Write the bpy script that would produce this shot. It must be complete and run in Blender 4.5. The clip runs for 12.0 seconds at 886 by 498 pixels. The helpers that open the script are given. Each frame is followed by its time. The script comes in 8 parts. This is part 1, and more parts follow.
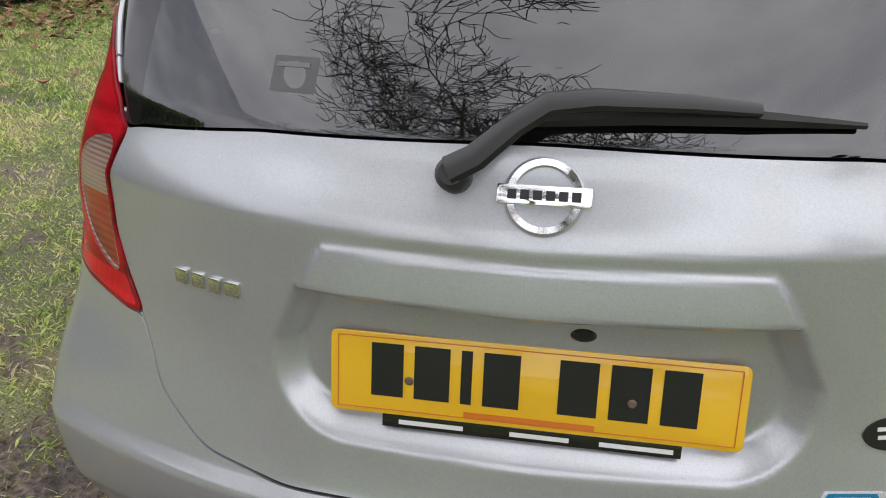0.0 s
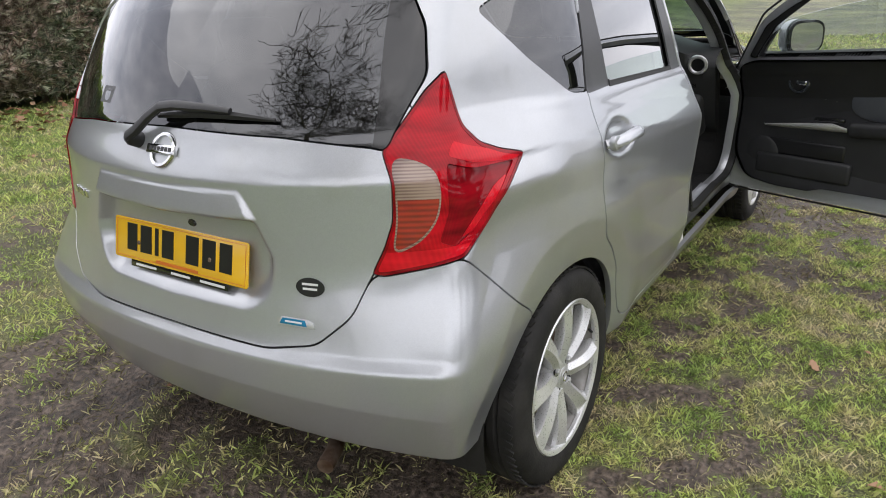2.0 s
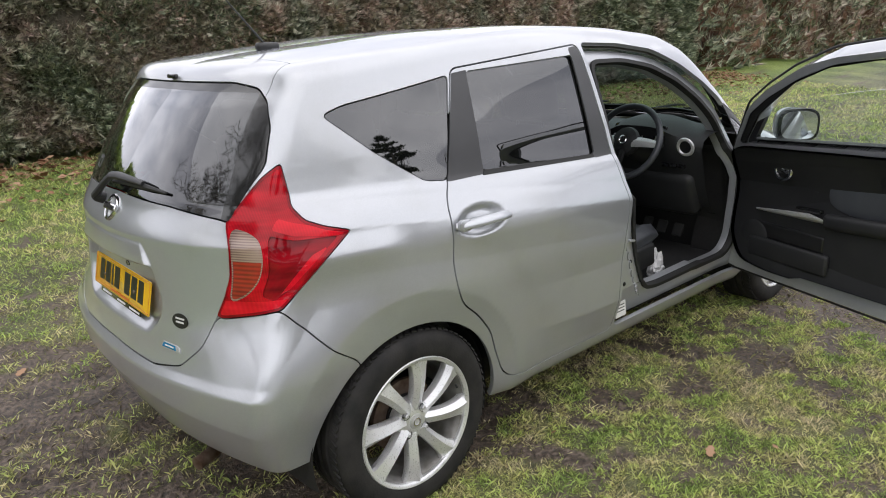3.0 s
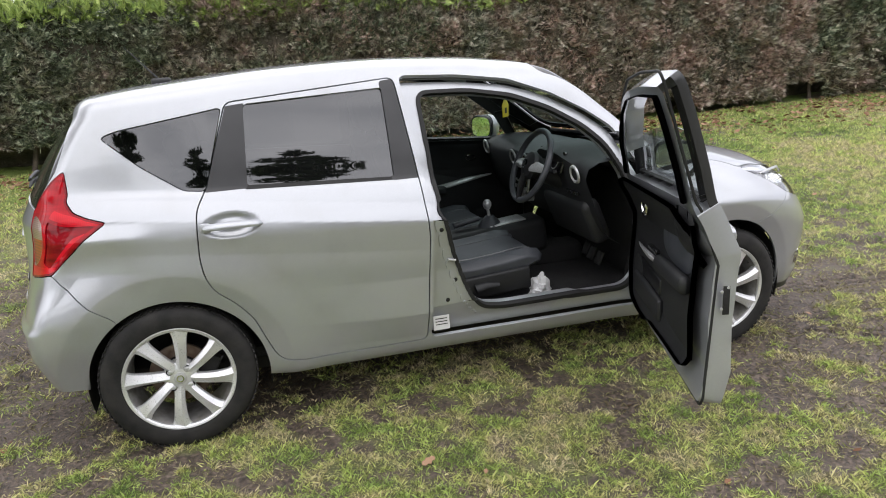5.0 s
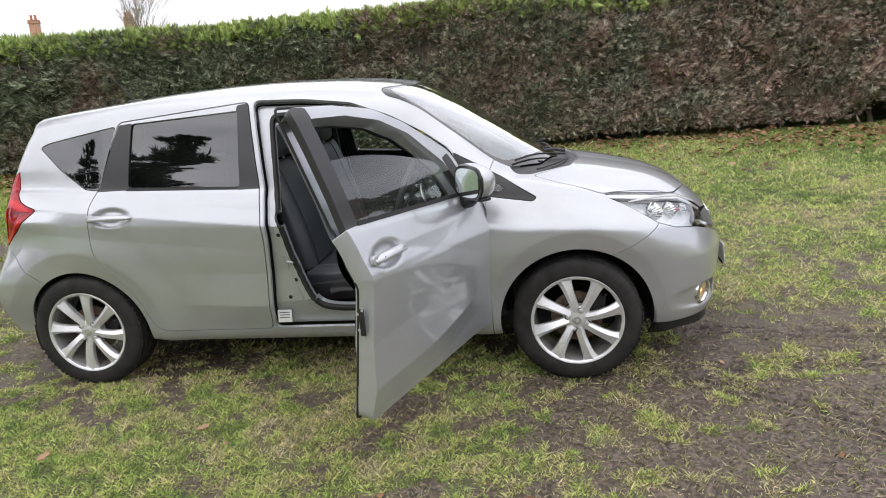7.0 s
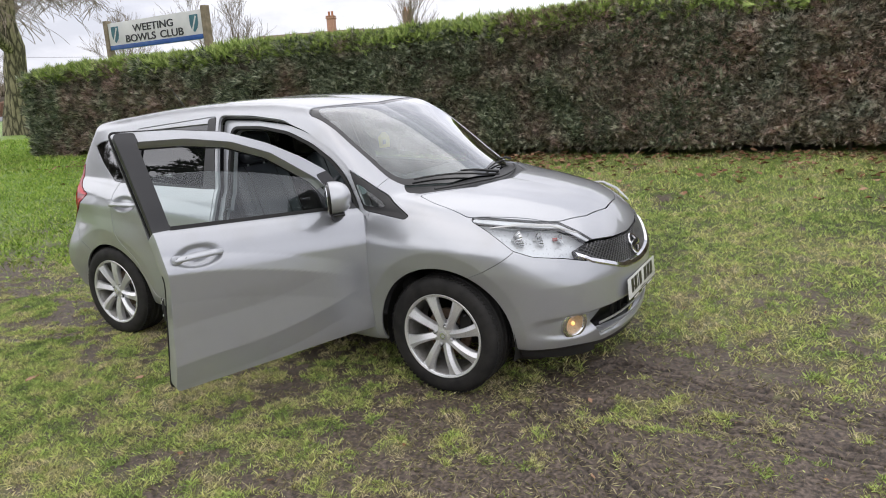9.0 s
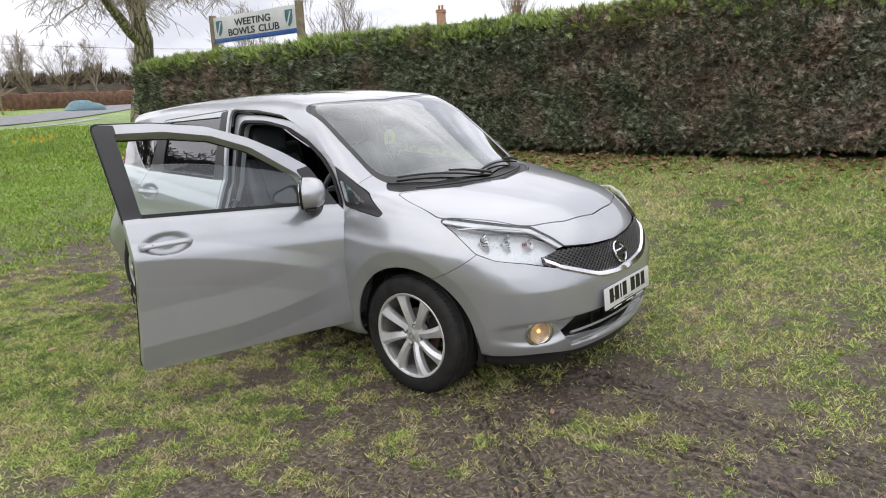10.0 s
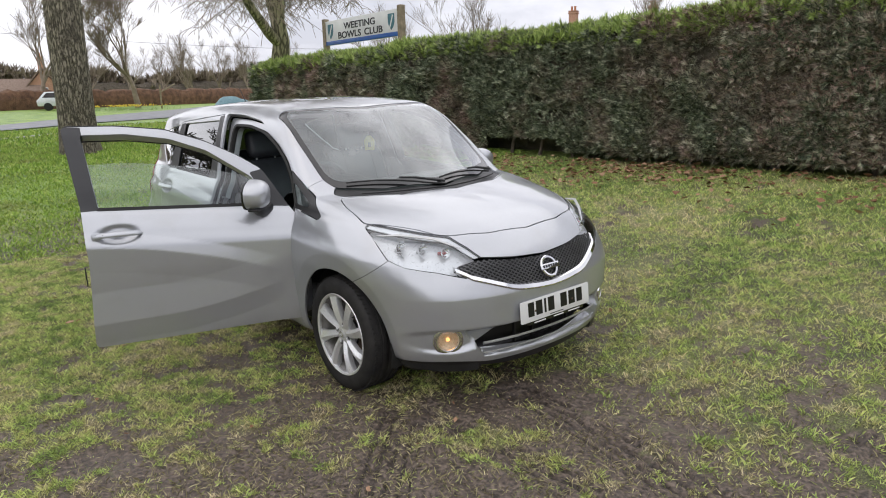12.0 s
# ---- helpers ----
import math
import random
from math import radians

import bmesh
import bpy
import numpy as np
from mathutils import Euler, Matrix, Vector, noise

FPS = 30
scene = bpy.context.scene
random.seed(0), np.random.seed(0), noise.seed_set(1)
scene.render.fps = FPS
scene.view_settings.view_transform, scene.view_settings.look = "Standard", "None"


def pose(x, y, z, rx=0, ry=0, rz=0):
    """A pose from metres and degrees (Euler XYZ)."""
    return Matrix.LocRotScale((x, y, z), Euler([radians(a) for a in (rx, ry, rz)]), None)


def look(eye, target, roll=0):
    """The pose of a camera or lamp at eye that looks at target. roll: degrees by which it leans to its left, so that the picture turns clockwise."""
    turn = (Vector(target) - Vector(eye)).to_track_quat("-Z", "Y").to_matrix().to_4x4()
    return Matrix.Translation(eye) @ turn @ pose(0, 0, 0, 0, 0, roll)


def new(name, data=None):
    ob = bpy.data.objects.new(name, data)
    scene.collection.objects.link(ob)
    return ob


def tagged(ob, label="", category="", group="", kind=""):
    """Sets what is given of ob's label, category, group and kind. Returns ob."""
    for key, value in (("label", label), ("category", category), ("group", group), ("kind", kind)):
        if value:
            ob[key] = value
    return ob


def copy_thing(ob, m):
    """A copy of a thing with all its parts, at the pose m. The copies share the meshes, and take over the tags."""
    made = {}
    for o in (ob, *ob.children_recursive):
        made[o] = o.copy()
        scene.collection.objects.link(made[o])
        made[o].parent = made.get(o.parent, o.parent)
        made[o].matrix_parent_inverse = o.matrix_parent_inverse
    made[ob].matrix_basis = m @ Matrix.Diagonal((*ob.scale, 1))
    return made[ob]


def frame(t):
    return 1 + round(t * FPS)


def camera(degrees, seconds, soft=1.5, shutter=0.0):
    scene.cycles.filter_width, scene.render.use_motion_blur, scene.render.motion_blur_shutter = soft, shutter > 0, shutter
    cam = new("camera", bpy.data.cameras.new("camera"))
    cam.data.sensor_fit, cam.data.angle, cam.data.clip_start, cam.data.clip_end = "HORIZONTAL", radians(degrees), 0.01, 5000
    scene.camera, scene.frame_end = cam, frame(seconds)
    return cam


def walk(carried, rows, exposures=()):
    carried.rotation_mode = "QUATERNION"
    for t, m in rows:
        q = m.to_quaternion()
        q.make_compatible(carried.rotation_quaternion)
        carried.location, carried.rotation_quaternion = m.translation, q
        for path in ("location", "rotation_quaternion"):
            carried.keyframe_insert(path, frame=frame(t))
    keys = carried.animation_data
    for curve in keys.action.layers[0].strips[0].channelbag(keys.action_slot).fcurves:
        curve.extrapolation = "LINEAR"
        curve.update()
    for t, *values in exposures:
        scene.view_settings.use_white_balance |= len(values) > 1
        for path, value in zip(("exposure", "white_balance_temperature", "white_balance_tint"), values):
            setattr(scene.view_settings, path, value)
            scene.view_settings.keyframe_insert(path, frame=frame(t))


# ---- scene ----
cam = camera(63.9, 12.0, soft=1.0)
PATH = [
    (0, (-1.328, -0.034, 1.315), (0.454, 0.301, 0.471), -1.7),
    (0.5, (-1.59, -0.263, 1.332), (0.167, 0.168, 0.479), -4.0),
    (1, (-1.773, -0.589, 1.332), (-0.058, 0.002, 0.489), -4.8),
    (1.5, (-1.691, -0.982, 1.332), (-0.035, -0.155, 0.575), -4.6),
    (2, (-1.613, -1.517, 1.335), (-0.061, -0.45, 0.663), -4.1),
    (2.5, (-1.511, -1.942, 1.377), (-0.093, -0.662, 0.788), -3.5),
    (3, (-1.267, -2.415, 1.458), (0.0, -0.963, 0.921), -3.2),
    (3.5, (-1.032, -2.831, 1.483), (0.118, -1.279, 0.966), -2.7),
    (3.7, (-0.879, -2.981, 1.475), (0.228, -1.396, 0.967), -2.5),
    (5.3, (0.664, -3.819, 1.464), (1.031, -1.911, 0.989), -4.1),
    (5.5, (0.872, -3.88, 1.455), (1.157, -1.957, 0.988), -4.2),
    (6, (1.428, -3.977, 1.437), (1.519, -2.034, 0.973), -4.7),
    (6.5, (2.004, -4.083, 1.445), (1.897, -2.139, 0.987), -4.8),
    (7, (2.51, -4.106, 1.455), (2.198, -2.181, 1.012), -4.4),
    (7.2, (2.724, -4.061, 1.454), (2.322, -2.152, 1.015), -4.3),
    (8.8, (4.214, -3.746, 1.496), (3.274, -2.032, 1.07), -3.7),
    (9, (4.378, -3.717, 1.505), (3.378, -2.038, 1.081), -3.4),
    (9.5, (4.656, -3.538, 1.492), (3.525, -1.943, 1.073), -2.8),
    (10, (4.918, -3.316, 1.496), (3.674, -1.809, 1.071), -2.5),
    (10.5, (5.214, -3.116, 1.487), (3.886, -1.681, 1.067), -2.5),
    (11, (5.37, -2.897, 1.47), (3.967, -1.535, 1.053), -2.1),
    (11.5, (5.538, -2.757, 1.493), (4.081, -1.453, 1.071), -1.7),
    (12, (5.721, -2.665, 1.514), (4.216, -1.414, 1.103), -1.5),
]
EXPOSURES = [(0.0, 0.84), (0.6, 0.77), (1.5, 0.84), (3.0, 0.86), (5.5, 1.01), (7.0, 0.95), (9.0, 0.64), (10.0, 0.67), (10.5, 0.59), (12.0, 0.53)]
walk(cam, [(t, look(eye, target, roll)) for t, eye, target, roll in PATH], EXPOSURES)

# ---- sky and light ----
world = bpy.data.worlds.new("overcast_sky")
scene.world = world
world.use_nodes = True
wn, wl = world.node_tree.nodes, world.node_tree.links
wn.clear()
w_out = wn.new("ShaderNodeOutputWorld")
w_bg = wn.new("ShaderNodeBackground")
w_sky = wn.new("ShaderNodeTexSky")
w_sky.sky_type, w_sky.sun_disc = "NISHITA", False
w_sky.sun_elevation, w_sky.sun_rotation = radians(70), radians(210)
w_sky.air_density, w_sky.dust_density = 1.0, 3.0
w_co = wn.new("ShaderNodeTexCoord")
w_map = wn.new("ShaderNodeMapping")
w_map.inputs["Scale"].default_value = (1.0, 1.0, 2.6)
w_n = wn.new("ShaderNodeTexNoise")
w_n.inputs["Scale"].default_value, w_n.inputs["Detail"].default_value, w_n.inputs["Roughness"].default_value = 2.6, 7.0, 0.58
w_ramp = wn.new("ShaderNodeValToRGB")
w_ramp.color_ramp.elements[0].position, w_ramp.color_ramp.elements[0].color = 0.36, (5.3, 5.35, 6.0, 1)
w_ramp.color_ramp.elements[1].position, w_ramp.color_ramp.elements[1].color = 0.64, (9.9, 9.7, 10.2, 1)
w_mix = wn.new("ShaderNodeMix")
w_mix.data_type = "RGBA"
w_mix.inputs["Factor"].default_value = 0.88
w_bg.inputs["Strength"].default_value = 0.102
wl.new(w_co.outputs["Generated"], w_map.inputs["Vector"])
wl.new(w_map.outputs["Vector"], w_n.inputs["Vector"])
wl.new(w_n.outputs["Fac"], w_ramp.inputs["Fac"])
wl.new(w_sky.outputs["Color"], w_mix.inputs["A"])
wl.new(w_ramp.outputs["Color"], w_mix.inputs["B"])
# a thick, nearly even overcast
w_sep = wn.new("ShaderNodeSeparateXYZ")
w_grad = wn.new("ShaderNodeMapRange")
w_grad.inputs["From Min"].default_value, w_grad.inputs["From Max"].default_value = 0.05, 1.0
w_grad.inputs["To Min"].default_value, w_grad.inputs["To Max"].default_value = 1.0, 0.82
w_mul = wn.new("ShaderNodeVectorMath")
w_mul.operation = "SCALE"
wl.new(w_co.outputs["Generated"], w_sep.inputs["Vector"])
wl.new(w_sep.outputs["Z"], w_grad.inputs["Value"])
wl.new(w_mix.outputs["Result"], w_mul.inputs[0])
wl.new(w_grad.outputs["Result"], w_mul.inputs["Scale"])
wl.new(w_mul.outputs["Vector"], w_bg.inputs["Color"])
wl.new(w_bg.outputs["Background"], w_out.inputs["Surface"])

sun_data = bpy.data.lights.new("sun", "SUN")
sun_data.energy, sun_data.angle, sun_data.color = 1.15, radians(140), (1.0, 0.975, 0.94)
sun = new("sun", sun_data)
sun.matrix_world = look((-4, -7, 24), (0, 0, 0))


# ---- materials ----
def node_mat(name):
    m = bpy.data.materials.new(name)
    m.use_nodes = True
    n = m.node_tree.nodes
    return m, n, m.node_tree.links, n["Principled BSDF"]


def ramp_node(n, stops):
    r = n.new("ShaderNodeValToRGB")
    while len(r.color_ramp.elements) < len(stops):
        r.color_ramp.elements.new(0.5)
    for e, (p, c) in zip(r.color_ramp.elements, stops):
        e.position, e.color = p, (*c, 1)
    return r


def surface(name, low, high, rough=0.5, metal=0.0, scale=6.0, bump=0.15, fine=80.0, coat=0.0, rough_vary=0.1, depth=0.002, spec=0.5):
    """A plain surface: colour drifting between two tones, fine relief, uneven gloss."""
    m, n, l, b = node_mat(name)
    co = n.new("ShaderNodeTexCoord")
    n1, n2 = n.new("ShaderNodeTexNoise"), n.new("ShaderNodeTexNoise")
    n1.inputs["Scale"].default_value, n1.inputs["Detail"].default_value = scale, 5
    n2.inputs["Scale"].default_value, n2.inputs["Detail"].default_value = fine, 3
    l.new(co.outputs["Object"], n1.inputs["Vector"])
    l.new(co.outputs["Object"], n2.inputs["Vector"])
    r = ramp_node(n, [(0.3, low), (0.7, high)])
    l.new(n1.outputs["Fac"], r.inputs["Fac"])
    l.new(r.outputs["Color"], b.inputs["Base Color"])
    rr = n.new("ShaderNodeMapRange")
    rr.inputs["To Min"].default_value, rr.inputs["To Max"].default_value = max(rough - rough_vary, 0.02), min(rough + rough_vary, 1)
    l.new(n2.outputs["Fac"], rr.inputs["Value"])
    l.new(rr.outputs["Result"], b.inputs["Roughness"])
    if bump:
        bp = n.new("ShaderNodeBump")
        bp.inputs["Strength"].default_value, bp.inputs["Distance"].default_value = bump, depth
        l.new(n2.outputs["Fac"], bp.inputs["Height"])
        l.new(bp.outputs["Normal"], b.inputs["Normal"])
    b.inputs["Metallic"].default_value = metal
    b.inputs["Coat Weight"].default_value = coat
    b.inputs["Coat Roughness"].default_value = 0.03
    b.inputs["Specular IOR Level"].default_value = spec
    return m


def paint_mat():
    """Silver metallic paint under clear lacquer, with a little road film low down."""
    m, n, l, b = node_mat("silver_paint")
    co = n.new("ShaderNodeTexCoord")
    fl = n.new("ShaderNodeTexVoronoi")
    fl.inputs["Scale"].default_value = 900
    l.new(co.outputs["Object"], fl.inputs["Vector"])
    r = ramp_node(n, [(0.0, (0.420, 0.434, 0.462)), (1.0, (0.525, 0.540, 0.572))])
    l.new(fl.outputs["Color"], r.inputs["Fac"])
    dn = n.new("ShaderNodeTexNoise")
    dn.inputs["Scale"].default_value, dn.inputs["Detail"].default_value = 5, 6
    l.new(co.outputs["Object"], dn.inputs["Vector"])
    dm = n.new("ShaderNodeMapRange")
    dm.inputs["From Min"].default_value, dm.inputs["From Max"].default_value = 0.52, 0.80
    dm.inputs["To Max"].default_value = 0.22
    l.new(dn.outputs["Fac"], dm.inputs["Value"])
    mx = n.new("ShaderNodeMix")
    mx.data_type = "RGBA"
    mx.inputs["B"].default_value = (0.30, 0.28, 0.24, 1)
    l.new(dm.outputs["Result"], mx.inputs["Factor"])
    l.new(r.outputs["Color"], mx.inputs["A"])
    l.new(mx.outputs["Result"], b.inputs["Base Color"])
    b.inputs["Metallic"].default_value = 0.54
    b.inputs["Roughness"].default_value = 0.30
    b.inputs["Coat Weight"].default_value = 1.0
    cr = n.new("ShaderNodeMapRange")
    cr.inputs["To Min"].default_value, cr.inputs["To Max"].default_value = 0.01, 0.05
    l.new(dn.outputs["Fac"], cr.inputs["Value"])
    l.new(cr.outputs["Result"], b.inputs["Coat Roughness"])
    return m


def glass_mat(name, tint, film=0.0, sheen=1.9):
    """Thin glass: clear tint, mirror sheen, and a film: faint dust, on the windscreen also painted sky haze."""
    m = bpy.data.materials.new(name)
    m.use_nodes = True
    n, l = m.node_tree.nodes, m.node_tree.links
    n.clear()
    out, mix, lw = n.new("ShaderNodeOutputMaterial"), n.new("ShaderNodeMixShader"), n.new("ShaderNodeLayerWeight")
    tr, gl = n.new("ShaderNodeBsdfTransparent"), n.new("ShaderNodeBsdfGlossy")
    lw.inputs["Blend"].default_value = 0.5
    steep, fr = n.new("ShaderNodeMath"), n.new("ShaderNodeMath")
    steep.operation, steep.inputs[1].default_value = "POWER", 5.0
    fr.operation, fr.inputs[1].default_value, fr.inputs[2].default_value = "MULTIPLY_ADD", 0.96, 0.043
    l.new(lw.outputs["Facing"], steep.inputs[0])
    l.new(steep.outputs["Value"], fr.inputs[0])
    tr.inputs["Color"].default_value = (*tint, 1)
    gl.inputs["Roughness"].default_value = 0.0
    gl.inputs["Color"].default_value = (0.97, 0.98, 1, 1)
    df, dm = n.new("ShaderNodeBsdfDiffuse"), n.new("ShaderNodeMixShader")
    df.inputs["Color"].default_value = (0.49, 0.53, 0.52, 1)
    nz, co, rg = n.new("ShaderNodeTexNoise"), n.new("ShaderNodeTexCoord"), n.new("ShaderNodeMapRange")
    nz.inputs["Scale"].default_value, nz.inputs["Detail"].default_value = 4, 6
    rg.inputs["From Min"].default_value, rg.inputs["From Max"].default_value, rg.inputs["To Max"].default_value = 0.3, 0.8, film
    gain = n.new("ShaderNodeMath")
    gain.operation, gain.use_clamp = "MULTIPLY", True
    gain.inputs[1].default_value = sheen
    l.new(co.outputs["Object"], nz.inputs["Vector"])
    l.new(nz.outputs["Fac"], rg.inputs["Value"])
    l.new(rg.outputs["Result"], dm.inputs["Fac"])
    l.new(tr.outputs["BSDF"], dm.inputs[1])
    l.new(df.outputs["BSDF"], dm.inputs[2])
    l.new(fr.outputs["Value"], gain.inputs[0])
    l.new(gain.outputs["Value"], mix.inputs["Fac"])
    l.new(dm.outputs["Shader"], mix.inputs[1])
    l.new(gl.outputs["BSDF"], mix.inputs[2])
    l.new(mix.outputs["Shader"], out.inputs["Surface"])
    return m


def ribbed_lens(name, low, high, count, rough=0.08):
    """Moulded lamp plastic with fine ribs under a clear skin."""
    m, n, l, b = node_mat(name)
    co, wv = n.new("ShaderNodeTexCoord"), n.new("ShaderNodeTexWave")
    wv.wave_type, wv.bands_direction = "BANDS", "Z"
    wv.inputs["Scale"].default_value, wv.inputs["Distortion"].default_value = count, 0.15
    l.new(co.outputs["Object"], wv.inputs["Vector"])
    nz = n.new("ShaderNodeTexNoise")
    nz.inputs["Scale"].default_value, nz.inputs["Detail"].default_value = 9, 2
    l.new(co.outputs["Object"], nz.inputs["Vector"])
    mx = n.new("ShaderNodeMath")
    mx.operation = "MULTIPLY_ADD"
    mx.inputs[1].default_value = 0.35
    l.new(wv.outputs["Fac"], mx.inputs[0])
    l.new(nz.outputs["Fac"], mx.inputs[2])
    r = ramp_node(n, [(0.35, low), (0.85, high)])
    l.new(mx.outputs["Value"], r.inputs["Fac"])
    l.new(r.outputs["Color"], b.inputs["Base Color"])
    bp = n.new("ShaderNodeBump")
    bp.inputs["Strength"].default_value, bp.inputs["Distance"].default_value = 0.10, 0.001
    l.new(wv.outputs["Fac"], bp.inputs["Height"])
    l.new(bp.outputs["Normal"], b.inputs["Normal"])
    b.inputs["Roughness"].default_value = 0.3
    b.inputs["Coat Weight"].default_value = 1.0
    b.inputs["Coat Roughness"].default_value = rough * 0.4
    return m


def red_lens(name, low, high, count):
    """Deep red lamp plastic: soft streaks of reflected light painted in its colour, a hard clear skin."""
    m, n, l, b = node_mat(name)
    co, mp, nz, wv = n.new("ShaderNodeTexCoord"), n.new("ShaderNodeMapping"), n.new("ShaderNodeTexNoise"), n.new("ShaderNodeTexWave")
    mp.inputs["Rotation"].default_value = (0.0, radians(38), 0.0)
    mp.inputs["Scale"].default_value = (3.0, 3.0, 16.0)
    nz.inputs["Scale"].default_value, nz.inputs["Detail"].default_value = 2.2, 4
    wv.wave_type, wv.bands_direction = "BANDS", "X"
    wv.inputs["Scale"].default_value, wv.inputs["Distortion"].default_value = count, 0.4
    l.new(co.outputs["Object"], mp.inputs["Vector"])
    l.new(mp.outputs["Vector"], nz.inputs["Vector"])
    l.new(co.outputs["Object"], wv.inputs["Vector"])
    mix = n.new("ShaderNodeMath")
    mix.operation = "MULTIPLY_ADD"
    mix.inputs[1].default_value = 0.10
    l.new(wv.outputs["Fac"], mix.inputs[0])
    l.new(nz.outputs["Fac"], mix.inputs[2])
    r = ramp_node(n, [(0.38, low), (0.72, high)])
    l.new(mix.outputs["Value"], r.inputs["Fac"])
    l.new(r.outputs["Color"], b.inputs["Base Color"])
    b.inputs["Roughness"].default_value = 0.4
    b.inputs["Specular IOR Level"].default_value = 0.05
    b.inputs["Coat Weight"].default_value, b.inputs["Coat Roughness"].default_value = 1.0, 0.015
    b.inputs["Coat IOR"].default_value = 1.33
    return m


def island_mat(name, stops, rough=0.6, spec=0.3, patch=None, patch_scale=0.6, patch_range=(0.45, 0.62), trans=0.0):
    """For leaves and blades: a tone for each piece, and patches of another tone."""
    m, n, l, b = node_mat(name)
    g = n.new("ShaderNodeNewGeometry")
    r = ramp_node(n, stops)
    l.new(g.outputs["Random Per Island"], r.inputs["Fac"])
    col = r.outputs["Color"]
    if patch:
        co, nz = n.new("ShaderNodeTexCoord"), n.new("ShaderNodeTexNoise")
        nz.inputs["Scale"].default_value, nz.inputs["Detail"].default_value, nz.inputs["Roughness"].default_value = patch_scale, 7, 0.7
        l.new(co.outputs["Object"], nz.inputs["Vector"])
        rg = n.new("ShaderNodeMapRange")
        rg.inputs["From Min"].default_value, rg.inputs["From Max"].default_value = patch_range
        l.new(nz.outputs["Fac"], rg.inputs["Value"])
        r2 = ramp_node(n, patch)
        l.new(g.outputs["Random Per Island"], r2.inputs["Fac"])
        mx = n.new("ShaderNodeMix")
        mx.data_type = "RGBA"
        l.new(rg.outputs["Result"], mx.inputs["Factor"])
        l.new(col, mx.inputs["A"])
        l.new(r2.outputs["Color"], mx.inputs["B"])
        col = mx.outputs["Result"]
    l.new(col, b.inputs["Base Color"])
    b.inputs["Roughness"].default_value = rough
    b.inputs["Specular IOR Level"].default_value = spec
    return m


PAINT = paint_mat()
BLACK_TRIM = surface("black_plastic", (0.012, 0.012, 0.013), (0.022, 0.022, 0.023), 0.42, bump=0.2, fine=500, depth=0.0006)
PILLAR_BLACK = surface("pillar_film", (0.030, 0.030, 0.033), (0.042, 0.042, 0.045), 0.36, bump=0.05, fine=300, depth=0.0004)
GLOSS_BLACK = surface("gloss_black", (0.008, 0.008, 0.009), (0.012, 0.012, 0.012), 0.10, bump=0, coat=0.5, rough_vary=0.04)
RUBBER = surface("rubber_seal", (0.010, 0.010, 0.010), (0.018, 0.018, 0.018), 0.65, bump=0.2, fine=200, depth=0.001)
TYRE = surface("tyre_rubber", (0.016, 0.016, 0.016), (0.036, 0.034, 0.033), 0.72, scale=14, bump=0.4, fine=160, depth=0.002, spec=0.25)
TRIM_DARK = surface("interior_plastic", (0.012, 0.0125, 0.014), (0.021, 0.0215, 0.023), 0.55, bump=0.35, fine=420, depth=0.0008)
LEATHER = surface("seat_leather", (0.042, 0.045, 0.053), (0.070, 0.075, 0.086), 0.38, bump=0.4, fine=240, depth=0.001)
CARPET = surface("floor_carpet", (0.016, 0.016, 0.017), (0.034, 0.033, 0.033), 0.95, bump=0.8, fine=700, depth=0.003)
LINING = surface("roof_lining", (0.20, 0.20, 0.19), (0.24, 0.24, 0.23), 0.9, bump=0.3, fine=500)
CHROME = surface("chrome", (0.74, 0.75, 0.76), (0.80, 0.80, 0.81), 0.06, 1.0, bump=0, rough_vary=0.03)
SATIN = surface("satin_silver", (0.50, 0.51, 0.52), (0.58, 0.58, 0.59), 0.30, 0.45, bump=0.05, fine=500)
ALLOY = surface("alloy_wheel", (0.68, 0.69, 0.70), (0.78, 0.78, 0.79), 0.30, 0.50, scale=12, bump=0.06, fine=260, coat=0.4)
ALLOY_DIRTY = surface("rim_barrel", (0.16, 0.15, 0.13), (0.42, 0.41, 0.40), 0.5, 0.5, scale=16, bump=0.2)
RUST = surface("brake_disc", (0.10, 0.055, 0.035), (0.26, 0.20, 0.16), 0.55, 0.7, scale=25, bump=0.3)
DARK_METAL = surface("underbody", (0.010, 0.010, 0.010), (0.020, 0.019, 0.018), 0.8, bump=0.3)
GLASS_DARK = glass_mat("privacy_glass", (0.055, 0.058, 0.062), 0.02, 2.5)
GLASS_CLEAR = glass_mat("clear_glass", (0.80, 0.88, 0.85), 0.05)
# strong film here: the sky's pale reflection put in as diffuse colour
GLASS_SCREEN = glass_mat("screen_glass", (0.62, 0.78, 0.74), 0.46, 2.4)
GRILLE_GREY = surface("grille_satin", (0.10, 0.10, 0.105), (0.16, 0.16, 0.165), 0.35, 0.6, bump=0)
GLASS_LAMP = glass_mat("lamp_cover", (0.93, 0.95, 0.96), 0.01)
MIRROR = surface("mirror_glass", (0.86, 0.88, 0.90), (0.88, 0.90, 0.92), 0.01, 1.0, bump=0, rough_vary=0.0)
LAMP_RED = red_lens("red_lens", (0.27, 0.0008, 0.006), (0.56, 0.003, 0.014), 60)
LAMP_RED_DEEP = red_lens("deep_red_lens", (0.13, 0.0005, 0.004), (0.34, 0.002, 0.010), 120)
LAMP_RED_BRIGHT = red_lens("bright_red_lens", (0.52, 0.004, 0.014), (0.74, 0.010, 0.024), 40)
LAMP_BOWL = surface("lamp_housing", (0.70, 0.71, 0.73), (0.80, 0.81, 0.83), 0.30, 0.25, scale=9, bump=0, coat=0.3)
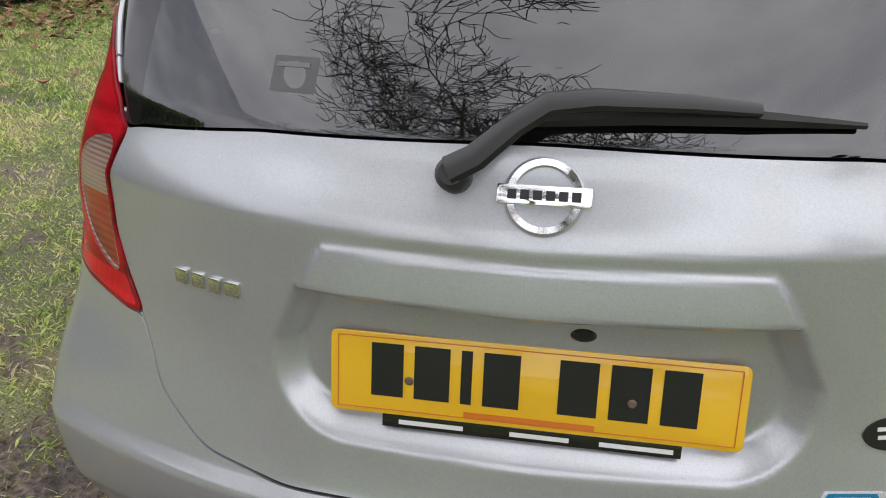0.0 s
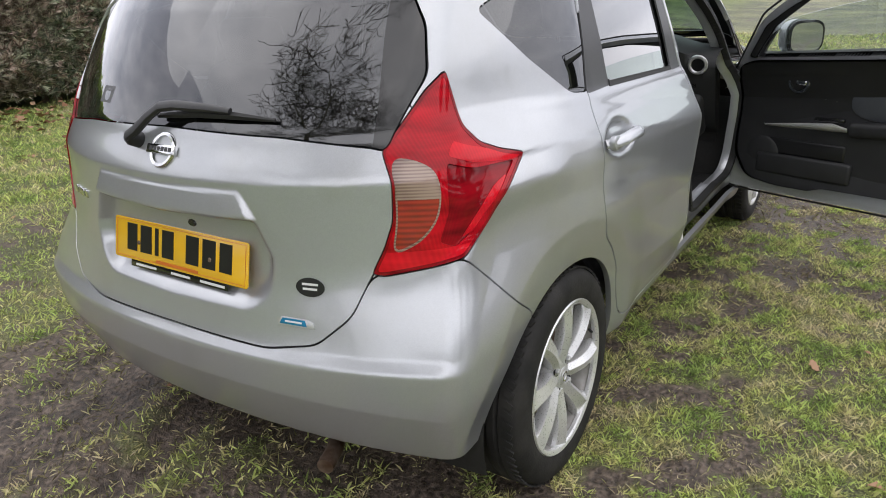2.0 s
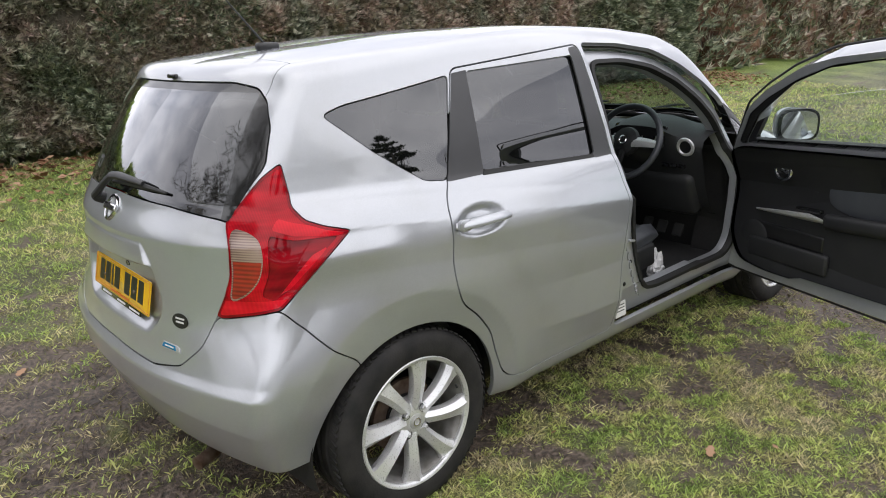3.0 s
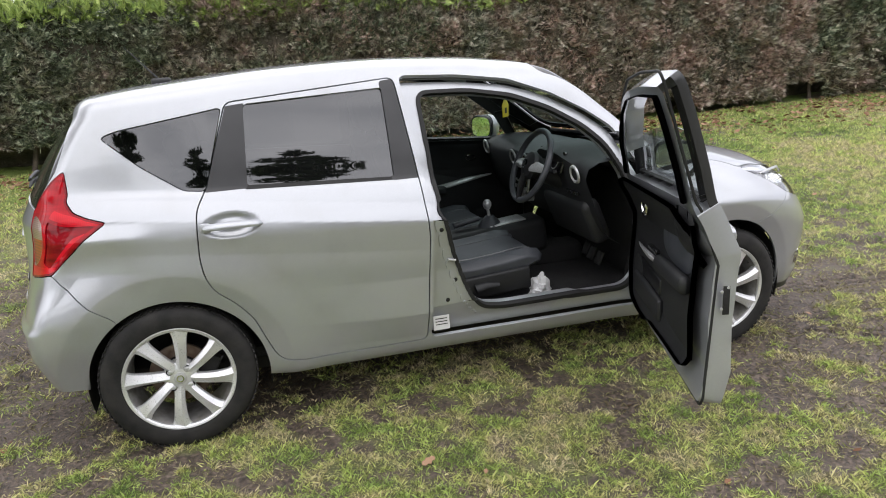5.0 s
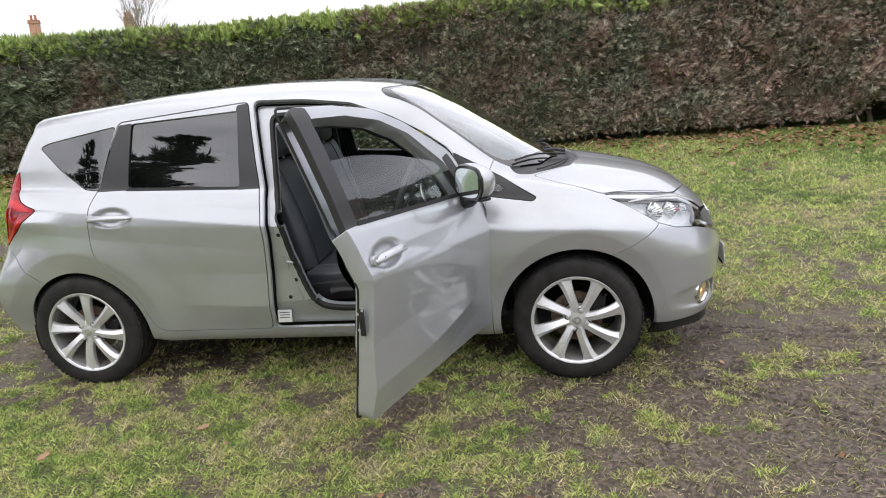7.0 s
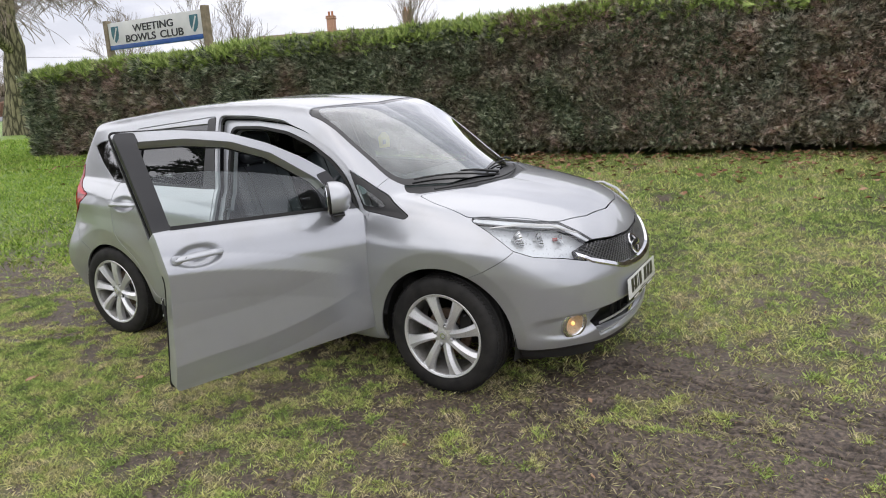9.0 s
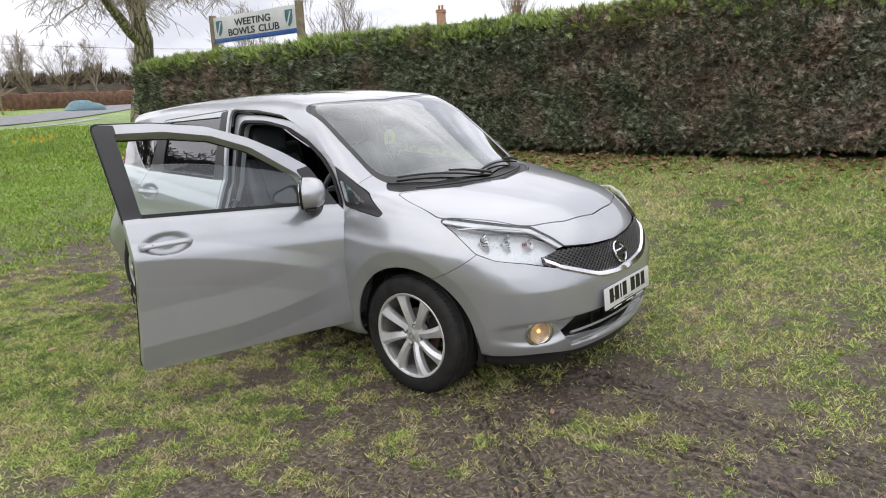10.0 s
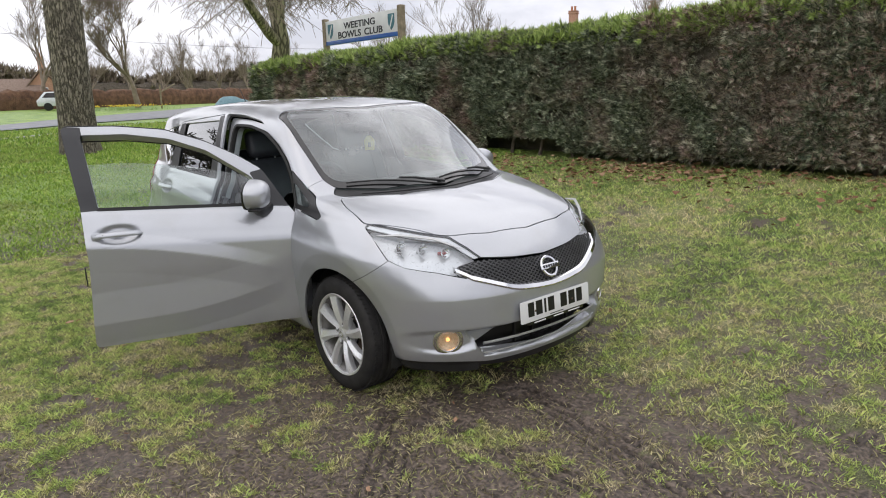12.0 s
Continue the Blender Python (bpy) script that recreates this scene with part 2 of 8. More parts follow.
LAMP_PINK = ribbed_lens("clear_ribbed_lens", (0.11, 0.050, 0.040), (0.38, 0.27, 0.22), 46)
LAMP_AMBER = ribbed_lens("amber_red_lens", (0.13, 0.003, 0.004), (0.42, 0.022, 0.012), 26)
BROW = surface("lamp_brow", (0.70, 0.71, 0.73), (0.78, 0.79, 0.81), 0.25, scale=9, bump=0, coat=0.6)
PLATE_YELLOW = surface("plate_yellow", (0.80, 0.46, 0.020), (0.84, 0.50, 0.028), 0.22, bump=0, coat=0.6)
PLATE_WHITE = surface("plate_white", (0.74, 0.75, 0.75), (0.80, 0.80, 0.80), 0.22, bump=0, coat=0.6)
INK = surface("plate_black", (0.010, 0.010, 0.011), (0.014, 0.014, 0.015), 0.35, bump=0)
PRINT_ORANGE = surface("print_orange", (0.62, 0.16, 0.02), (0.66, 0.19, 0.03), 0.4, bump=0)
WHITE_PRINT = surface("white_print", (0.70, 0.70, 0.70), (0.78, 0.78, 0.78), 0.45, bump=0)
BADGE_BLUE = surface("badge_blue", (0.02, 0.22, 0.48), (0.03, 0.30, 0.58), 0.18, 0.4, bump=0, coat=0.5)
BAG_WHITE = surface("white_plastic_bag", (0.62, 0.62, 0.63), (0.76, 0.76, 0.76), 0.5, scale=30, bump=0.7, fine=90, depth=0.004)
YELLOW = surface("yellow_card", (0.72, 0.52, 0.02), (0.78, 0.60, 0.05), 0.5, bump=0)
# fog lamp dish: the bulb's warm glow is put into its amber colour
BULB = surface("fog_reflector", (0.62, 0.42, 0.26), (0.88, 0.66, 0.44), 0.30, 0.2, scale=60, bump=0.1)

GLOW = surface("lit_bulb", (0.9, 0.55, 0.2), (0.95, 0.65, 0.3), 0.3, bump=0)
GLOW.node_tree.nodes["Principled BSDF"].inputs["Emission Color"].default_value = (1.0, 0.50, 0.16, 1)
GLOW.node_tree.nodes["Principled BSDF"].inputs["Emission Strength"].default_value = 1.1


# ---- building tools ----
def bm_from(verts, faces):
    bm = bmesh.new()
    vs = [bm.verts.new(v) for v in verts]
    for f in faces:
        try:
            bm.faces.new([vs[i] for i in f])
        except ValueError:
            pass
    return bm


def part(name, bm, material, parent, label="", sharp=38, flat=False):
    """Links a bmesh as one mesh object under a thing or a part."""
    me = bpy.data.meshes.new(name)
    bm.normal_update()
    bm.to_mesh(me)
    bm.free()
    me.materials.append(material)
    if not flat:
        me.shade_smooth()
        me.set_sharp_from_angle(angle=radians(sharp))
    ob = new(name, me)
    ob.parent = parent
    if label:
        ob["label"] = label
    return ob


def solid(name, bm, material, label, category, group="", kind="", sharp=38, flat=False):
    return tagged(part(name, bm, material, None, sharp=sharp, flat=flat), label, category, group, kind)


def holder(name, label, category, group="", at=(0, 0, 0)):
    ob = new(name)
    ob.empty_display_size = 0.2
    ob.location = at
    return tagged(ob, label, category, group)


def block(sx, sy, sz, bevel=0.01, m=None, seg=2):
    """A box with rounded edges."""
    bm = bmesh.new()
    bmesh.ops.create_cube(bm, size=1.0)
    bmesh.ops.scale(bm, vec=(sx, sy, sz), verts=bm.verts)
    if bevel:
        bmesh.ops.bevel(bm, geom=list(bm.edges), offset=bevel, segments=seg, profile=0.5, affect="EDGES", clamp_overlap=True)
    if m is not None:
        bmesh.ops.transform(bm, matrix=m, verts=bm.verts)
    return bm


def join(*bms):
    out = bmesh.new()
    for b in bms:
        me = bpy.data.meshes.new("tmp")
        b.to_mesh(me)
        b.free()
        out.from_mesh(me)
        bpy.data.meshes.remove(me)
    return out


def tube(points, radii, sides=8, caps=True, flat=1.0):
    """A tube along points; flat squeezes it along its second axis."""
    pts = [Vector(p) for p in points]
    if not hasattr(radii, "__len__"):
        radii = [radii] * len(pts)
    verts, faces = [], []
    side = None
    for i, p in enumerate(pts):
        d = (pts[min(i + 1, len(pts) - 1)] - pts[max(i - 1, 0)]).normalized()
        if side is None:
            side = d.orthogonal().normalized()
        side = (side - d * side.dot(d)).normalized()
        up = d.cross(side)
        for k in range(sides):
            a = 2 * math.pi * k / sides
            verts.append(p + (side * math.cos(a) + up * math.sin(a) * flat) * radii[i])
    for i in range(len(pts) - 1):
        for k in range(sides):
            a, b = i * sides + k, i * sides + (k + 1) % sides
            faces.append((a, b, b + sides, a + sides))
    if caps:
        faces.append(tuple(range(sides))[::-1])
        faces.append(tuple((len(pts) - 1) * sides + k for k in range(sides)))
    return bm_from(verts, faces)


def lathe(profile, n=48, axis="Y", closed=False):
    """Turns (radius, along) pairs round an axis."""
    verts, faces = [], []
    for k in range(n):
        a = 2 * math.pi * k / n
        c, s = math.cos(a), math.sin(a)
        for r, h in profile:
            verts.append((r * c, h, r * s) if axis == "Y" else ((r * c, r * s, h) if axis == "Z" else (h, r * c, r * s)))
    m = len(profile)
    for k in range(n):
        for i in range(m - 1 + closed):
            a, b = k * m + i, k * m + (i + 1) % m
            c, d = ((k + 1) % n) * m + (i + 1) % m, ((k + 1) % n) * m + i
            faces.append((a, b, c, d))
    bm = bm_from(verts, faces)
    bmesh.ops.remove_doubles(bm, verts=bm.verts, dist=1e-5)
    bmesh.ops.recalc_face_normals(bm, faces=bm.faces)
    return bm


def prism(outline, depth, m=None, bevel=0.0, seg=2):
    """A flat outline in x, y, given a thickness along z."""
    bm = bmesh.new()
    f = bm.faces.new([bm.verts.new((x, y, 0)) for x, y in outline])
    r = bmesh.ops.extrude_face_region(bm, geom=[f])
    bmesh.ops.translate(bm, vec=(0, 0, depth), verts=[v for v in r["geom"] if isinstance(v, bmesh.types.BMVert)])
    bmesh.ops.recalc_face_normals(bm, faces=bm.faces)
    if bevel:
        bmesh.ops.bevel(bm, geom=list(bm.edges), offset=bevel, segments=seg, profile=0.5, affect="EDGES", clamp_overlap=True)
    if m is not None:
        bmesh.ops.transform(bm, matrix=m, verts=bm.verts)
    return bm


def ellipse(a, b, n=28):
    return [(a * math.cos(2 * math.pi * k / n), b * math.sin(2 * math.pi * k / n)) for k in range(n)]


def superellipse(a, b, p, n=36):
    out = []
    for k in range(n):
        t = 2 * math.pi * k / n
        c, s = math.cos(t), math.sin(t)
        out.append((a * math.copysign(abs(c) ** (2 / p), c), b * math.copysign(abs(s) ** (2 / p), s)))
    return out


def mesh_arrays(name, verts, tris, material, parent=None, normals=None, smooth=True):
    """A mesh straight from arrays of corners and triangles."""
    verts, tris = np.asarray(verts, np.float32), np.asarray(tris, np.int32)
    me = bpy.data.meshes.new(name)
    k = tris.shape[1]
    me.vertices.add(len(verts))
    me.vertices.foreach_set("co", verts.ravel())
    me.loops.add(tris.size)
    me.loops.foreach_set("vertex_index", tris.ravel())
    me.polygons.add(len(tris))
    me.polygons.foreach_set("loop_start", np.arange(0, tris.size, k, dtype=np.int32))
    me.update(calc_edges=True)
    me.validate()
    if smooth:
        me.shade_smooth()
    if normals is not None:
        me.normals_split_custom_set_from_vertices(np.asarray(normals, np.float32))
    me.materials.append(material)
    ob = new(name, me)
    ob.parent = parent
    return ob


def lattice(ix, iy, seed):
    h = (ix.astype(np.int64) * 374761393 + iy.astype(np.int64) * 668265263 + seed * 974634777) & 0x7FFFFFFF
    h = ((h ^ (h >> 13)) * 1274126177) & 0x7FFFFFFF
    return ((h ^ (h >> 16)) & 0xFFFF) / 65535.0


def value_noise(x, y, seed=0):
    x, y = np.asarray(x, float), np.asarray(y, float)
    ix, iy = np.floor(x), np.floor(y)
    fx, fy = x - ix, y - iy
    fx, fy = fx * fx * (3 - 2 * fx), fy * fy * (3 - 2 * fy)
    ix, iy = ix.astype(np.int64), iy.astype(np.int64)
    a, b = lattice(ix, iy, seed), lattice(ix + 1, iy, seed)
    c, d = lattice(ix, iy + 1, seed), lattice(ix + 1, iy + 1, seed)
    return (a * (1 - fx) + b * fx) * (1 - fy) + (c * (1 - fx) + d * fx) * fy


def fbm(x, y, octaves=4, seed=0):
    s, amp, tot = 0.0, 1.0, 0.0
    for o in range(octaves):
        s = s + amp * value_noise(x * 2 ** o + 17.3 * o, y * 2 ** o - 9.1 * o, seed + o)
        tot += amp
        amp *= 0.5
    return s / tot


def spline(xs, ys):
    """A smooth curve through knots, without overshoot."""
    xs, ys = np.array(xs, float), np.array(ys, float)
    h, d = np.diff(xs), np.diff(ys) / np.diff(xs)
    m = np.zeros(len(xs))
    m[0], m[-1] = d[0], d[-1]
    for i in range(1, len(xs) - 1):
        if d[i - 1] * d[i] > 0:
            w1, w2 = 2 * h[i] + h[i - 1], h[i] + 2 * h[i - 1]
            m[i] = (w1 + w2) / (w1 / d[i - 1] + w2 / d[i])

    def at(x):
        x = np.clip(x, xs[0], xs[-1])
        i = np.clip(np.searchsorted(xs, x) - 1, 0, len(xs) - 2)
        t = (x - xs[i]) / h[i]
        return ((1 + 2 * t) * (1 - t) ** 2 * ys[i] + t * (1 - t) ** 2 * h[i] * m[i]
                + t * t * (3 - 2 * t) * ys[i + 1] + t * t * (t - 1) * h[i] * m[i + 1])
    return at


def ramp(a, b, x):
    t = np.clip((x - a) / (b - a), 0, 1)
    return t * t * (3 - 2 * t)


def smax(a, b, k):
    """Smooth maximum, rounded over about k."""
    h = np.maximum(k - np.abs(a - b), 0) / k
    return np.maximum(a, b) + h * h * k * 0.25


belt_line = spline([-0.6, -0.14, 0.2, 1.09, 1.9, 2.42, 2.77, 3.4], [1.09, 1.085, 1.07, 1.03, 0.965, 0.925, 0.90, 0.80])
side_section = spline([0.12, 0.22, 0.27, 0.33, 0.45, 0.60, 0.75, 0.862, 0.95, 1.03, 1.055, 1.07, 1.16, 1.25, 1.35, 1.45, 1.65],
                      [0.66, 0.745, 0.785, 0.800, 0.812, 0.826, 0.838, 0.839, 0.815, 0.778, 0.762, 0.757, 0.733, 0.705, 0.672, 0.634, 0.55])
rear_section = spline([0.10, 0.25, 0.40, 0.50, 0.565, 0.585, 0.60, 0.67, 0.75, 0.90, 0.970, 0.975, 1.05, 1.075, 1.09, 1.17, 1.25, 1.33, 1.395, 1.430, 1.5, 1.6],
                      [-0.50, -0.585, -0.636, -0.655, -0.659, -0.648, -0.639, -0.622, -0.610, -0.604, -0.6025, -0.601, -0.564, -0.554, -0.546, -0.498, -0.442, -0.379, -0.325, -0.312, -0.28, -0.25])
rear_bow = spline([0.3, 0.6, 0.8, 1.05, 1.45], [0.25, 0.27, 0.42, 0.48, 0.36])
front_section = spline([0.05, 0.15, 0.25, 0.33, 0.42, 0.50, 0.582, 0.589, 0.64, 0.70, 0.76, 0.83, 0.95, 1.1],
                       [3.20, 3.33, 3.395, 3.42, 3.426, 3.430, 3.433, 3.4315, 3.412, 3.385, 3.36, 3.31, 3.16, 2.8])
front_bow = spline([0.2, 0.5, 0.75, 0.95], [0.52, 0.46, 0.52, 0.62])
top_section = spline([-0.6, -0.33, -0.2, 0.19, 0.56, 0.98, 1.35, 1.62, 1.76, 1.95, 2.2, 2.45, 2.57, 2.66, 2.85, 3.05, 3.2, 3.32, 3.45],
                     [1.385, 1.440, 1.470, 1.512, 1.540, 1.552, 1.540, 1.514, 1.485, 1.397, 1.247, 1.092, 1.03, 1.018, 0.985, 0.935, 0.880, 0.81, 0.68])
top_sweep = spline([1.0, 1.7, 2.0, 2.5, 2.8, 3.3], [0.0, 0.12, 0.35, 0.62, 0.40, 0.35])
top_crown = spline([-0.5, 0.5, 1.5, 1.9, 2.4, 2.9, 3.3], [0.11, 0.13, 0.14, 0.05, 0.05, 0.13, 0.05])


# creases pressed into the flanks: the shoulder, the foot of the door leaf, the corner of the rear bumper
shoulder_line = spline([-0.5, -0.119, 0.14, 0.458, 0.751, 1.085, 1.322, 1.523, 1.846, 2.05, 2.2], [1.005, 0.984, 0.962, 0.928, 0.894, 0.857, 0.826, 0.785, 0.694, 0.622, 0.570])
leaf_line = spline([0.3, 0.6, 1.04, 1.27, 1.483, 1.681, 1.919, 2.12, 2.3], [0.500, 0.458, 0.440, 0.446, 0.450, 0.472, 0.517, 0.562, 0.60])
corner_line = spline([-0.6, -0.275, -0.10, 0.044, 0.128, 0.212, 0.337, 0.45], [0.570, 0.568, 0.578, 0.598, 0.626, 0.673, 0.787, 0.92])


def crease(c, above, below):
    """A ridge at c = 0 that runs out over two widths."""
    return np.clip(np.minimum(1 - c / above, 1 + c / below), 0, 1)


def half_width(x, z):
    shift = (belt_line(x) - 1.05) * ramp(0.45, 0.9, z)
    w = side_section(z - shift)
    w = w - 0.054 * (np.maximum(0.25 - x, 0) / 0.4) ** 1.45 * (0.28 + 0.72 * ramp(0.58, 0.85, z))
    w = w - 0.22 * np.maximum(x - 2.45, 0) ** 2
    w = w + 0.0105 * crease(z - shoulder_line(x), 0.075, 0.13) * ramp(2.14, 1.75, x) * ramp(-0.45, -0.15, x)
    w = w + 0.0175 * crease(z - leaf_line(x), 0.17, 0.11) * ramp(2.16, 1.80, x) * ramp(0.40, 0.95, x)
    w = w - 0.030 * ramp(0.52, 0.30, z) * ramp(-0.10, -0.40, x)
    w = w + 0.0130 * crease(z - corner_line(x + w), 0.055, 0.14) * ramp(0.02, -0.12, x)
    # scoops behind the door handles
    for hx, hz in ((0.283, 0.935), (1.262, 0.905)):
        r = np.hypot((x - hx) / 0.122, (z - hz) / 0.054)
        w = w - 0.021 * ramp(1.0, 0.45, r)
    # wheel arches: a full shoulder, then a broad face turned in to the wheel
    for ax, az, rc in ((0.0, 0.29, 0.466), (2.602, 0.30, 0.455)):
        r = np.hypot((x - ax) * (1.0 if ax < 1 else 1.05), z - az)
        w = w + 0.012 * ramp(0.64, rc, r) - 0.175 * np.maximum(rc - r, 0)
    return w


def level(y, z):
    """Heights on the sections, which fall a little from the flanks to the middle."""
    return z + 0.0262 * (0.79 - np.abs(y))


def rear_face(y, z):
    a, z = np.abs(y), level(y, z)
    x = rear_section(z) + rear_bow(z) * a ** 2.6
    # recess for the number plate with round lower corners, under a proud grip
    qx, qz = a - 0.236 + 0.5 * np.maximum(z - 0.80, 0), np.abs(z - 0.832) - 0.055
    box = np.hypot(np.maximum(qx, 0), np.maximum(qz, 0)) + np.minimum(np.maximum(qx, qz), 0) - 0.100
    x = x + 0.031 * ramp(0.010, -0.036, box) * ramp(0.888, 0.876, z)
    grip = np.minimum(0.302 - a - 0.55 * np.maximum(z - 0.888, 0) - 9.0 * np.maximum(z - 0.925, 0) ** 2, np.minimum(z - 0.884, 0.955 - z))
    x = x - 0.016 * ramp(-0.001, 0.009, grip) * ramp(0.985, 0.875, z)
    # lip along the foot of the bumper
    under = np.maximum(0.488 - 0.06 * a * a - z, 0)
    x = x + np.minimum(0.20 * under + 1.8 * np.maximum(under - 0.145, 0), 0.18)
    return x


def front_face(y, z):
    a, z = np.abs(y), level(y, z)
    x = front_section(z) - 0.045 - front_bow(z) * a ** 2.4
    low = np.minimum(0.50 - a + 0.7 * (z - 0.40), np.minimum(z - 0.275, 0.43 - z))
    x = x - 0.07 * ramp(-0.005, 0.035, low)
    # shelf over the fog lamps, hollow round them
    bay = np.hypot((a - 0.60) / 0.20, (z - 0.372) / 0.068)
    x = x - 0.026 * ramp(1.0, 0.55, bay)
    return x


def top_face(x, y):
    a = np.abs(y)
    return top_section(x + top_sweep(x) * a * a) - top_crown(x) * a ** 2.5 - 0.0262 * (0.79 - a)


def body_field(x, y, z):
    """Below zero inside the closed body."""
    side = np.abs(y) - half_width(x, z)
    rear = rear_face(y, z) - x
    front = x - front_face(y, z)
    top = (z - top_face(x, y)) * np.where(x > 1.7, 0.85, 1.0)
    f = smax(side, rear, 0.045)
    f = smax(f, front, 0.12)
    k = 0.05 + 0.06 * ramp(0.3, 1.2, x) - 0.05 * ramp(1.5, 1.9, x) + 0.05 * ramp(2.5, 2.8, x)
    return smax(f, top, k)


# ---- skin of the car: one smooth closed form, then cut into panels ----
class Skin:
    V = np.zeros((0, 3))
    N = np.zeros((0, 3))


def field_normals(P):
    e = 0.004
    g = np.stack([body_field(P[:, 0] + e, P[:, 1], P[:, 2]) - body_field(P[:, 0] - e, P[:, 1], P[:, 2]),
                  body_field(P[:, 0], P[:, 1] + e, P[:, 2]) - body_field(P[:, 0], P[:, 1] - e, P[:, 2]),
                  body_field(P[:, 0], P[:, 1], P[:, 2] + e) - body_field(P[:, 0], P[:, 1], P[:, 2] - e)], 1)
    return g / np.maximum(np.linalg.norm(g, axis=1, keepdims=True), 1e-9)


def skin_grid(step=(0.0145, 0.010, 0.0095)):
    lo, hi = np.array([-0.96, -0.87, 0.04]), np.array([3.66, 0.87, 1.66])
    counts = np.ceil((hi - lo) / np.array(step)).astype(int)
    axes = [np.linspace(lo[i], hi[i], counts[i] + 1) for i in range(3)]
    pts, quads, base = [], [], 0
    for axis, value in ((0, lo[0]), (0, hi[0]), (1, lo[1]), (1, hi[1]), (2, hi[2])):
        a, b = [i for i in range(3) if i != axis]
        A, B = np.meshgrid(axes[a], axes[b], indexing="ij")
        q = np.zeros((A.size, 3))
        q[:, a], q[:, b], q[:, axis] = A.ravel(), B.ravel(), value
        na, nb = A.shape
        i = (np.arange(na - 1)[:, None] * nb + np.arange(nb - 1)[None, :]).ravel() + base
        quads.append(np.stack([i, i + nb, i + nb + 1, i + 1], 1))
        pts.append(q)
        base += len(q)
    q, quads = np.concatenate(pts), np.concatenate(quads)
    key = np.round(q * 4000).astype(np.int64)
    _, first, inverse = np.unique(key, axis=0, return_index=True, return_inverse=True)
    q, quads = q[first], inverse.ravel()[quads]
    ox = np.clip(q[:, 0], 0.35, 2.35)
    o = np.stack([ox, np.zeros(len(q)), np.interp(ox, [0.35, 2.35], [0.80, 0.62])], 1)
    near, far = np.zeros(len(q)), np.ones(len(q))
    for _ in range(26):
        mid = (near + far) / 2
        p = o + (q - o) * mid[:, None]
        inside = body_field(p[:, 0], p[:, 1], p[:, 2]) < 0
        near, far = np.where(inside, mid, near), np.where(inside, far, mid)
    P = o + (q - o) * near[:, None]
    tris = np.concatenate([quads[:, [0, 1, 2]], quads[:, [0, 2, 3]]])
    Skin.V, Skin.N = P, field_normals(P)
    c = np.cross(P[tris[:, 1]] - P[tris[:, 0]], P[tris[:, 2]] - P[tris[:, 0]])
    flip = (c * Skin.N[tris[:, 0]]).sum(1) < 0
    tris[flip] = tris[flip][:, [0, 2, 1]]
    return tris[np.linalg.norm(c, axis=1) > 1e-10]


def carve(tris, fn):
    """Cuts triangles along fn = 0. Returns those inside (below zero) and outside."""
    used = np.unique(tris)
    f = np.zeros(len(Skin.V))
    f[used] = fn(Skin.V[used])
    f = np.where(np.abs(f) < 1e-6, 1e-6, f)
    neg = f[tris] < 0
    count = neg.sum(1)
    inside, outside = [tris[count == 3]], [tris[count == 0]]
    newV, newN, cache, base = [], [], {}, len(Skin.V)

    def cross(i, j):
        k = (i, j) if i < j else (j, i)
        if k not in cache:
            t = f[k[0]] / (f[k[0]] - f[k[1]])
            newV.append(Skin.V[k[0]] * (1 - t) + Skin.V[k[1]] * t)
            n = Skin.N[k[0]] * (1 - t) + Skin.N[k[1]] * t
            newN.append(n / np.linalg.norm(n))
            cache[k] = base + len(newV) - 1
        return cache[k]

    ins, outs = [], []
    for t in tris[(count == 1) | (count == 2)]:
        lone = f[t] < 0 if (f[t] < 0).sum() == 1 else f[t] >= 0
        i = int(np.argmax(lone))
        a, b, c = int(t[i]), int(t[(i + 1) % 3]), int(t[(i + 2) % 3])
        p, q = cross(a, b), cross(a, c)
        one, two = (ins, outs) if f[a] < 0 else (outs, ins)
        one.append((a, p, q))
        two.extend([(p, b, c), (p, c, q)])
    if newV:
        Skin.V, Skin.N = np.concatenate([Skin.V, newV]), np.concatenate([Skin.N, newN])
    empty = np.zeros((0, 3), int)
    return (np.concatenate(inside + [np.array(ins, int) if ins else empty]),
            np.concatenate(outside + [np.array(outs, int) if outs else empty]))


def rounded(points, r):
    """The outline with its corners rounded by about r."""
    out, n = [], len(points)
    for i in range(n):
        p, a, b = np.array(points[i], float), np.array(points[i - 1], float), np.array(points[(i + 1) % n], float)
        da, db = np.linalg.norm(a - p), np.linalg.norm(b - p)
        pa, pb = p + (a - p) * min(r / da, 0.45), p + (b - p) * min(r / db, 0.45)
        for t in np.linspace(0, 1, 6):
            out.append(pa * (1 - t) ** 2 + 2 * p * t * (1 - t) + pb * t * t)
    return np.array(out)


def outline_distance(poly, P):
    """Signed distance to a closed outline, below zero inside."""
    d, inside = np.full(len(P), 1e9), np.zeros(len(P), bool)
    for a, b in zip(poly, np.roll(poly, -1, axis=0)):
        ab, ap = b - a, P - a
        t = np.clip((ap @ ab) / max(ab @ ab, 1e-12), 0, 1)
        d = np.minimum(d, ((ap - t[:, None] * ab) ** 2).sum(1))
        hit = ((a[1] > P[:, 1]) != (b[1] > P[:, 1]))
        with np.errstate(divide="ignore", invalid="ignore"):
            xi = a[0] + (P[:, 1] - a[1]) * ab[0] / ab[1]
        inside ^= hit & (P[:, 0] < xi)
    return np.where(inside, -1, 1) * np.sqrt(d)


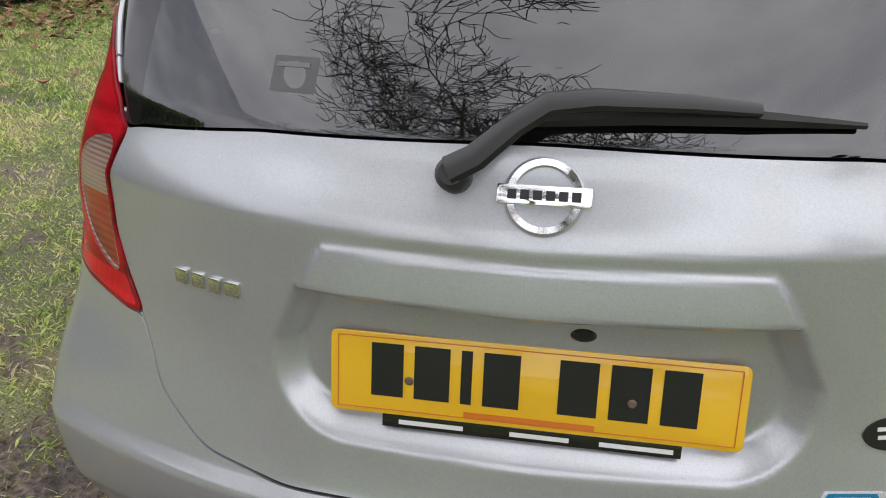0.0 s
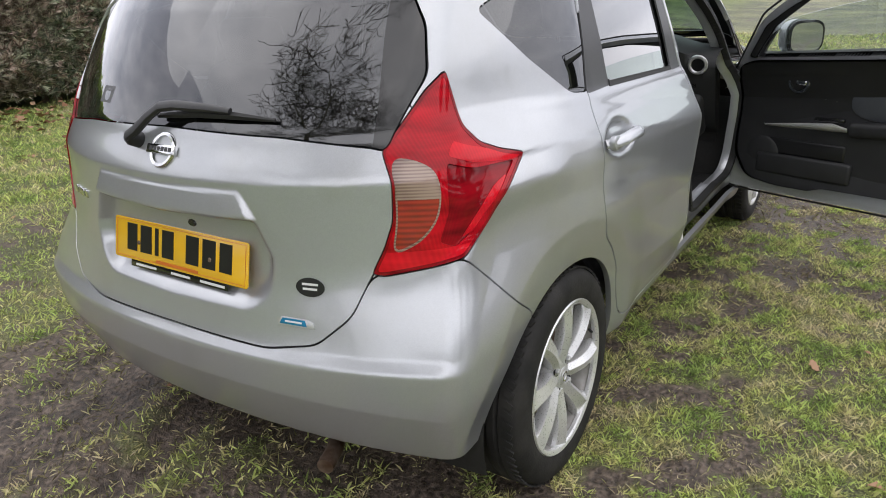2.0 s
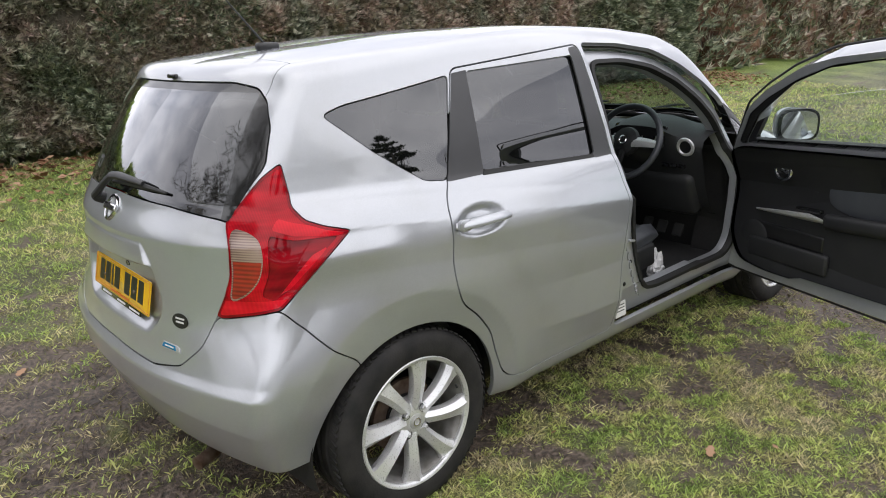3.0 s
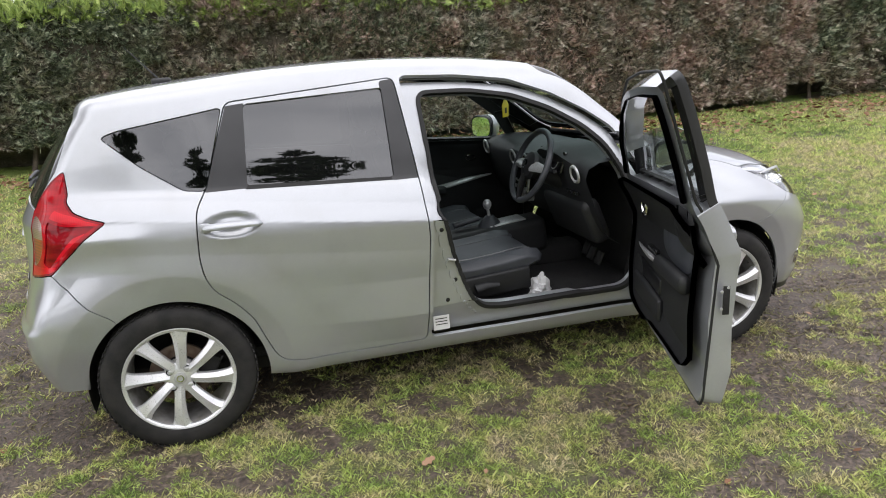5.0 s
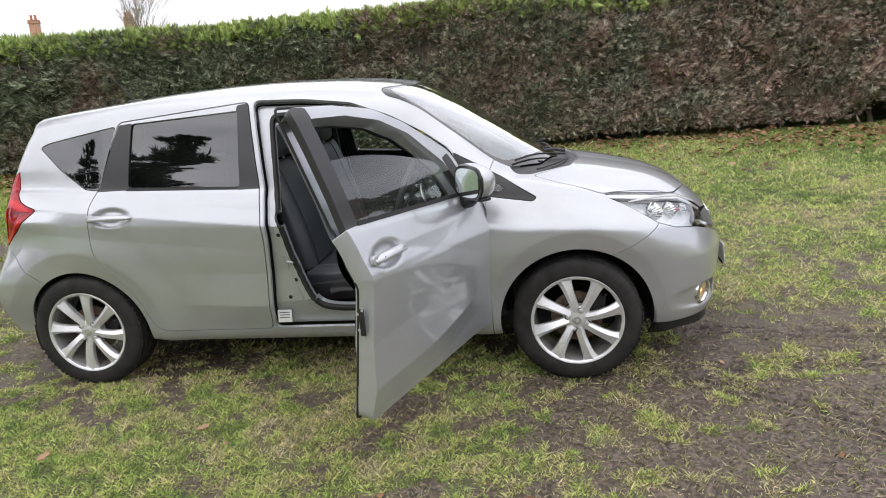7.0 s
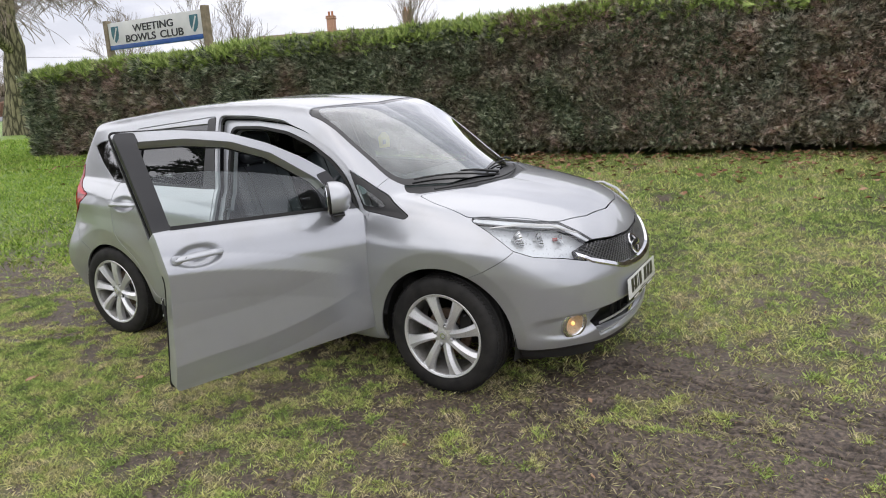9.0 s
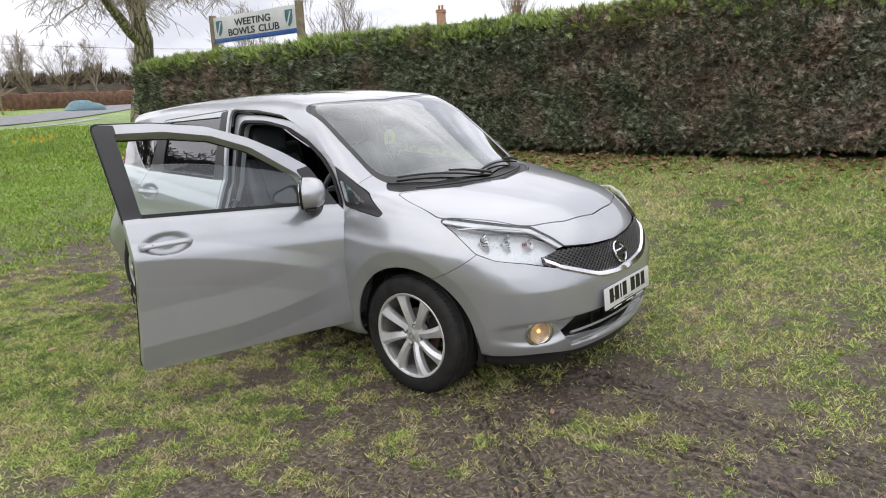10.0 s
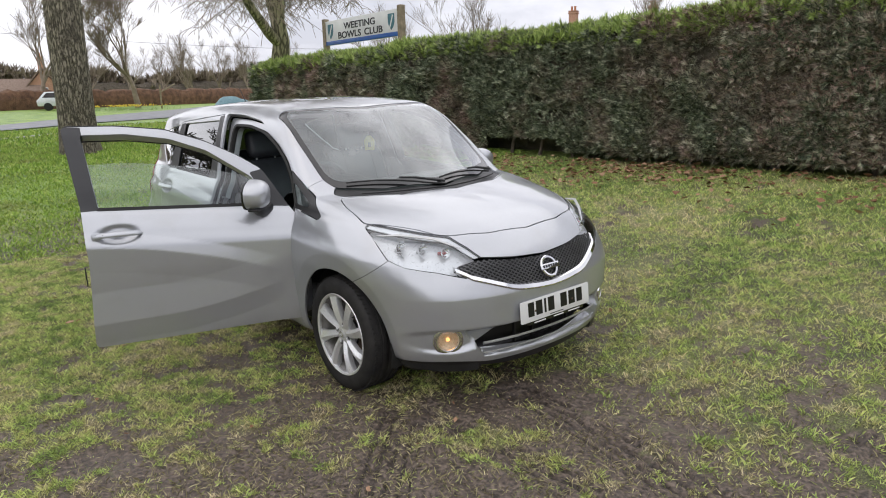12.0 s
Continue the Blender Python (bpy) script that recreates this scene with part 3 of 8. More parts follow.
SIDE = lambda P: P[:, [0, 2]]
REAR = lambda P: np.stack([P[:, 1], level(P[:, 1], P[:, 2])], 1)
REAR_CORNER = lambda P: np.stack([P[:, 0] + np.abs(P[:, 1]), P[:, 2]], 1)
FRONT_CORNER = lambda P: np.stack([np.abs(P[:, 1]) - P[:, 0], P[:, 2]], 1)
right = lambda P: P[:, 1]
left = lambda P: -P[:, 1]


def region(points, r, view, *limits):
    poly = rounded(points, r)

    def fn(P):
        f = outline_distance(poly, view(P))
        for g in limits:
            f = np.maximum(f, g(P))
        return f
    return fn


def grown(fn, by):
    return lambda P: fn(P) - by


def cut_panel(tris, fn, gap=0.0022):
    """A panel with a fine gap all round, and what is left outside."""
    inside, rest = carve(tris, grown(fn, -gap))
    _, outside = carve(rest, grown(fn, gap))
    return inside, outside


def skin_part(name, tris, material, parent, depth=0.008, offset=0.0, label="", flip=False):
    """A piece of the skin as an object, its edges folded inwards by depth."""
    used, idx = np.unique(tris, return_inverse=True)
    t = idx.reshape(-1, 3)
    N = Skin.N[used]
    P = Skin.V[used] + N * offset
    if flip:
        for hx, hz in ((0.283, 0.935), (1.262, 0.905)):
            P[:, 1] += np.sign(P[:, 1]) * 0.021 * ramp(1.0, 0.45, np.hypot((P[:, 0] - hx) / 0.122, (P[:, 2] - hz) / 0.054))
        t, N = t[:, [0, 2, 1]], -N
    verts, norms, faces = [P], [N], [t]
    if depth:
        e = np.concatenate([t[:, [0, 1]], t[:, [1, 2]], t[:, [2, 0]]])
        s = np.sort(e, 1)
        _, first, count = np.unique(s, axis=0, return_index=True, return_counts=True)
        b = e[first[count == 1]]
        if len(b):
            bv, bi = np.unique(b, return_inverse=True)
            bi = bi.reshape(-1, 2)
            d = P[b[:, 1]] - P[b[:, 0]]
            out = np.cross(d, N[b[:, 0]])
            acc = np.zeros((len(bv), 3))
            np.add.at(acc, bi[:, 0], out)
            np.add.at(acc, bi[:, 1], out)
            acc /= np.maximum(np.linalg.norm(acc, axis=1, keepdims=True), 1e-9)
            k, m = len(P), len(bv)
            low = P[bv] - N[bv] * depth
            verts += [P[bv], low]
            norms += [acc * 0.85 + N[bv] * 0.3, acc]
            a, c = bi[:, 0] + k, bi[:, 1] + k
            faces += [np.stack([a, a + m, c], 1), np.stack([c, a + m, c + m], 1)]
    n = np.concatenate(norms)
    n /= np.maximum(np.linalg.norm(n, axis=1, keepdims=True), 1e-9)
    ob = mesh_arrays(name, np.concatenate(verts), np.concatenate(faces), material, parent, n)
    if label:
        ob["label"] = label
    return ob




# ---- the car: panels ----
def touch(o, d):
    """Where a ray meets the skin, and the frame that lies on it there: x across, y up, z out."""
    s = np.arange(0.0, 3.0, 0.002)
    P = np.array(o, float) + s[:, None] * np.array(d, float)
    i = int(np.argmax(body_field(P[:, 0], P[:, 1], P[:, 2]) < 0))
    p = P[i]
    n = Vector(field_normals(p[None])[0])
    across = Vector((0, 0, 1)).cross(n).normalized()
    up = n.cross(across)
    m = Matrix((across, up, n)).transposed().to_4x4()
    m.translation = Vector(p)
    return m


def mirrored(points):
    """An outline given for one half, closed over to the other."""
    return points + [(-y, z) for y, z in reversed(points) if y > 0]


car = holder("car", "silver metallic hatchback with its driver's door open on muddy grass", "car")
bottom_line = spline([-0.7, -0.35, 0.3, 0.5, 2.1, 2.4, 3.0, 3.5], [0.335, 0.30, 0.26, 0.245, 0.24, 0.235, 0.175, 0.165])
skin, _ = carve(skin_grid(), lambda P: bottom_line(P[:, 0]) - P[:, 2])
ARCHES = ((0.005, 0.290, 0.358), (2.602, 0.304, 0.370))
for ax, az, ar in ARCHES:
    _, skin = carve(skin, lambda P: np.maximum(np.hypot(P[:, 0] - ax, P[:, 2] - az) - ar, 0.45 - np.abs(P[:, 1])))

# glass and lamps
low_x, high_x = (lambda P: P[:, 0] - 0.1), (lambda P: 2.5 - P[:, 0])
back_glass, skin = cut_panel(skin, region(mirrored([(0.0, 1.083), (0.35, 1.067), (0.555, 1.042), (0.583, 1.034), (0.628, 1.18), (0.60, 1.28), (0.555, 1.345), (0.49, 1.385), (0.38, 1.402), (0.0, 1.410)]), 0.02, REAR, low_x))
screen, skin = cut_panel(skin, region(mirrored([(0.0, 1.765), (0.35, 1.735), (0.55, 1.685), (0.595, 1.72), (0.615, 2.0), (0.615, 2.24), (0.585, 2.31), (0.36, 2.46), (0.0, 2.55)]), 0.03, lambda P: P[:, [1, 0]], lambda P: 0.9 - P[:, 2]))
cowl, skin = cut_panel(skin, region(mirrored([(0.0, 2.54), (0.36, 2.45), (0.585, 2.30), (0.62, 2.335), (0.60, 2.41), (0.34, 2.60), (0.0, 2.66)]), 0.02, lambda P: P[:, [1, 0]], lambda P: 0.9 - P[:, 2]), 0.0012)
bonnet, skin = cut_panel(skin, region(mirrored([(0.0, 2.665), (0.34, 2.605), (0.585, 2.44), (0.63, 2.42), (0.665, 2.52), (0.695, 2.74), (0.50, 3.068), (0.44, 3.112), (0.25, 3.180), (0.0, 3.205)]), 0.03, lambda P: P[:, [1, 0]], lambda P: 0.7 - P[:, 2]), 0.003)
LAMP = [(0.337, 1.182), (0.265, 1.145), (0.118, 1.030), (0.136, 0.965), (0.130, 0.884), (0.098, 0.825), (0.055, 0.768), (0.090, 0.764), (0.337, 0.797), (0.592, 0.985), (0.50, 1.004), (0.426, 1.027), (0.375, 1.066)]
GRILLE = mirrored([(0.0, 0.738), (0.2, 0.746), (0.39, 0.764), (0.495, 0.740), (0.505, 0.688), (0.25, 0.603), (0.0, 0.590)])
HEADLAMP = [(-2.050, 0.893), (-2.075, 0.908), (-2.18, 0.900), (-2.371, 0.881), (-2.653, 0.849), (-2.781, 0.799), (-2.888, 0.745), (-2.80, 0.722), (-2.79, 0.667), (-2.582, 0.706), (-2.364, 0.732), (-2.245, 0.765), (-2.123, 0.853)]
grille_fn = region(GRILLE, 0.012, REAR, lambda P: 3.0 - P[:, 0])
grille, skin = cut_panel(skin, grille_fn, 0.001)
intake, skin = cut_panel(skin, region(mirrored([(0.0, 0.432), (0.275, 0.432), (0.445, 0.335), (0.425, 0.308), (0.0, 0.290)]), 0.012, REAR, lambda P: 3.0 - P[:, 0]), 0.0005)
lamps, headlamps = {}, {}
for s, half in (("right", right), ("left", left)):
    lamps[s], skin = cut_panel(skin, region(LAMP, 0.014, REAR_CORNER, half, low_x), 0.002)
    headlamps[s], skin = cut_panel(skin, region(HEADLAMP, 0.014, FRONT_CORNER, half, high_x), 0.002)

QUARTER = [(-0.165, 1.296), (-0.10, 1.318), (0.302, 1.380), (0.205, 1.067), (0.12, 1.076), (-0.03, 1.178)]
REAR_DOOR = [(0.318, 1.398), (0.60, 1.420), (1.018, 1.452), (1.072, 1.035), (1.088, 0.78), (1.055, 0.306), (0.526, 0.306), (0.435, 0.318), (0.395, 0.352), (0.362, 0.430), (0.322, 0.535), (0.258, 0.613), (0.188, 0.672), (0.158, 0.735), (0.148, 0.81), (0.154, 0.93), (0.160, 1.0), (0.205, 1.075)]
FRONT_DOOR = [(1.045, 1.455), (1.30, 1.444), (1.54, 1.412), (1.74, 1.338), (1.90, 1.252), (2.025, 1.165), (2.145, 0.955), (2.19, 0.895), (2.19, 0.33), (2.16, 0.313), (1.075, 0.313), (1.108, 0.78), (1.098, 1.03)]
REAR_PANE = [(0.388, 1.388), (0.70, 1.402), (0.962, 1.414), (0.967, 1.048), (0.365, 1.074)]
FRONT_PANE = [(1.135, 1.408), (1.35, 1.400), (1.56, 1.362), (1.74, 1.290), (1.955, 1.135), (2.055, 0.985), (1.178, 1.042)]
TRIANGLE = [(2.035, 1.150), (2.14, 1.093), (2.435, 0.918), (2.415, 0.903), (2.155, 0.942)]
TRIANGLE_PANE = [(2.085, 1.075), (2.13, 1.062), (2.29, 0.968), (2.265, 0.955), (2.15, 0.965)]
quarters, triangles, rear_doors, front_doors = {}, {}, {}, {}
for s, half in (("right", right), ("left", left)):
    quarters[s], skin = cut_panel(skin, region(QUARTER, 0.02, SIDE, half), 0.002)
    triangles[s], skin = cut_panel(skin, region(TRIANGLE, 0.012, SIDE, half), 0.002)
inner = skin
for s, half in (("right", right), ("left", left)):
    rear_doors[s], skin = cut_panel(skin, region(REAR_DOOR, 0.03, SIDE, half), 0.0028)
    front_doors[s], skin = cut_panel(skin, region(FRONT_DOOR, 0.03, SIDE, half))
door_fn = region(FRONT_DOOR, 0.03, SIDE, right)
_, inner = carve(inner, grown(door_fn, 0.004))
for s, half in (("right", right), ("left", left)):
    for pane in (REAR_PANE, FRONT_PANE):
        _, inner = carve(inner, region(pane, 0.02, SIDE, half))
tailgate_edge = [(-0.30, 0.580), (-0.14, 0.605), (-0.02, 0.675), (0.056, 0.765)]
bumper, skin = cut_panel(skin, region([(-2.0, 0.575)] + tailgate_edge + [(0.337, 0.797), (0.60, 0.598), (0.64, 0.0), (-2.0, 0.0)], 0.03, REAR_CORNER, lambda P: P[:, 0] - 0.3))
tailgate, skin = cut_panel(skin, region([(-2.0, 0.575)] + tailgate_edge + [(0.15, 0.88), (0.165, 0.97), (0.24, 1.10), (0.1, 1.2), (-2.0, 1.2)], 0.03, REAR_CORNER, lambda P: P[:, 0]))
spoiler, skin = cut_panel(skin, lambda P: np.maximum(np.maximum(P[:, 0] + 0.185, 1.345 - P[:, 2]), np.abs(P[:, 1]) - 0.535), 0.0015)
front_bumper, skin = cut_panel(skin, region([(-5, 1.05), (-2.64, 0.88), (-2.25, 0.762), (-1.955, 0.63), (-1.9, 0.0), (-5, 0.0)], 0.01, FRONT_CORNER, lambda P: 2.6 - P[:, 0]), 0.0015)
wings = {}
for s, half in (("right", right), ("left", left)):
    wings[s], skin = cut_panel(skin, region([(2.194, 0.1), (2.194, 0.9), (2.20, 1.02), (2.255, 1.14), (2.95, 1.10), (3.25, 0.6), (3.05, 0.1)], 0.005, SIDE, half), 0.0015)

body = skin_part("body", skin, PAINT, car, 0.02, label="silver painted roof, pillars, rear quarters and sills")
skin_part("inner_shell", inner, RUBBER, car, 0.0, -0.016, "dark inner shell behind the panels")
lining, _ = carve(skin, lambda P: np.maximum(1.36 - P[:, 2], P[:, 0] - 1.75))
skin_part("headlining", lining, LINING, car, 0.0, -0.035, "light grey roof lining")
skin_part("tailgate", tailgate, PAINT, car, 0.012)
skin_part("spoiler", spoiler, PAINT, car, 0.01)
skin_part("rear_bumper", bumper, PAINT, car, 0.02)
for side in (-1, 1):
    eye = np.array(touch((3.9, side * 0.580, 0.372), (-1, 0, 0)).translation)
    _, front_bumper = carve(front_bumper, lambda P: np.linalg.norm(P - eye, axis=1) - 0.050)
lip, front_bumper = carve(front_bumper, lambda P: P[:, 2] - 0.232 - 0.03 * ramp(0.35, 0.6, np.abs(P[:, 1])))
fb = skin_part("front_bumper", front_bumper, PAINT, car, 0.012)
def air_dam():
    """Flexible strip that hangs under the front bumper, following its foot."""
    V, F, m = [], [], 49
    for i, a in enumerate(np.linspace(-1.06, 1.06, m)):
        r = np.linspace(0.2, 1.2, 801)
        f = body_field(2.6 + r * math.cos(a), r * math.sin(a), np.full(801, 0.29))
        reach = float(r[np.argmax(f > 0)]) - 0.022
        fall = 0.192 + 0.030 * min(1.0, max(0.0, (abs(a) - 0.5) / 0.5)) ** 2
        for d, z in ((0.0, 0.275), (-0.012, fall), (-0.020, fall), (-0.010, 0.275)):
            V.append((2.6 + (reach + d) * math.cos(a), (reach + d) * math.sin(a), z))
        if i:
            F += [(4 * i - 4 + k, 4 * i + k, 4 * i + (k + 1) % 4, 4 * i - 4 + (k + 1) % 4) for k in range(4)]
    F += [(3, 2, 1, 0), tuple(4 * m - 4 + k for k in range(4))]
    bm = bmesh.new()
    vs = [bm.verts.new(v) for v in V]
    for f in F:
        bm.faces.new([vs[k] for k in f])
    bmesh.ops.recalc_face_normals(bm, faces=bm.faces)
    return bm


part("air_dam", air_dam(), BLACK_TRIM, fb, "matt black air dam under the bumper")
skin_part("lower_lip", lip, BLACK_TRIM, fb, 0.01, -0.004, "matt black lower lip")
skin_part("bonnet", bonnet, PAINT, car, 0.012)
for s in ("right", "left"):
    skin_part("front_wing", wings[s], PAINT, car, 0.012)
    q = skin_part("quarter_window", quarters[s], GLASS_DARK, car, 0.004, -0.004, "dark tinted quarter glass")
    pane, frame_t = carve(triangles[s], region(TRIANGLE_PANE, 0.02, SIDE))
    tr = skin_part("front_quarter_frame", frame_t, BLACK_TRIM, car, 0.006, -0.003, "black frame of the small corner window")
    skin_part("pane", pane, GLASS_CLEAR, tr, 0.0, -0.006)
rim_t, glass_t = carve(back_glass, lambda P: -np.maximum(np.abs(P[:, 1]) - 0.505 - 0.05 * ramp(1.4, 1.05, P[:, 2]), np.maximum(P[:, 2] - 1.366, 1.048 - P[:, 2] - 0.10 * P[:, 1] ** 2)))
bw = skin_part("rear_window", glass_t, GLASS_DARK, car, 0.0, -0.004, "dark tinted rear window")
skin_part("window_border", rim_t, GLOSS_BLACK, bw, 0.004, -0.004, "black printed border")
band_t, glass_t = carve(screen, lambda P: -region(mirrored([(0.0, 1.80), (0.35, 1.77), (0.525, 1.725), (0.575, 1.78), (0.588, 2.2), (0.56, 2.28), (0.36, 2.40), (0.0, 2.49)]), 0.04, lambda P: P[:, [1, 0]])(P))
ws = skin_part("windscreen", glass_t, GLASS_SCREEN, car, 0.0, -0.003, "clear windscreen with a faint green tint")
skin_part("windscreen_border", band_t, GLOSS_BLACK, ws, 0.004, -0.003)
skin_part("cowl", cowl, BLACK_TRIM, car, 0.02, -0.012, "black plastic cowl under the windscreen")

# rear doors, the passenger's front door and their fittings
STRIP_REAR = [(0.36, 1.078), (0.967, 1.052), (1.06, 1.049), (1.062, 1.033), (0.967, 1.035), (0.355, 1.059)]


def door_handle(parent, x, z, side):
    """A pull handle across the scoop in the door."""
    y0 = side * float(half_width(np.array([x + 0.12]), np.array([z]))[0])
    m = Matrix.Translation((x, y0, z)) @ (pose(0, 0, 0, 90, 0, 0) if side < 0 else pose(0, 0, 0, 90, 0, 180)) @ pose(0, 0, 0, -8, 0, 0)
    grip = tube([(-0.114, 0, -0.002), (-0.098, 0, 0.018), (-0.05, 0.002, 0.030), (0.0, 0.003, 0.032), (0.05, 0.002, 0.030), (0.098, 0, 0.018), (0.114, 0, -0.002)], [0.013, 0.0175, 0.018, 0.0185, 0.018, 0.0165, 0.012], 14, True, 0.62)
    bmesh.ops.transform(grip, matrix=m @ pose(0, 0, 0), verts=grip.verts)
    part("handle", grip, PAINT, parent, "silver pull handle")
    lock = prism(superellipse(0.024, 0.019, 3.0, 24), 0.016, m @ pose(0.096 * side, 0, 0.010), 0.003)
    part("lock_cover", lock, PAINT, parent)
    if x > 1:
        for k, r in ((0.096, 0.0075), (0.062, 0.005)):
            part("keyhole", prism(ellipse(r, r, 16), 0.002, m @ pose(k * side, 0, 0.0265 if k > 0.08 else 0.0385)), DARK_METAL, parent, "small dark keyhole")


def dress_rear_door(s, side):
    pane, rest = carve(rear_doors[s], region(REAR_PANE, 0.012, SIDE))
    edge, pane = carve(pane, grown(lambda P: -region(REAR_PANE, 0.012, SIDE)(P), 0.0 - 0.009))
    film, rest = carve(rest, region([(0.318, 1.384), (0.392, 1.391), (0.366, 1.062), (0.20, 1.062)], 0.004, SIDE))
    film2, rest = carve(rest, region([(0.955, 1.44), (1.03, 1.447), (1.085, 1.033), (0.955, 1.033)], 0.004, SIDE))
    strip, rest = carve(rest, region(STRIP_REAR, 0.003, SIDE))
    door = skin_part("rear_door", rest, PAINT, car, 0.02)
    for piece in (film, film2):
        skin_part("pillar_film", piece, PILLAR_BLACK, door, 0.006, -0.001, "satin black pillar film")
    skin_part("belt_moulding", strip, RUBBER, door, 0.008, 0.002)
    skin_part("window_seal", edge, RUBBER, door, 0.006, -0.004)
    skin_part("pane", pane, GLASS_DARK, door, 0.0, -0.012, "dark tinted door glass")
    door_handle(door, 0.283, 0.935, side)


dress_rear_door("right", -1)
dress_rear_door("left", 1)
door_film = region([(1.03, 1.455), (1.14, 1.446), (1.183, 1.028), (1.085, 1.028)], 0.004, SIDE)
nose_film = region([(1.95, 1.155), (2.03, 1.17), (2.155, 0.955), (2.05, 0.965)], 0.004, SIDE)
strip_fn = region([(1.17, 1.043), (2.06, 0.988), (2.13, 0.972), (2.13, 0.956), (2.06, 0.968), (1.17, 1.026)], 0.003, SIDE)


def dress_front_door(s, side):
    pane, rest = carve(front_doors[s], region(FRONT_PANE, 0.012, SIDE))
    film, rest = carve(rest, door_film)
    nose, rest = carve(rest, nose_film)
    strip, rest = carve(rest, strip_fn)
    door = skin_part("front_door", rest, PAINT, car, 0.078 if side < 0 else 0.02)
    for piece in (film, nose):
        skin_part("pillar_film", piece, PILLAR_BLACK, door, 0.03, -0.001, "satin black pillar film")
    skin_part("belt_moulding", strip, RUBBER, door, 0.03, 0.002)
    seal, pane = carve(pane, grown(lambda P: -region(FRONT_PANE, 0.012, SIDE)(P), -0.012))
    skin_part("window_seal", seal, RUBBER, door, 0.03, -0.004)
    if side < 0:
        pane, _ = carve(pane, lambda P: P[:, 2] - (1.262 - 0.22 * np.maximum(P[:, 0] - 1.25, 0) ** 1.6))
    skin_part("pane", pane, GLASS_CLEAR, door, 0.003, -0.018, "half lowered clear door glass" if side < 0 else "clear door glass")
    door_handle(door, 1.255, 0.905, side)
    return door


def door_mirror(door, side):
    """Silver cap on a black foot, with the glass facing back."""
    sy = side
    foot = tube([(2.025, sy * 0.755, 0.955), (2.005, sy * 0.790, 0.945), (1.980, sy * 0.825, 0.955), (1.965, sy * 0.850, 0.985)], [0.042, 0.038, 0.036, 0.045], 12, True, 0.7)
    part("mirror_foot", foot, BLACK_TRIM, door, "black mirror foot")
    bm = bmesh.new()
    bmesh.ops.create_uvsphere(bm, u_segments=28, v_segments=18, radius=1.0)
    for v in bm.verts:
        x, y, z = v.co
        x = max(x, -0.12)
        e = (abs(x) ** 2.4 + abs(y) ** 2.8 + abs(z) ** 2.8) ** (1 / 2.7)
        x, y, z = (x / max(e, 0.4), y / max(e, 0.4), z / max(e, 0.4)) if e > 1e-6 else (x, y, z)
        v.co = (1.945 + 0.092 * max(x, -0.15), sy * (0.860 + 0.098 * y), 1.047 + 0.078 * z * (1 - 0.14 * y) - 0.012 * max(z, 0) * max(y, 0))
    bmesh.ops.recalc_face_normals(bm, faces=bm.faces)
    cap = part("mirror_cap", bm, PAINT, door, "silver mirror cap", 50)
    rim = prism([(a * 1.03, b * 1.03) for a, b in superellipse(0.090, 0.074, 3.4)], 0.012, pose(1.929, sy * 0.860, 1.047, 90, 0, -90), 0.003)
    part("mirror_rim", rim, GLOSS_BLACK, cap, "gloss black surround")
    glass = prism(superellipse(0.080, 0.064, 3.4), 0.003, pose(1.9165, sy * 0.860, 1.047, 90, 0, -90))
    part("mirror_glass", glass, MIRROR, cap, "mirror glass", flat=True)
    lower = block(0.06, 0.13, 0.016, 0.006, pose(1.965, sy * 0.860, 0.972, 0, 0, 0))
    part("mirror_base", lower, BLACK_TRIM, cap)
    # the head is turned in towards the driver
    pivot = Vector((1.955, sy * 0.850, 0.0))
    cap.matrix_basis = Matrix.Translation(pivot) @ pose(0, 0, 0, 0, 0, 27 * sy) @ Matrix.Translation(-pivot)


left_door = dress_front_door("left", 1)
door_mirror(left_door, 1)
driver_door = dress_front_door("right", -1)
door_mirror(driver_door, -1)
driver_door["label"] = "open silver driver's door with black inner trim"

# inside of the driver's door
_, below = carve(front_doors["right"], lambda P: region(FRONT_PANE, 0.012, SIDE)(P) - 0.0)
back_t, _ = carve(below, grown(door_fn, 0.012))
skin_part("door_inner_panel", back_t, PAINT, driver_door, 0.0, -0.078, "silver inner door frame", flip=True)


def door_bead(drop, r):
    """A rubber bead that runs round the door's shut face."""
    poly = rounded(FRONT_DOOR, 0.03)
    mid = poly.mean(axis=0)
    run = []
    for i in range(len(poly) + 1):
        q = poly[i % len(poly)]
        q = q + (mid - q) / np.linalg.norm(mid - q) * 0.0045
        run.append((float(q[0]), -float(half_width(q[:1], q[1:])[0]) + drop, float(q[1])))
    return tube(run, r, 8, False)


part("door_seal", door_bead(0.068, 0.0050), RUBBER, driver_door, "black rubber seal round the shut face")
trim_fn = region([(1.175, 1.035), (2.06, 0.985), (2.13, 0.955), (2.125, 0.50), (2.04, 0.385), (1.9, 0.365), (1.20, 0.375), (1.155, 0.45), (1.185, 0.78)], 0.05, SIDE)
trim_t, _ = carve(below, trim_fn)
trim = skin_part("door_trim", trim_t, TRIM_DARK, driver_door, -0.02, -0.108, "black moulded inner door trim", flip=True)
frame_t, _ = carve(below, lambda P: np.maximum(door_fn(P) + 0.035, 1.045 - P[:, 2] - 0.06 * (P[:, 0] - 1.17)))
skin_part("window_frame_trim", frame_t, TRIM_DARK, driver_door, -0.01, -0.086, flip=True)


def on_door(x, z, inward):
    m = touch((x, -1.6, z), (0, 1, 0))
    y = m.translation.y + inward + 0.028
    return (x, y, z)


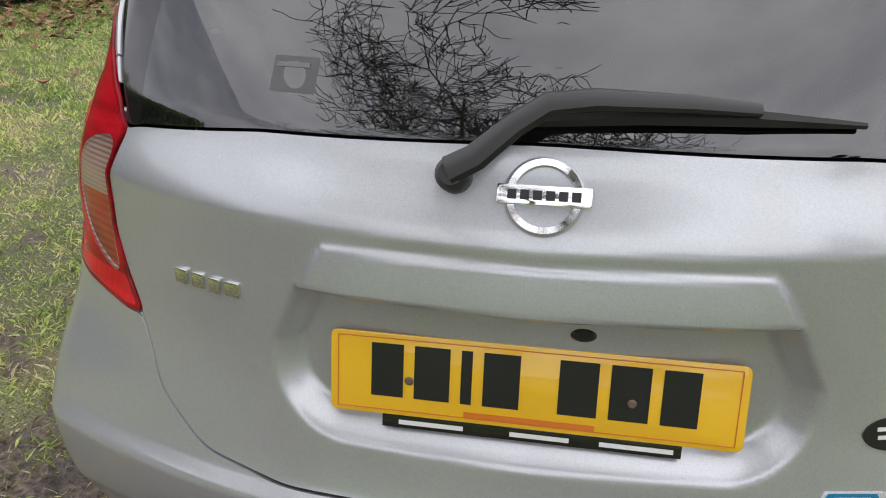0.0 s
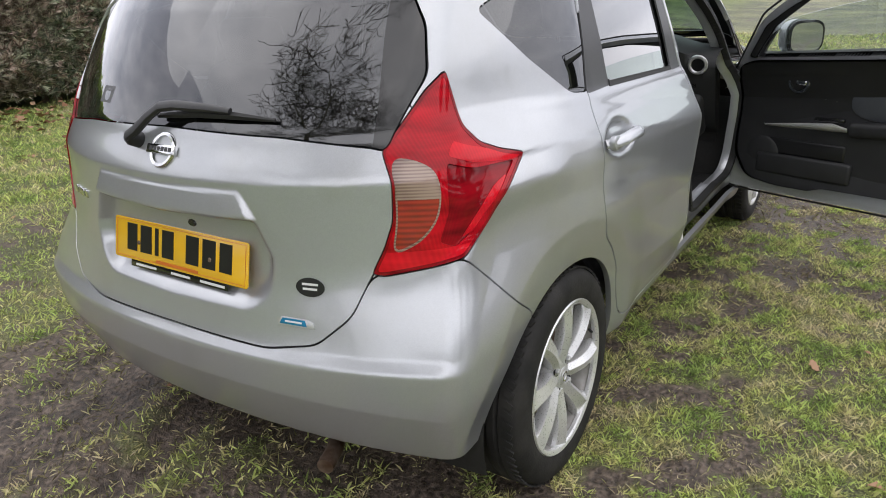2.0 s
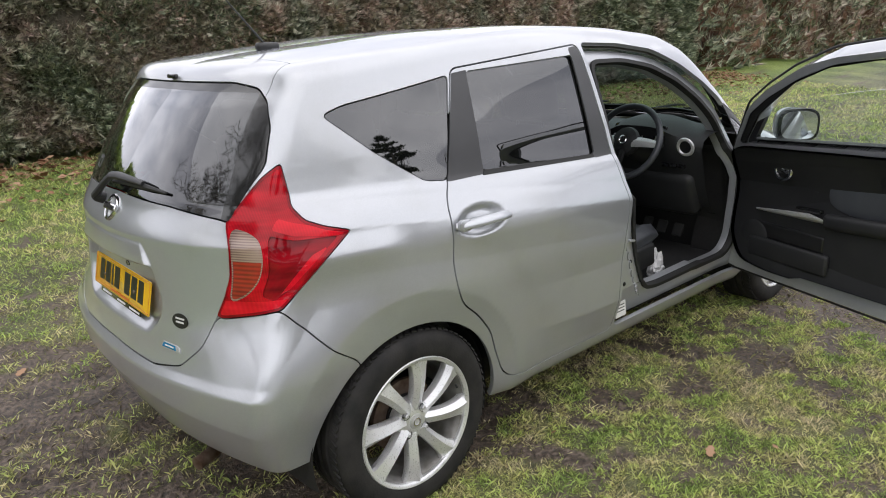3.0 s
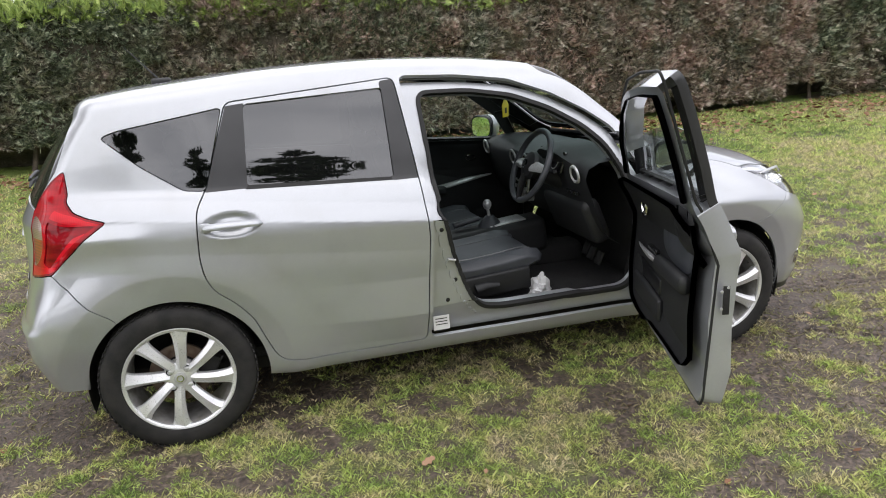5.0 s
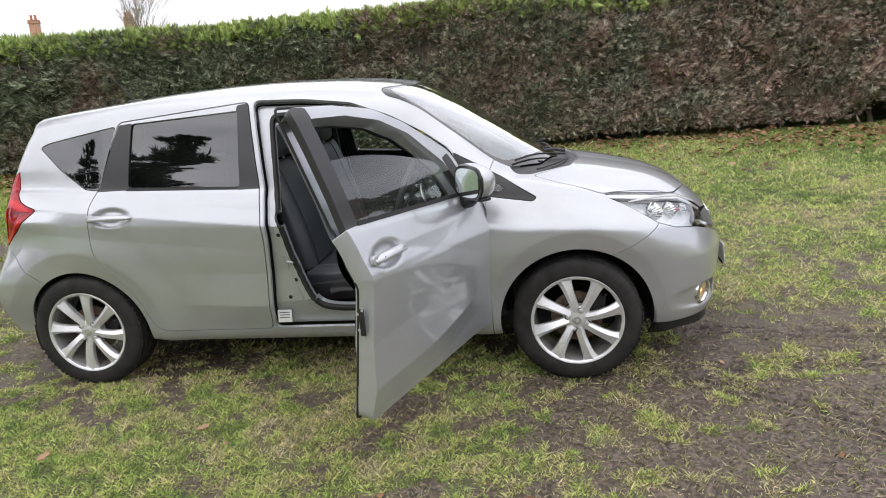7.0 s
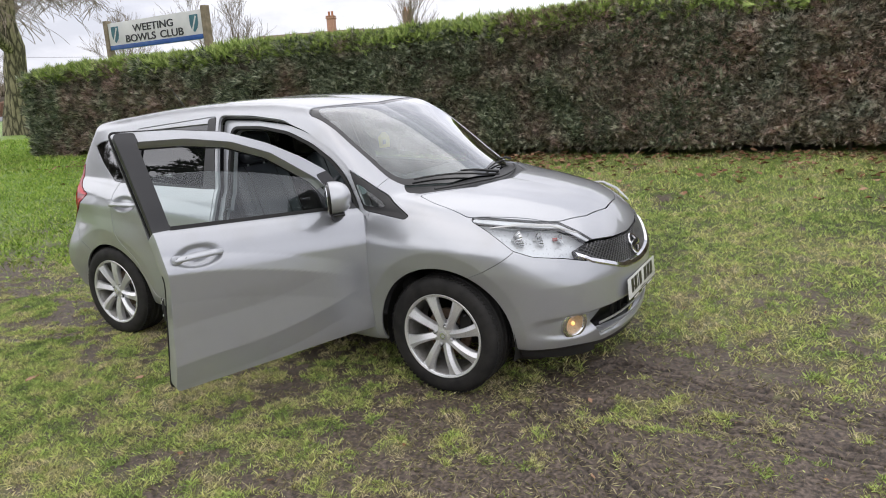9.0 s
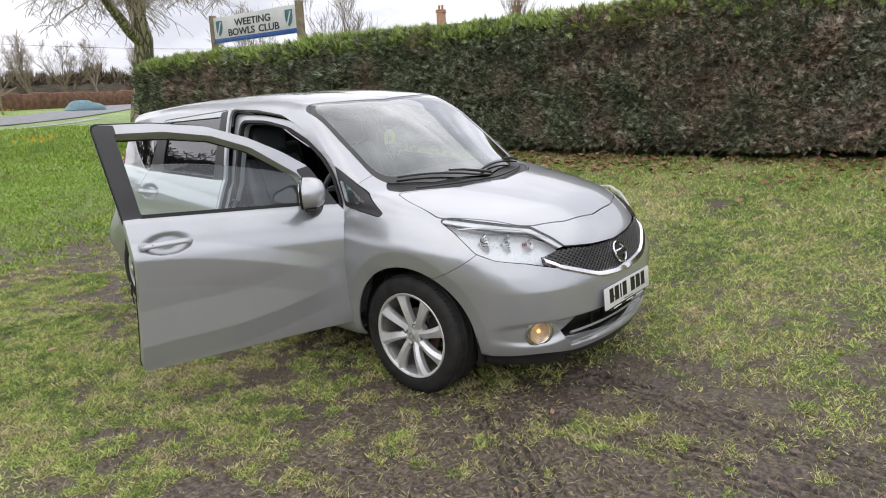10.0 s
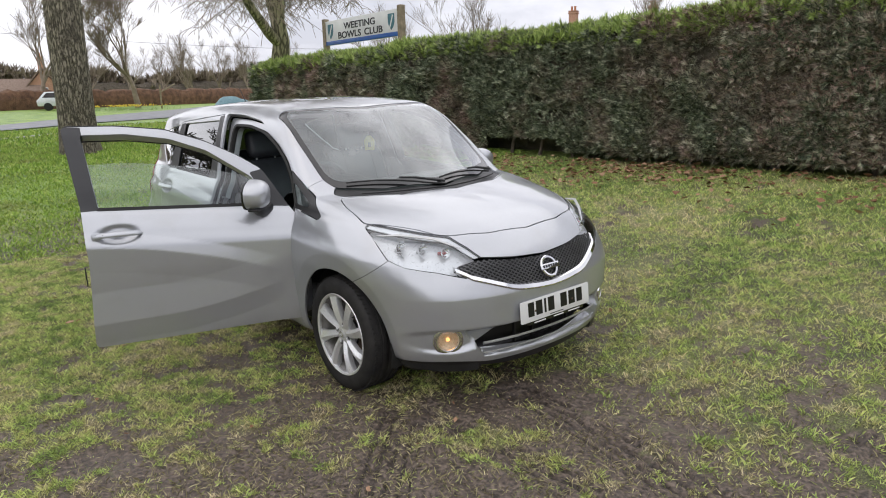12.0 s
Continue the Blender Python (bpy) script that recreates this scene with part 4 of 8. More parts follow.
ring = lathe([(0.033, 0.0), (0.037, 0.007), (0.046, 0.007), (0.050, 0.0)], 32, "Y")
p = on_door(1.855, 0.862, 0.084)
bmesh.ops.transform(ring, matrix=pose(*p), verts=ring.verts)
part("handle_ring", ring, CHROME, trim, "chrome ring round the inner handle")
lever = block(0.05, 0.012, 0.022, 0.006, pose(p[0] - 0.012, p[1] + 0.004, p[2]))
part("inner_handle", lever, CHROME, trim, "chrome inner handle")
armrest = join(block(0.40, 0.050, 0.070, 0.024, pose(*on_door(1.42, 0.690, 0.100), 0, 4, 0), 3))
part("armrest", armrest, TRIM_DARK, trim, "padded black armrest")
sweep = tube([on_door(2.0, 0.655, 0.092), on_door(1.90, 0.664, 0.108), on_door(1.78, 0.674, 0.116), on_door(1.68, 0.680, 0.116), on_door(1.62, 0.672, 0.104)], [0.006, 0.013, 0.020, 0.025, 0.012], 10, True, 0.5)
part("grab_strip", sweep, SATIN, trim, "satin silver switch strip")
switches = block(0.13, 0.02, 0.018, 0.004, pose(*on_door(1.70, 0.708, 0.108), 0, 2, 0))
part("window_switches", switches, GLOSS_BLACK, trim)
cushion = prism(superellipse(0.20, 0.085, 3.0), 0.014, pose(*on_door(1.43, 0.80, 0.078), -90, 0, 0), 0.006)
part("trim_pad", cushion, LEATHER, trim, "padded black trim insert")
pocket = block(0.44, 0.030, 0.10, 0.03, pose(*on_door(1.80, 0.475, 0.088)), 3)
part("door_pocket", pocket, TRIM_DARK, trim, "black door pocket")
slot = block(0.36, 0.02, 0.075, 0.014, pose(*on_door(1.80, 0.560, 0.080)), 3)
part("pocket_slot", slot, INK, trim)
spk = lathe([(0.0, 0.008), (0.05, 0.007), (0.075, 0.003), (0.08, 0.0)], 28, "Y")
bmesh.ops.transform(spk, matrix=pose(*on_door(2.0, 0.52, 0.080)), verts=spk.verts)
part("speaker_cover", spk, TRIM_DARK, trim)
latch = join(block(0.004, 0.022, 0.10, 0.001, pose(1.083, -0.800, 0.70)), block(0.006, 0.010, 0.03, 0.002, pose(1.081, -0.795, 0.70)))
part("latch", latch, DARK_METAL, driver_door, "dark steel latch")
for dz in (-0.03, 0.03, 0.045):
    screw = lathe([(0.0, -0.004), (0.005, -0.003), (0.006, 0.0)], 10, "X")
    bmesh.ops.transform(screw, matrix=pose(1.083, -0.785 - 0.02 * (dz > 0.04), 0.70 + dz), verts=screw.verts)
    part("screw", screw, SATIN, driver_door)
HINGE = Vector((2.165, -0.780, 0.0))
driver_door.matrix_basis = Matrix.Translation(HINGE) @ pose(0, 0, 0, 0, 0, 71.0) @ Matrix.Translation(-HINGE)

# the opening that it leaves: painted flange, rubber seal, sill
APERTURE = [(1.124, 1.395), (1.35, 1.392), (1.56, 1.355), (1.74, 1.285), (1.90, 1.190), (2.00, 1.100), (2.10, 0.930), (2.125, 0.860), (2.12, 0.46), (2.06, 0.385), (1.42, 0.385), (1.315, 0.405), (1.262, 0.500), (1.200, 0.680), (1.160, 0.88), (1.140, 1.08)]
aperture_fn = region(APERTURE, 0.05, SIDE)
flange, _ = carve(front_doors["right"], lambda P: -aperture_fn(P))
skin_part("door_aperture", flange, PAINT, car, 0.06, -0.046, "silver painted door aperture")
seal_t, _ = carve(front_doors["right"], lambda P: np.abs(aperture_fn(P)) - 0.009)
skin_part("aperture_seal", seal_t, RUBBER, car, 0.03, -0.036, "black rubber door seal")
rib_t, _ = carve(front_doors["right"], lambda P: np.maximum(np.abs(aperture_fn(P) - 0.045) - 0.006, np.maximum(P[:, 0] - 1.30, P[:, 2] - 1.0)))
skin_part("pillar_rib", rib_t, PAINT, car, 0.008, -0.040, "pressed rib on the door pillar")
for x, z in ((1.150, 0.800), (1.205, 0.560), (1.165, 0.470)):
    plug = lathe([(0.0, -0.004), (0.007, -0.003), (0.010, 0.0), (0.010, 0.006)], 16, "Y")
    bmesh.ops.transform(plug, matrix=pose(x, -float(half_width(np.array([x]), np.array([z]))[0]) + 0.046, z), verts=plug.verts)
    part("plug", plug, DARK_METAL, body, "small black plug in the pillar")
part("sill_plate", block(1.02, 0.05, 0.012, 0.004, pose(1.62, -0.715, 0.362)), BLACK_TRIM, car, "black sill plate")
part("paper_label", block(0.075, 0.003, 0.065, 0.001, pose(1.125, -0.795, 0.372, -6, 0, 0)), WHITE_PRINT, body, "white paper label on the door pillar", flat=True)
for dz in range(4):
    part("label_line", block(0.055, 0.002, 0.004, 0, pose(1.125, -0.7975 + 0.0012 * dz, 0.352 + dz * 0.013, -6, 0, 0)), INK, body, flat=True)
part("striker", tube([(1.175, -0.77, 0.66), (1.175, -0.795, 0.66), (1.205, -0.795, 0.655), (1.205, -0.77, 0.655)], 0.006, 8), SATIN, body, "steel door striker")
for z in (0.50, 0.82):
    part("hinge", block(0.05, 0.045, 0.07, 0.01, pose(2.175, -0.775, z)), PAINT, car)


# ---- lamps, wheels, badges and plates ----
CLEAR_ZONE = [(0.143, 1.012), (0.215, 1.005), (0.265, 0.984), (0.275, 0.938), (0.259, 0.885), (0.205, 0.842), (0.125, 0.815), (0.143, 0.87), (0.149, 0.924)]


def fluted_bowl(r, flutes):
    """A reflector dish, its wall pressed into flutes that throw the light about."""
    verts, faces, n, rows = [], [], flutes * 4, 7
    for i in range(rows):
        t = i / (rows - 1)
        for k in range(n):
            a = 2 * math.pi * k / n
            rr = r * (0.10 + 0.90 * t) * (1 + 0.035 * t * math.cos(flutes * a))
            verts.append((-0.75 * r * (1 - t * t) + 0.05 * r * t * math.cos(flutes * a + 1.0), rr * math.cos(a), rr * math.sin(a)))
    for i in range(rows - 1):
        for k in range(n):
            faces.append((i * n + k, i * n + (k + 1) % n, (i + 1) * n + (k + 1) % n, (i + 1) * n + k))
    faces.append(tuple(range(n)))
    return bm_from(verts, faces)


def brow_fn(P):
    """The upper edge of the headlamp."""
    u = FRONT_CORNER(P)[:, 0] + 2.655
    line = 0.832 + np.where(u > 0, 0.105, 0.44) * u
    return np.maximum(line - P[:, 2], region(HEADLAMP, 0.014, FRONT_CORNER)(P) + 0.003)


LAMP_WING = [(0.300, 1.000), (0.393, 0.979), (0.545, 0.975), (0.372, 0.852), (0.312, 0.822), (0.262, 0.836), (0.297, 0.90)]
LAMP_GUIDE = [(0.455, 0.937), (0.520, 0.956), (0.372, 0.852), (0.330, 0.836)]
LAMP_FIN = [(0.330, 1.040), (0.378, 1.026), (0.574, 0.984), (0.545, 0.975), (0.393, 0.990), (0.310, 1.012)]
for s in ("right", "left"):
    zone, red = carve(lamps[s], region(CLEAR_ZONE, 0.03, REAR_CORNER))
    border, red = carve(red, lambda P: -(region(LAMP, 0.014, REAR_CORNER)(P) + 0.009))
    rim_c, red = carve(red, grown(region(CLEAR_ZONE, 0.03, REAR_CORNER), 0.005))
    guide, red = carve(red, region(LAMP_GUIDE, 0.008, REAR_CORNER))
    wing, red = carve(red, region(LAMP_WING, 0.010, REAR_CORNER))
    fin_t, red = carve(red, region(LAMP_FIN, 0.006, REAR_CORNER))
    foot_t, red = carve(red, lambda P: P[:, 2] - 0.812 - 0.04 * (P[:, 0] + np.abs(P[:, 1])))
    pink, amber = carve(zone, lambda P: 0.930 - P[:, 2])
    tl = skin_part("tail_light", red, LAMP_RED, car, 0.004, 0.002, "red tail light with a clear inner section")
    skin_part("lens_border", border, LAMP_RED_DEEP, tl, 0.006, 0.003, "deep red lens border")
    skin_part("lens_wing", wing, LAMP_RED_DEEP, tl, 0.003, -0.003, "dark red stop lamp field")
    skin_part("light_guide", guide, LAMP_RED_BRIGHT, tl, 0.004, 0.0, "bright red diagonal light guide")
    skin_part("lens_fin", fin_t, LAMP_RED_BRIGHT, tl, 0.003, 0.003, "bright red upper fin")
    skin_part("lower_lens", foot_t, LAMP_RED_BRIGHT, tl, 0.003, 0.0015, "bright red foot of the lens")
    skin_part("lens_rim", rim_c, LAMP_PINK, tl, 0.003, 0.001, "pale moulded rim")
    skin_part("reversing_lens", pink, LAMP_PINK, tl, 0.003, 0.0, "clear ribbed reversing lens")
    skin_part("indicator_lens", amber, LAMP_AMBER, tl, 0.003, -0.001, "smoky amber lens")
    side = -1 if s == "right" else 1
    hl = skin_part("headlight", headlamps[s], GLASS_LAMP, car, 0.0, 0.0, "clear headlight with chrome reflectors")
    skin_part("lamp_bowl", headlamps[s], LAMP_BOWL, hl, 0.0, -0.055, "silver lamp housing")
    rim_h, _ = carve(headlamps[s], lambda P: -(region(HEADLAMP, 0.014, FRONT_CORNER)(P) + 0.0022))
    skin_part("lamp_seal", rim_h, GLOSS_BLACK, hl, 0.012, -0.002)
    brow, _ = carve(headlamps[s], brow_fn)
    skin_part("lamp_brow", brow, BROW, hl, 0.006, -0.010, "white translucent brow along the top")
    for x, y, z, r, turn in ((2.985, 0.640, 0.800, 0.050, 38), (3.066, 0.572, 0.788, 0.046, 28), (3.142, 0.502, 0.778, 0.032, 18)):
        bowl = fluted_bowl(r, 20)
        bmesh.ops.transform(bowl, matrix=pose(x, side * y, z, 0, -10, -side * turn) @ Matrix.Diagonal((1, 1.0, 0.86, 1)), verts=bowl.verts)
        part("reflector", bowl, CHROME, hl, "fluted chrome reflector bowl", 20)
        bulb = lathe([(0.0, 0.006), (0.006, 0.004), (0.009, -0.006), (0.009, -0.04)], 14, "X")
        bmesh.ops.transform(bulb, matrix=pose(x - 0.006, side * y, z, 0, -10, -side * turn), verts=bulb.verts)
        part("bulb", bulb, LAMP_AMBER if r < 0.04 else SATIN, hl)
    fin = tube([(2.86, side * 0.705, 0.862), (2.98, side * 0.655, 0.872), (3.10, side * 0.545, 0.852), (3.20, side * 0.45, 0.80)], [0.004, 0.008, 0.008, 0.004], 8, True, 0.5)
    part("lamp_fin", fin, SATIN, hl)
    # fog lamp in a shallow scoop
    m = touch((3.9, side * 0.580, 0.372), (-1, 0, 0))
    m = m @ pose(0, 0, -0.004)
    ringb = lathe([(0.044, -0.03), (0.048, 0.004), (0.054, 0.013), (0.064, 0.014), (0.074, 0.008), (0.079, -0.02)], 40, "Z")
    bmesh.ops.transform(ringb, matrix=m, verts=ringb.verts)
    fg = part("fog_lamp", ringb, CHROME, car, "round fog lamp in a chrome ring")
    dish = lathe([(0.0, -0.010), (0.012, -0.010), (0.024, -0.008), (0.038, -0.002), (0.048, 0.004)], 32, "Z")
    bmesh.ops.transform(dish, matrix=m, verts=dish.verts)
    part("fog_reflector", dish, BULB, fg, "reflector dish coloured amber for the bulb's glow")
    glow = lathe([(0.0, 0.003), (0.006, 0.001), (0.010, -0.005), (0.009, -0.014)], 16, "Z")
    bmesh.ops.transform(glow, matrix=m, verts=glow.verts)
    part("fog_bulb", glow, GLOW, fg, "warm lit bulb")
    lens = lathe([(0.0, 0.014), (0.02, 0.013), (0.038, 0.010), (0.049, 0.005)], 32, "Z")
    bmesh.ops.transform(lens, matrix=m, verts=lens.verts)
    part("lens", lens, GLASS_LAMP, fg, "clear domed lens")

# grille: dark well, diamond lattice, chrome blade
skin_part("grille_well", grille, INK, car, 0.0, -0.035, "black radiator grille")
lattice_bms = []
poly = rounded(GRILLE, 0.012)
for sgn in (-1, 1):
    for c in np.arange(-0.95, 0.96, 0.030):
        ys = np.linspace(-0.5, 0.5, 101)
        zs = 0.65 + sgn * 0.62 * (ys - c)
        keep = (outline_distance(poly, np.stack([ys, level(ys, zs)], 1)) < -0.010) & (zs > 0.52) & (zs < 0.80)
        if keep.sum() > 2:
            xs = front_face(ys, zs) - 0.012 - 0.02 * ramp(0.45, 0.50, np.abs(ys))
            run = [(x, y, z) for x, y, z, k in zip(xs, ys, zs, keep) if k]
            lattice_bms.append(tube(run, 0.0034, 5))
part("grille_mesh", join(*lattice_bms), GRILLE_GREY, car, "dark grey diamond grille mesh")
def grille_blade():
    """A V-shaped bright blade along the foot of the grille, its broad face turned up."""
    foot = [(-0.512, 0.722), (-0.500, 0.684), (-0.25, 0.600), (-0.10, 0.588), (0.0, 0.586), (0.10, 0.588), (0.25, 0.600), (0.500, 0.684), (0.512, 0.722)]
    ys = np.linspace(-0.512, 0.512, 61)
    zs = np.interp(ys, [q[0] for q in foot], [q[1] for q in foot])
    zs = np.convolve(np.pad(zs, 2, mode="edge"), np.ones(5) / 5, mode="valid")
    verts, faces = [], []
    for y, zl in zip(ys, zs):
        z = float(zl) - 0.0262 * (0.79 - abs(y))
        x = float(front_face(np.array([y]), np.array([z]))[0]) - 0.02 * float(ramp(0.47, 0.512, np.array(abs(y))))
        for dx, dz in ((-0.020, 0.024), (-0.004, 0.019), (0.0075, 0.002), (0.006, -0.005), (-0.012, -0.008)):
            verts.append((x + dx, y, z + dz))
    for i in range(len(ys) - 1):
        for k in range(5):
            faces.append((5 * i + k, 5 * i + (k + 1) % 5, 5 * i + 5 + (k + 1) % 5, 5 * i + 5 + k))
    faces += [tuple(range(5)), tuple(len(verts) - 1 - k for k in range(5))]
    bm = bm_from(verts, faces)
    bmesh.ops.recalc_face_normals(bm, faces=bm.faces)
    return bm


part("grille_blade", grille_blade(), CHROME, car, "chrome V-shaped blade under the grille", 25)
skin_part("intake_well", intake, INK, car, 0.0, -0.05, "black lower air intake")
ys = np.linspace(-0.40, 0.40, 21)
for z, r in ((0.335, 0.010), (0.285, 0.006)):
    part("intake_slat", tube([(float(front_face(np.array([y]), np.array([0.5]))[0]) - 0.030, y, z) for y in ys * (1 if z > 0.35 else 1.05)], r, 8, True, 0.6), SATIN, car, "dull silver intake slat")
for y in (-0.2, -0.07, 0.07, 0.2):
    part("intake_rib", block(0.02, 0.008, 0.11, 0.002, pose(3.290, y, 0.335)), BLACK_TRIM, car)


def round_badge(m, r, name):
    """A chrome ring with a bar across; lettering shown as plain blocks."""
    ringb = lathe([(r * 0.72, 0.0), (r * 0.76, 0.006), (r * 0.92, 0.007), (r, 0.002), (r, -0.004), (r * 0.72, -0.004)], 40, "Z", True)
    bmesh.ops.transform(ringb, matrix=m, verts=ringb.verts)
    b = part(name, ringb, CHROME, car, "chrome ring badge with a plain bar")
    bar = block(r * 2.3, r * 0.50, 0.010, 0.002, m @ pose(0, 0, 0.005))
    part("badge_bar", bar, CHROME, b)
    for i in range(6):
        part("badge_mark", block(r * 0.22, r * 0.24, 0.003, 0.0, m @ pose((i - 2.5) * r * 0.31, 0, 0.0095)), INK, b, flat=True)


round_badge(touch((-1.2, -0.002, 1.008), (1, 0, 0)) @ pose(0, 0, 0.002), 0.046, "rear_badge")
round_badge(touch((3.9, 0.0, 0.650), (-1, 0, 0)) @ pose(0, 0, 0.002), 0.058, "front_badge")
for i, w in enumerate((0.022, 0.022, 0.020, 0.024)):
    m = touch((-1.2, 0.478 - i * 0.028, 0.851 - i * 0.0004), (1, 0, 0))
    part("name_mark", block(w, 0.021, 0.006, 0.0015, m @ pose(0, 0, 0.003)), CHROME, car, "small raised chrome mark")
m = touch((-1.2, -0.432, 0.731), (1, 0, 0))
st = part("oval_sticker", prism(ellipse(0.036, 0.022), 0.0016, m @ pose(0, 0, 0.0006)), INK, car, "black oval sticker with pale print", flat=True)
for dz, w in ((0.007, 0.040), (-0.004, 0.036)):
    part("print_line", block(w, 0.005, 0.001, 0, m @ pose(0, dz, 0.0026)), WHITE_PRINT, st, flat=True)
m = touch((-1.2, -0.402, 0.649), (1, 0, 0))
bb = part("blue_badge", prism([(-0.05, -0.010), (0.05, -0.010), (0.046, 0.004), (0.03, 0.009), (-0.04, 0.009)], 0.003, m @ pose(0, 0, 0.001), 0.0008), SATIN, car, "small blue and silver badge")
part("badge_face", prism([(-0.044, -0.007), (0.030, -0.007), (0.024, 0.007), (-0.036, 0.007)], 0.001, m @ pose(0, 0, 0.0036)), BADGE_BLUE, bb, flat=True)
part("print_line", block(0.045, 0.004, 0.0008, 0, m @ pose(-0.006, 0, 0.005)), WHITE_PRINT, bb, flat=True)


def number_plate(name, m, material, colour, dealer):
    """A plate with its number as plain bars and small print as thin bars."""
    pl = part(name, prism(rounded_box(0.52, 0.111, 0.009), 0.003, m, 0.0008), material, car, colour + " number plate with plain black bars")
    x = -0.205
    for w in (0.042, 0.046, 0.014, 0.046, None, 0.048, 0.048, 0.044):
        if w is None:
            x += 0.034
            continue
        part("plate_bar", block(w, 0.072, 0.001, 0, m @ pose(x + w / 2, 0.006, 0.0036)), INK, pl, flat=True)
        x += w + 0.0145
    if dealer:
        for dx, dy, w, h in ((0, 0.049, 0.50, 0.0012), (0, -0.049, 0.50, 0.0012), (-0.2500, 0, 0.0012, 0.098), (0.2500, 0, 0.0012, 0.098)):
            part("plate_line", block(w, h, 0.0008, 0, m @ pose(dx, dy, 0.0034)), PRINT_ORANGE, pl, flat=True)
        part("small_print", block(0.165, 0.007, 0.0008, 0, m @ pose(0.0, -0.0445, 0.0040)), PRINT_ORANGE, pl, flat=True)
    else:
        part("small_print", block(0.10, 0.004, 0.0008, 0, m @ pose(0.0, -0.046, 0.0040)), INK, pl, flat=True)
    strip = part("dealer_strip", block(0.38 if dealer else 0.42, 0.020, 0.003, 0.001, m @ pose(0.0, -0.0635 if dealer else -0.061, 0.0005)), GLOSS_BLACK, pl, "black strip under the plate")
    for dx, w in ((-0.125, 0.085), (0.015, 0.075), (0.135, 0.09)):
        part("small_print", block(w, 0.006, 0.0008, 0, m @ pose(dx, -0.065, 0.0026)), WHITE_PRINT, strip, flat=True)
    for dx in (-0.155, 0.125):
        screw = lathe([(0.0, 0.0022), (0.004, 0.002), (0.006, 0.0)], 12, "Z")
        bmesh.ops.transform(screw, matrix=m @ pose(dx, -0.006, 0.0042), verts=screw.verts)
        part("screw", screw, RUST, pl)


def rounded_box(w, h, r):
    out = []
    for cx, cy, a0 in ((w / 2 - r, h / 2 - r, 0), (-w / 2 + r, h / 2 - r, 90), (-w / 2 + r, -h / 2 + r, 180), (w / 2 - r, -h / 2 + r, 270)):
        for k in range(5):
            a = radians(a0 + 22.5 * k)
            out.append((cx + r * math.cos(a), cy + r * math.sin(a)))
    return out


number_plate("rear_plate", pose(-0.586, 0.0, 0.756, 90 - 13, 0, -90), PLATE_YELLOW, "yellow rear", True)
number_plate("front_plate", pose(3.396, 0.0, 0.464, 90 - 4, 0, 90), PLATE_WHITE, "white front", False)
m = touch((-1.2, -0.060, 0.832), (1, 0, 0))
cb = lathe([(0.0, 0.002), (0.012, 0.003), (0.016, 0.0)], 20, "Z")
bmesh.ops.transform(cb, matrix=m @ Matrix.Diagonal((1, 0.6, 1, 1)), verts=cb.verts)
part("tailgate_button", cb, GLOSS_BLACK, car, "small black camera button")

# rear wiper
m0 = touch((-1.2, 0.100, 1.024), (1, 0, 0))
n0 = m0.to_3x3() @ Vector((0, 0, 1))
boss = tube([m0.translation - n0 * 0.01, m0.translation + n0 * 0.026, m0.translation + n0 * 0.036], [0.021, 0.020, 0.014], 18)
wiper = part("rear_wiper", boss, BLACK_TRIM, car, "black rear wiper")


def off_glass(y, z, lift):
    m = touch((-1.2, y, z - 0.0262 * (0.79 - abs(y))), (1, 0, 0))
    return m.translation + (m.to_3x3() @ Vector((0, 0, 1))) * lift


arm = tube([off_glass(0.104, 1.044, 0.030), off_glass(0.075, 1.062, 0.032), off_glass(0.035, 1.092, 0.034), off_glass(0.0, 1.113, 0.036), off_glass(-0.05, 1.118, 0.034), off_glass(-0.15, 1.116, 0.028), off_glass(-0.22, 1.112, 0.022)],
           [0.018, 0.017, 0.015, 0.015, 0.014, 0.011, 0.008], 10, True, 0.7)
part("wiper_arm", arm, BLACK_TRIM, wiper)
blade = tube([off_glass(0.03, 1.100, 0.010), off_glass(-0.10, 1.108, 0.012), off_glass(-0.22, 1.106, 0.012), off_glass(-0.335, 1.098, 0.008)], [0.006, 0.010, 0.010, 0.004], 6)
part("wiper_blade", blade, RUBBER, wiper)

FADED_PRINT = surface("faded_sticker", (0.060, 0.060, 0.064), (0.085, 0.085, 0.090), 0.4, bump=0)
m = touch((-1.2, 0.312, 1.120), (1, 0, 0))
stk = part("window_sticker", prism(rounded_box(0.062, 0.046, 0.003), 0.0008, m @ pose(0, 0, -0.0044)), FADED_PRINT, bw, "small faded grey window sticker", flat=True)
part("print_line", block(0.045, 0.006, 0.0006, 0, m @ pose(-0.003, 0.012, -0.0030)), GRILLE_GREY, stk, flat=True)

# high brake lamp under the spoiler, aerial, front wipers
part("high_brake_lamp", block(0.02, 0.05, 0.014, 0.004, pose(-0.318, -0.0, 1.405)), GLOSS_BLACK, car)
root = touch((0.04, 0.0, 2.0), (0, 0, -1)).translation
part("aerial_base", block(0.09, 0.032, 0.03, 0.012, pose(root.x, 0, root.z + 0.010), 3), BLACK_TRIM, car)
part("aerial", tube([(root.x - 0.01, 0, root.z + 0.02), (root.x - 0.14, 0, root.z + 0.17)], [0.004, 0.0022], 8), BLACK_TRIM, car, "thin black roof aerial")


def on_screen(x, y, lift):
    m = touch((x, y, 2.0), (0, 0, -1))
    return m.translation + (m.to_3x3() @ Vector((0, 0, 1))) * lift


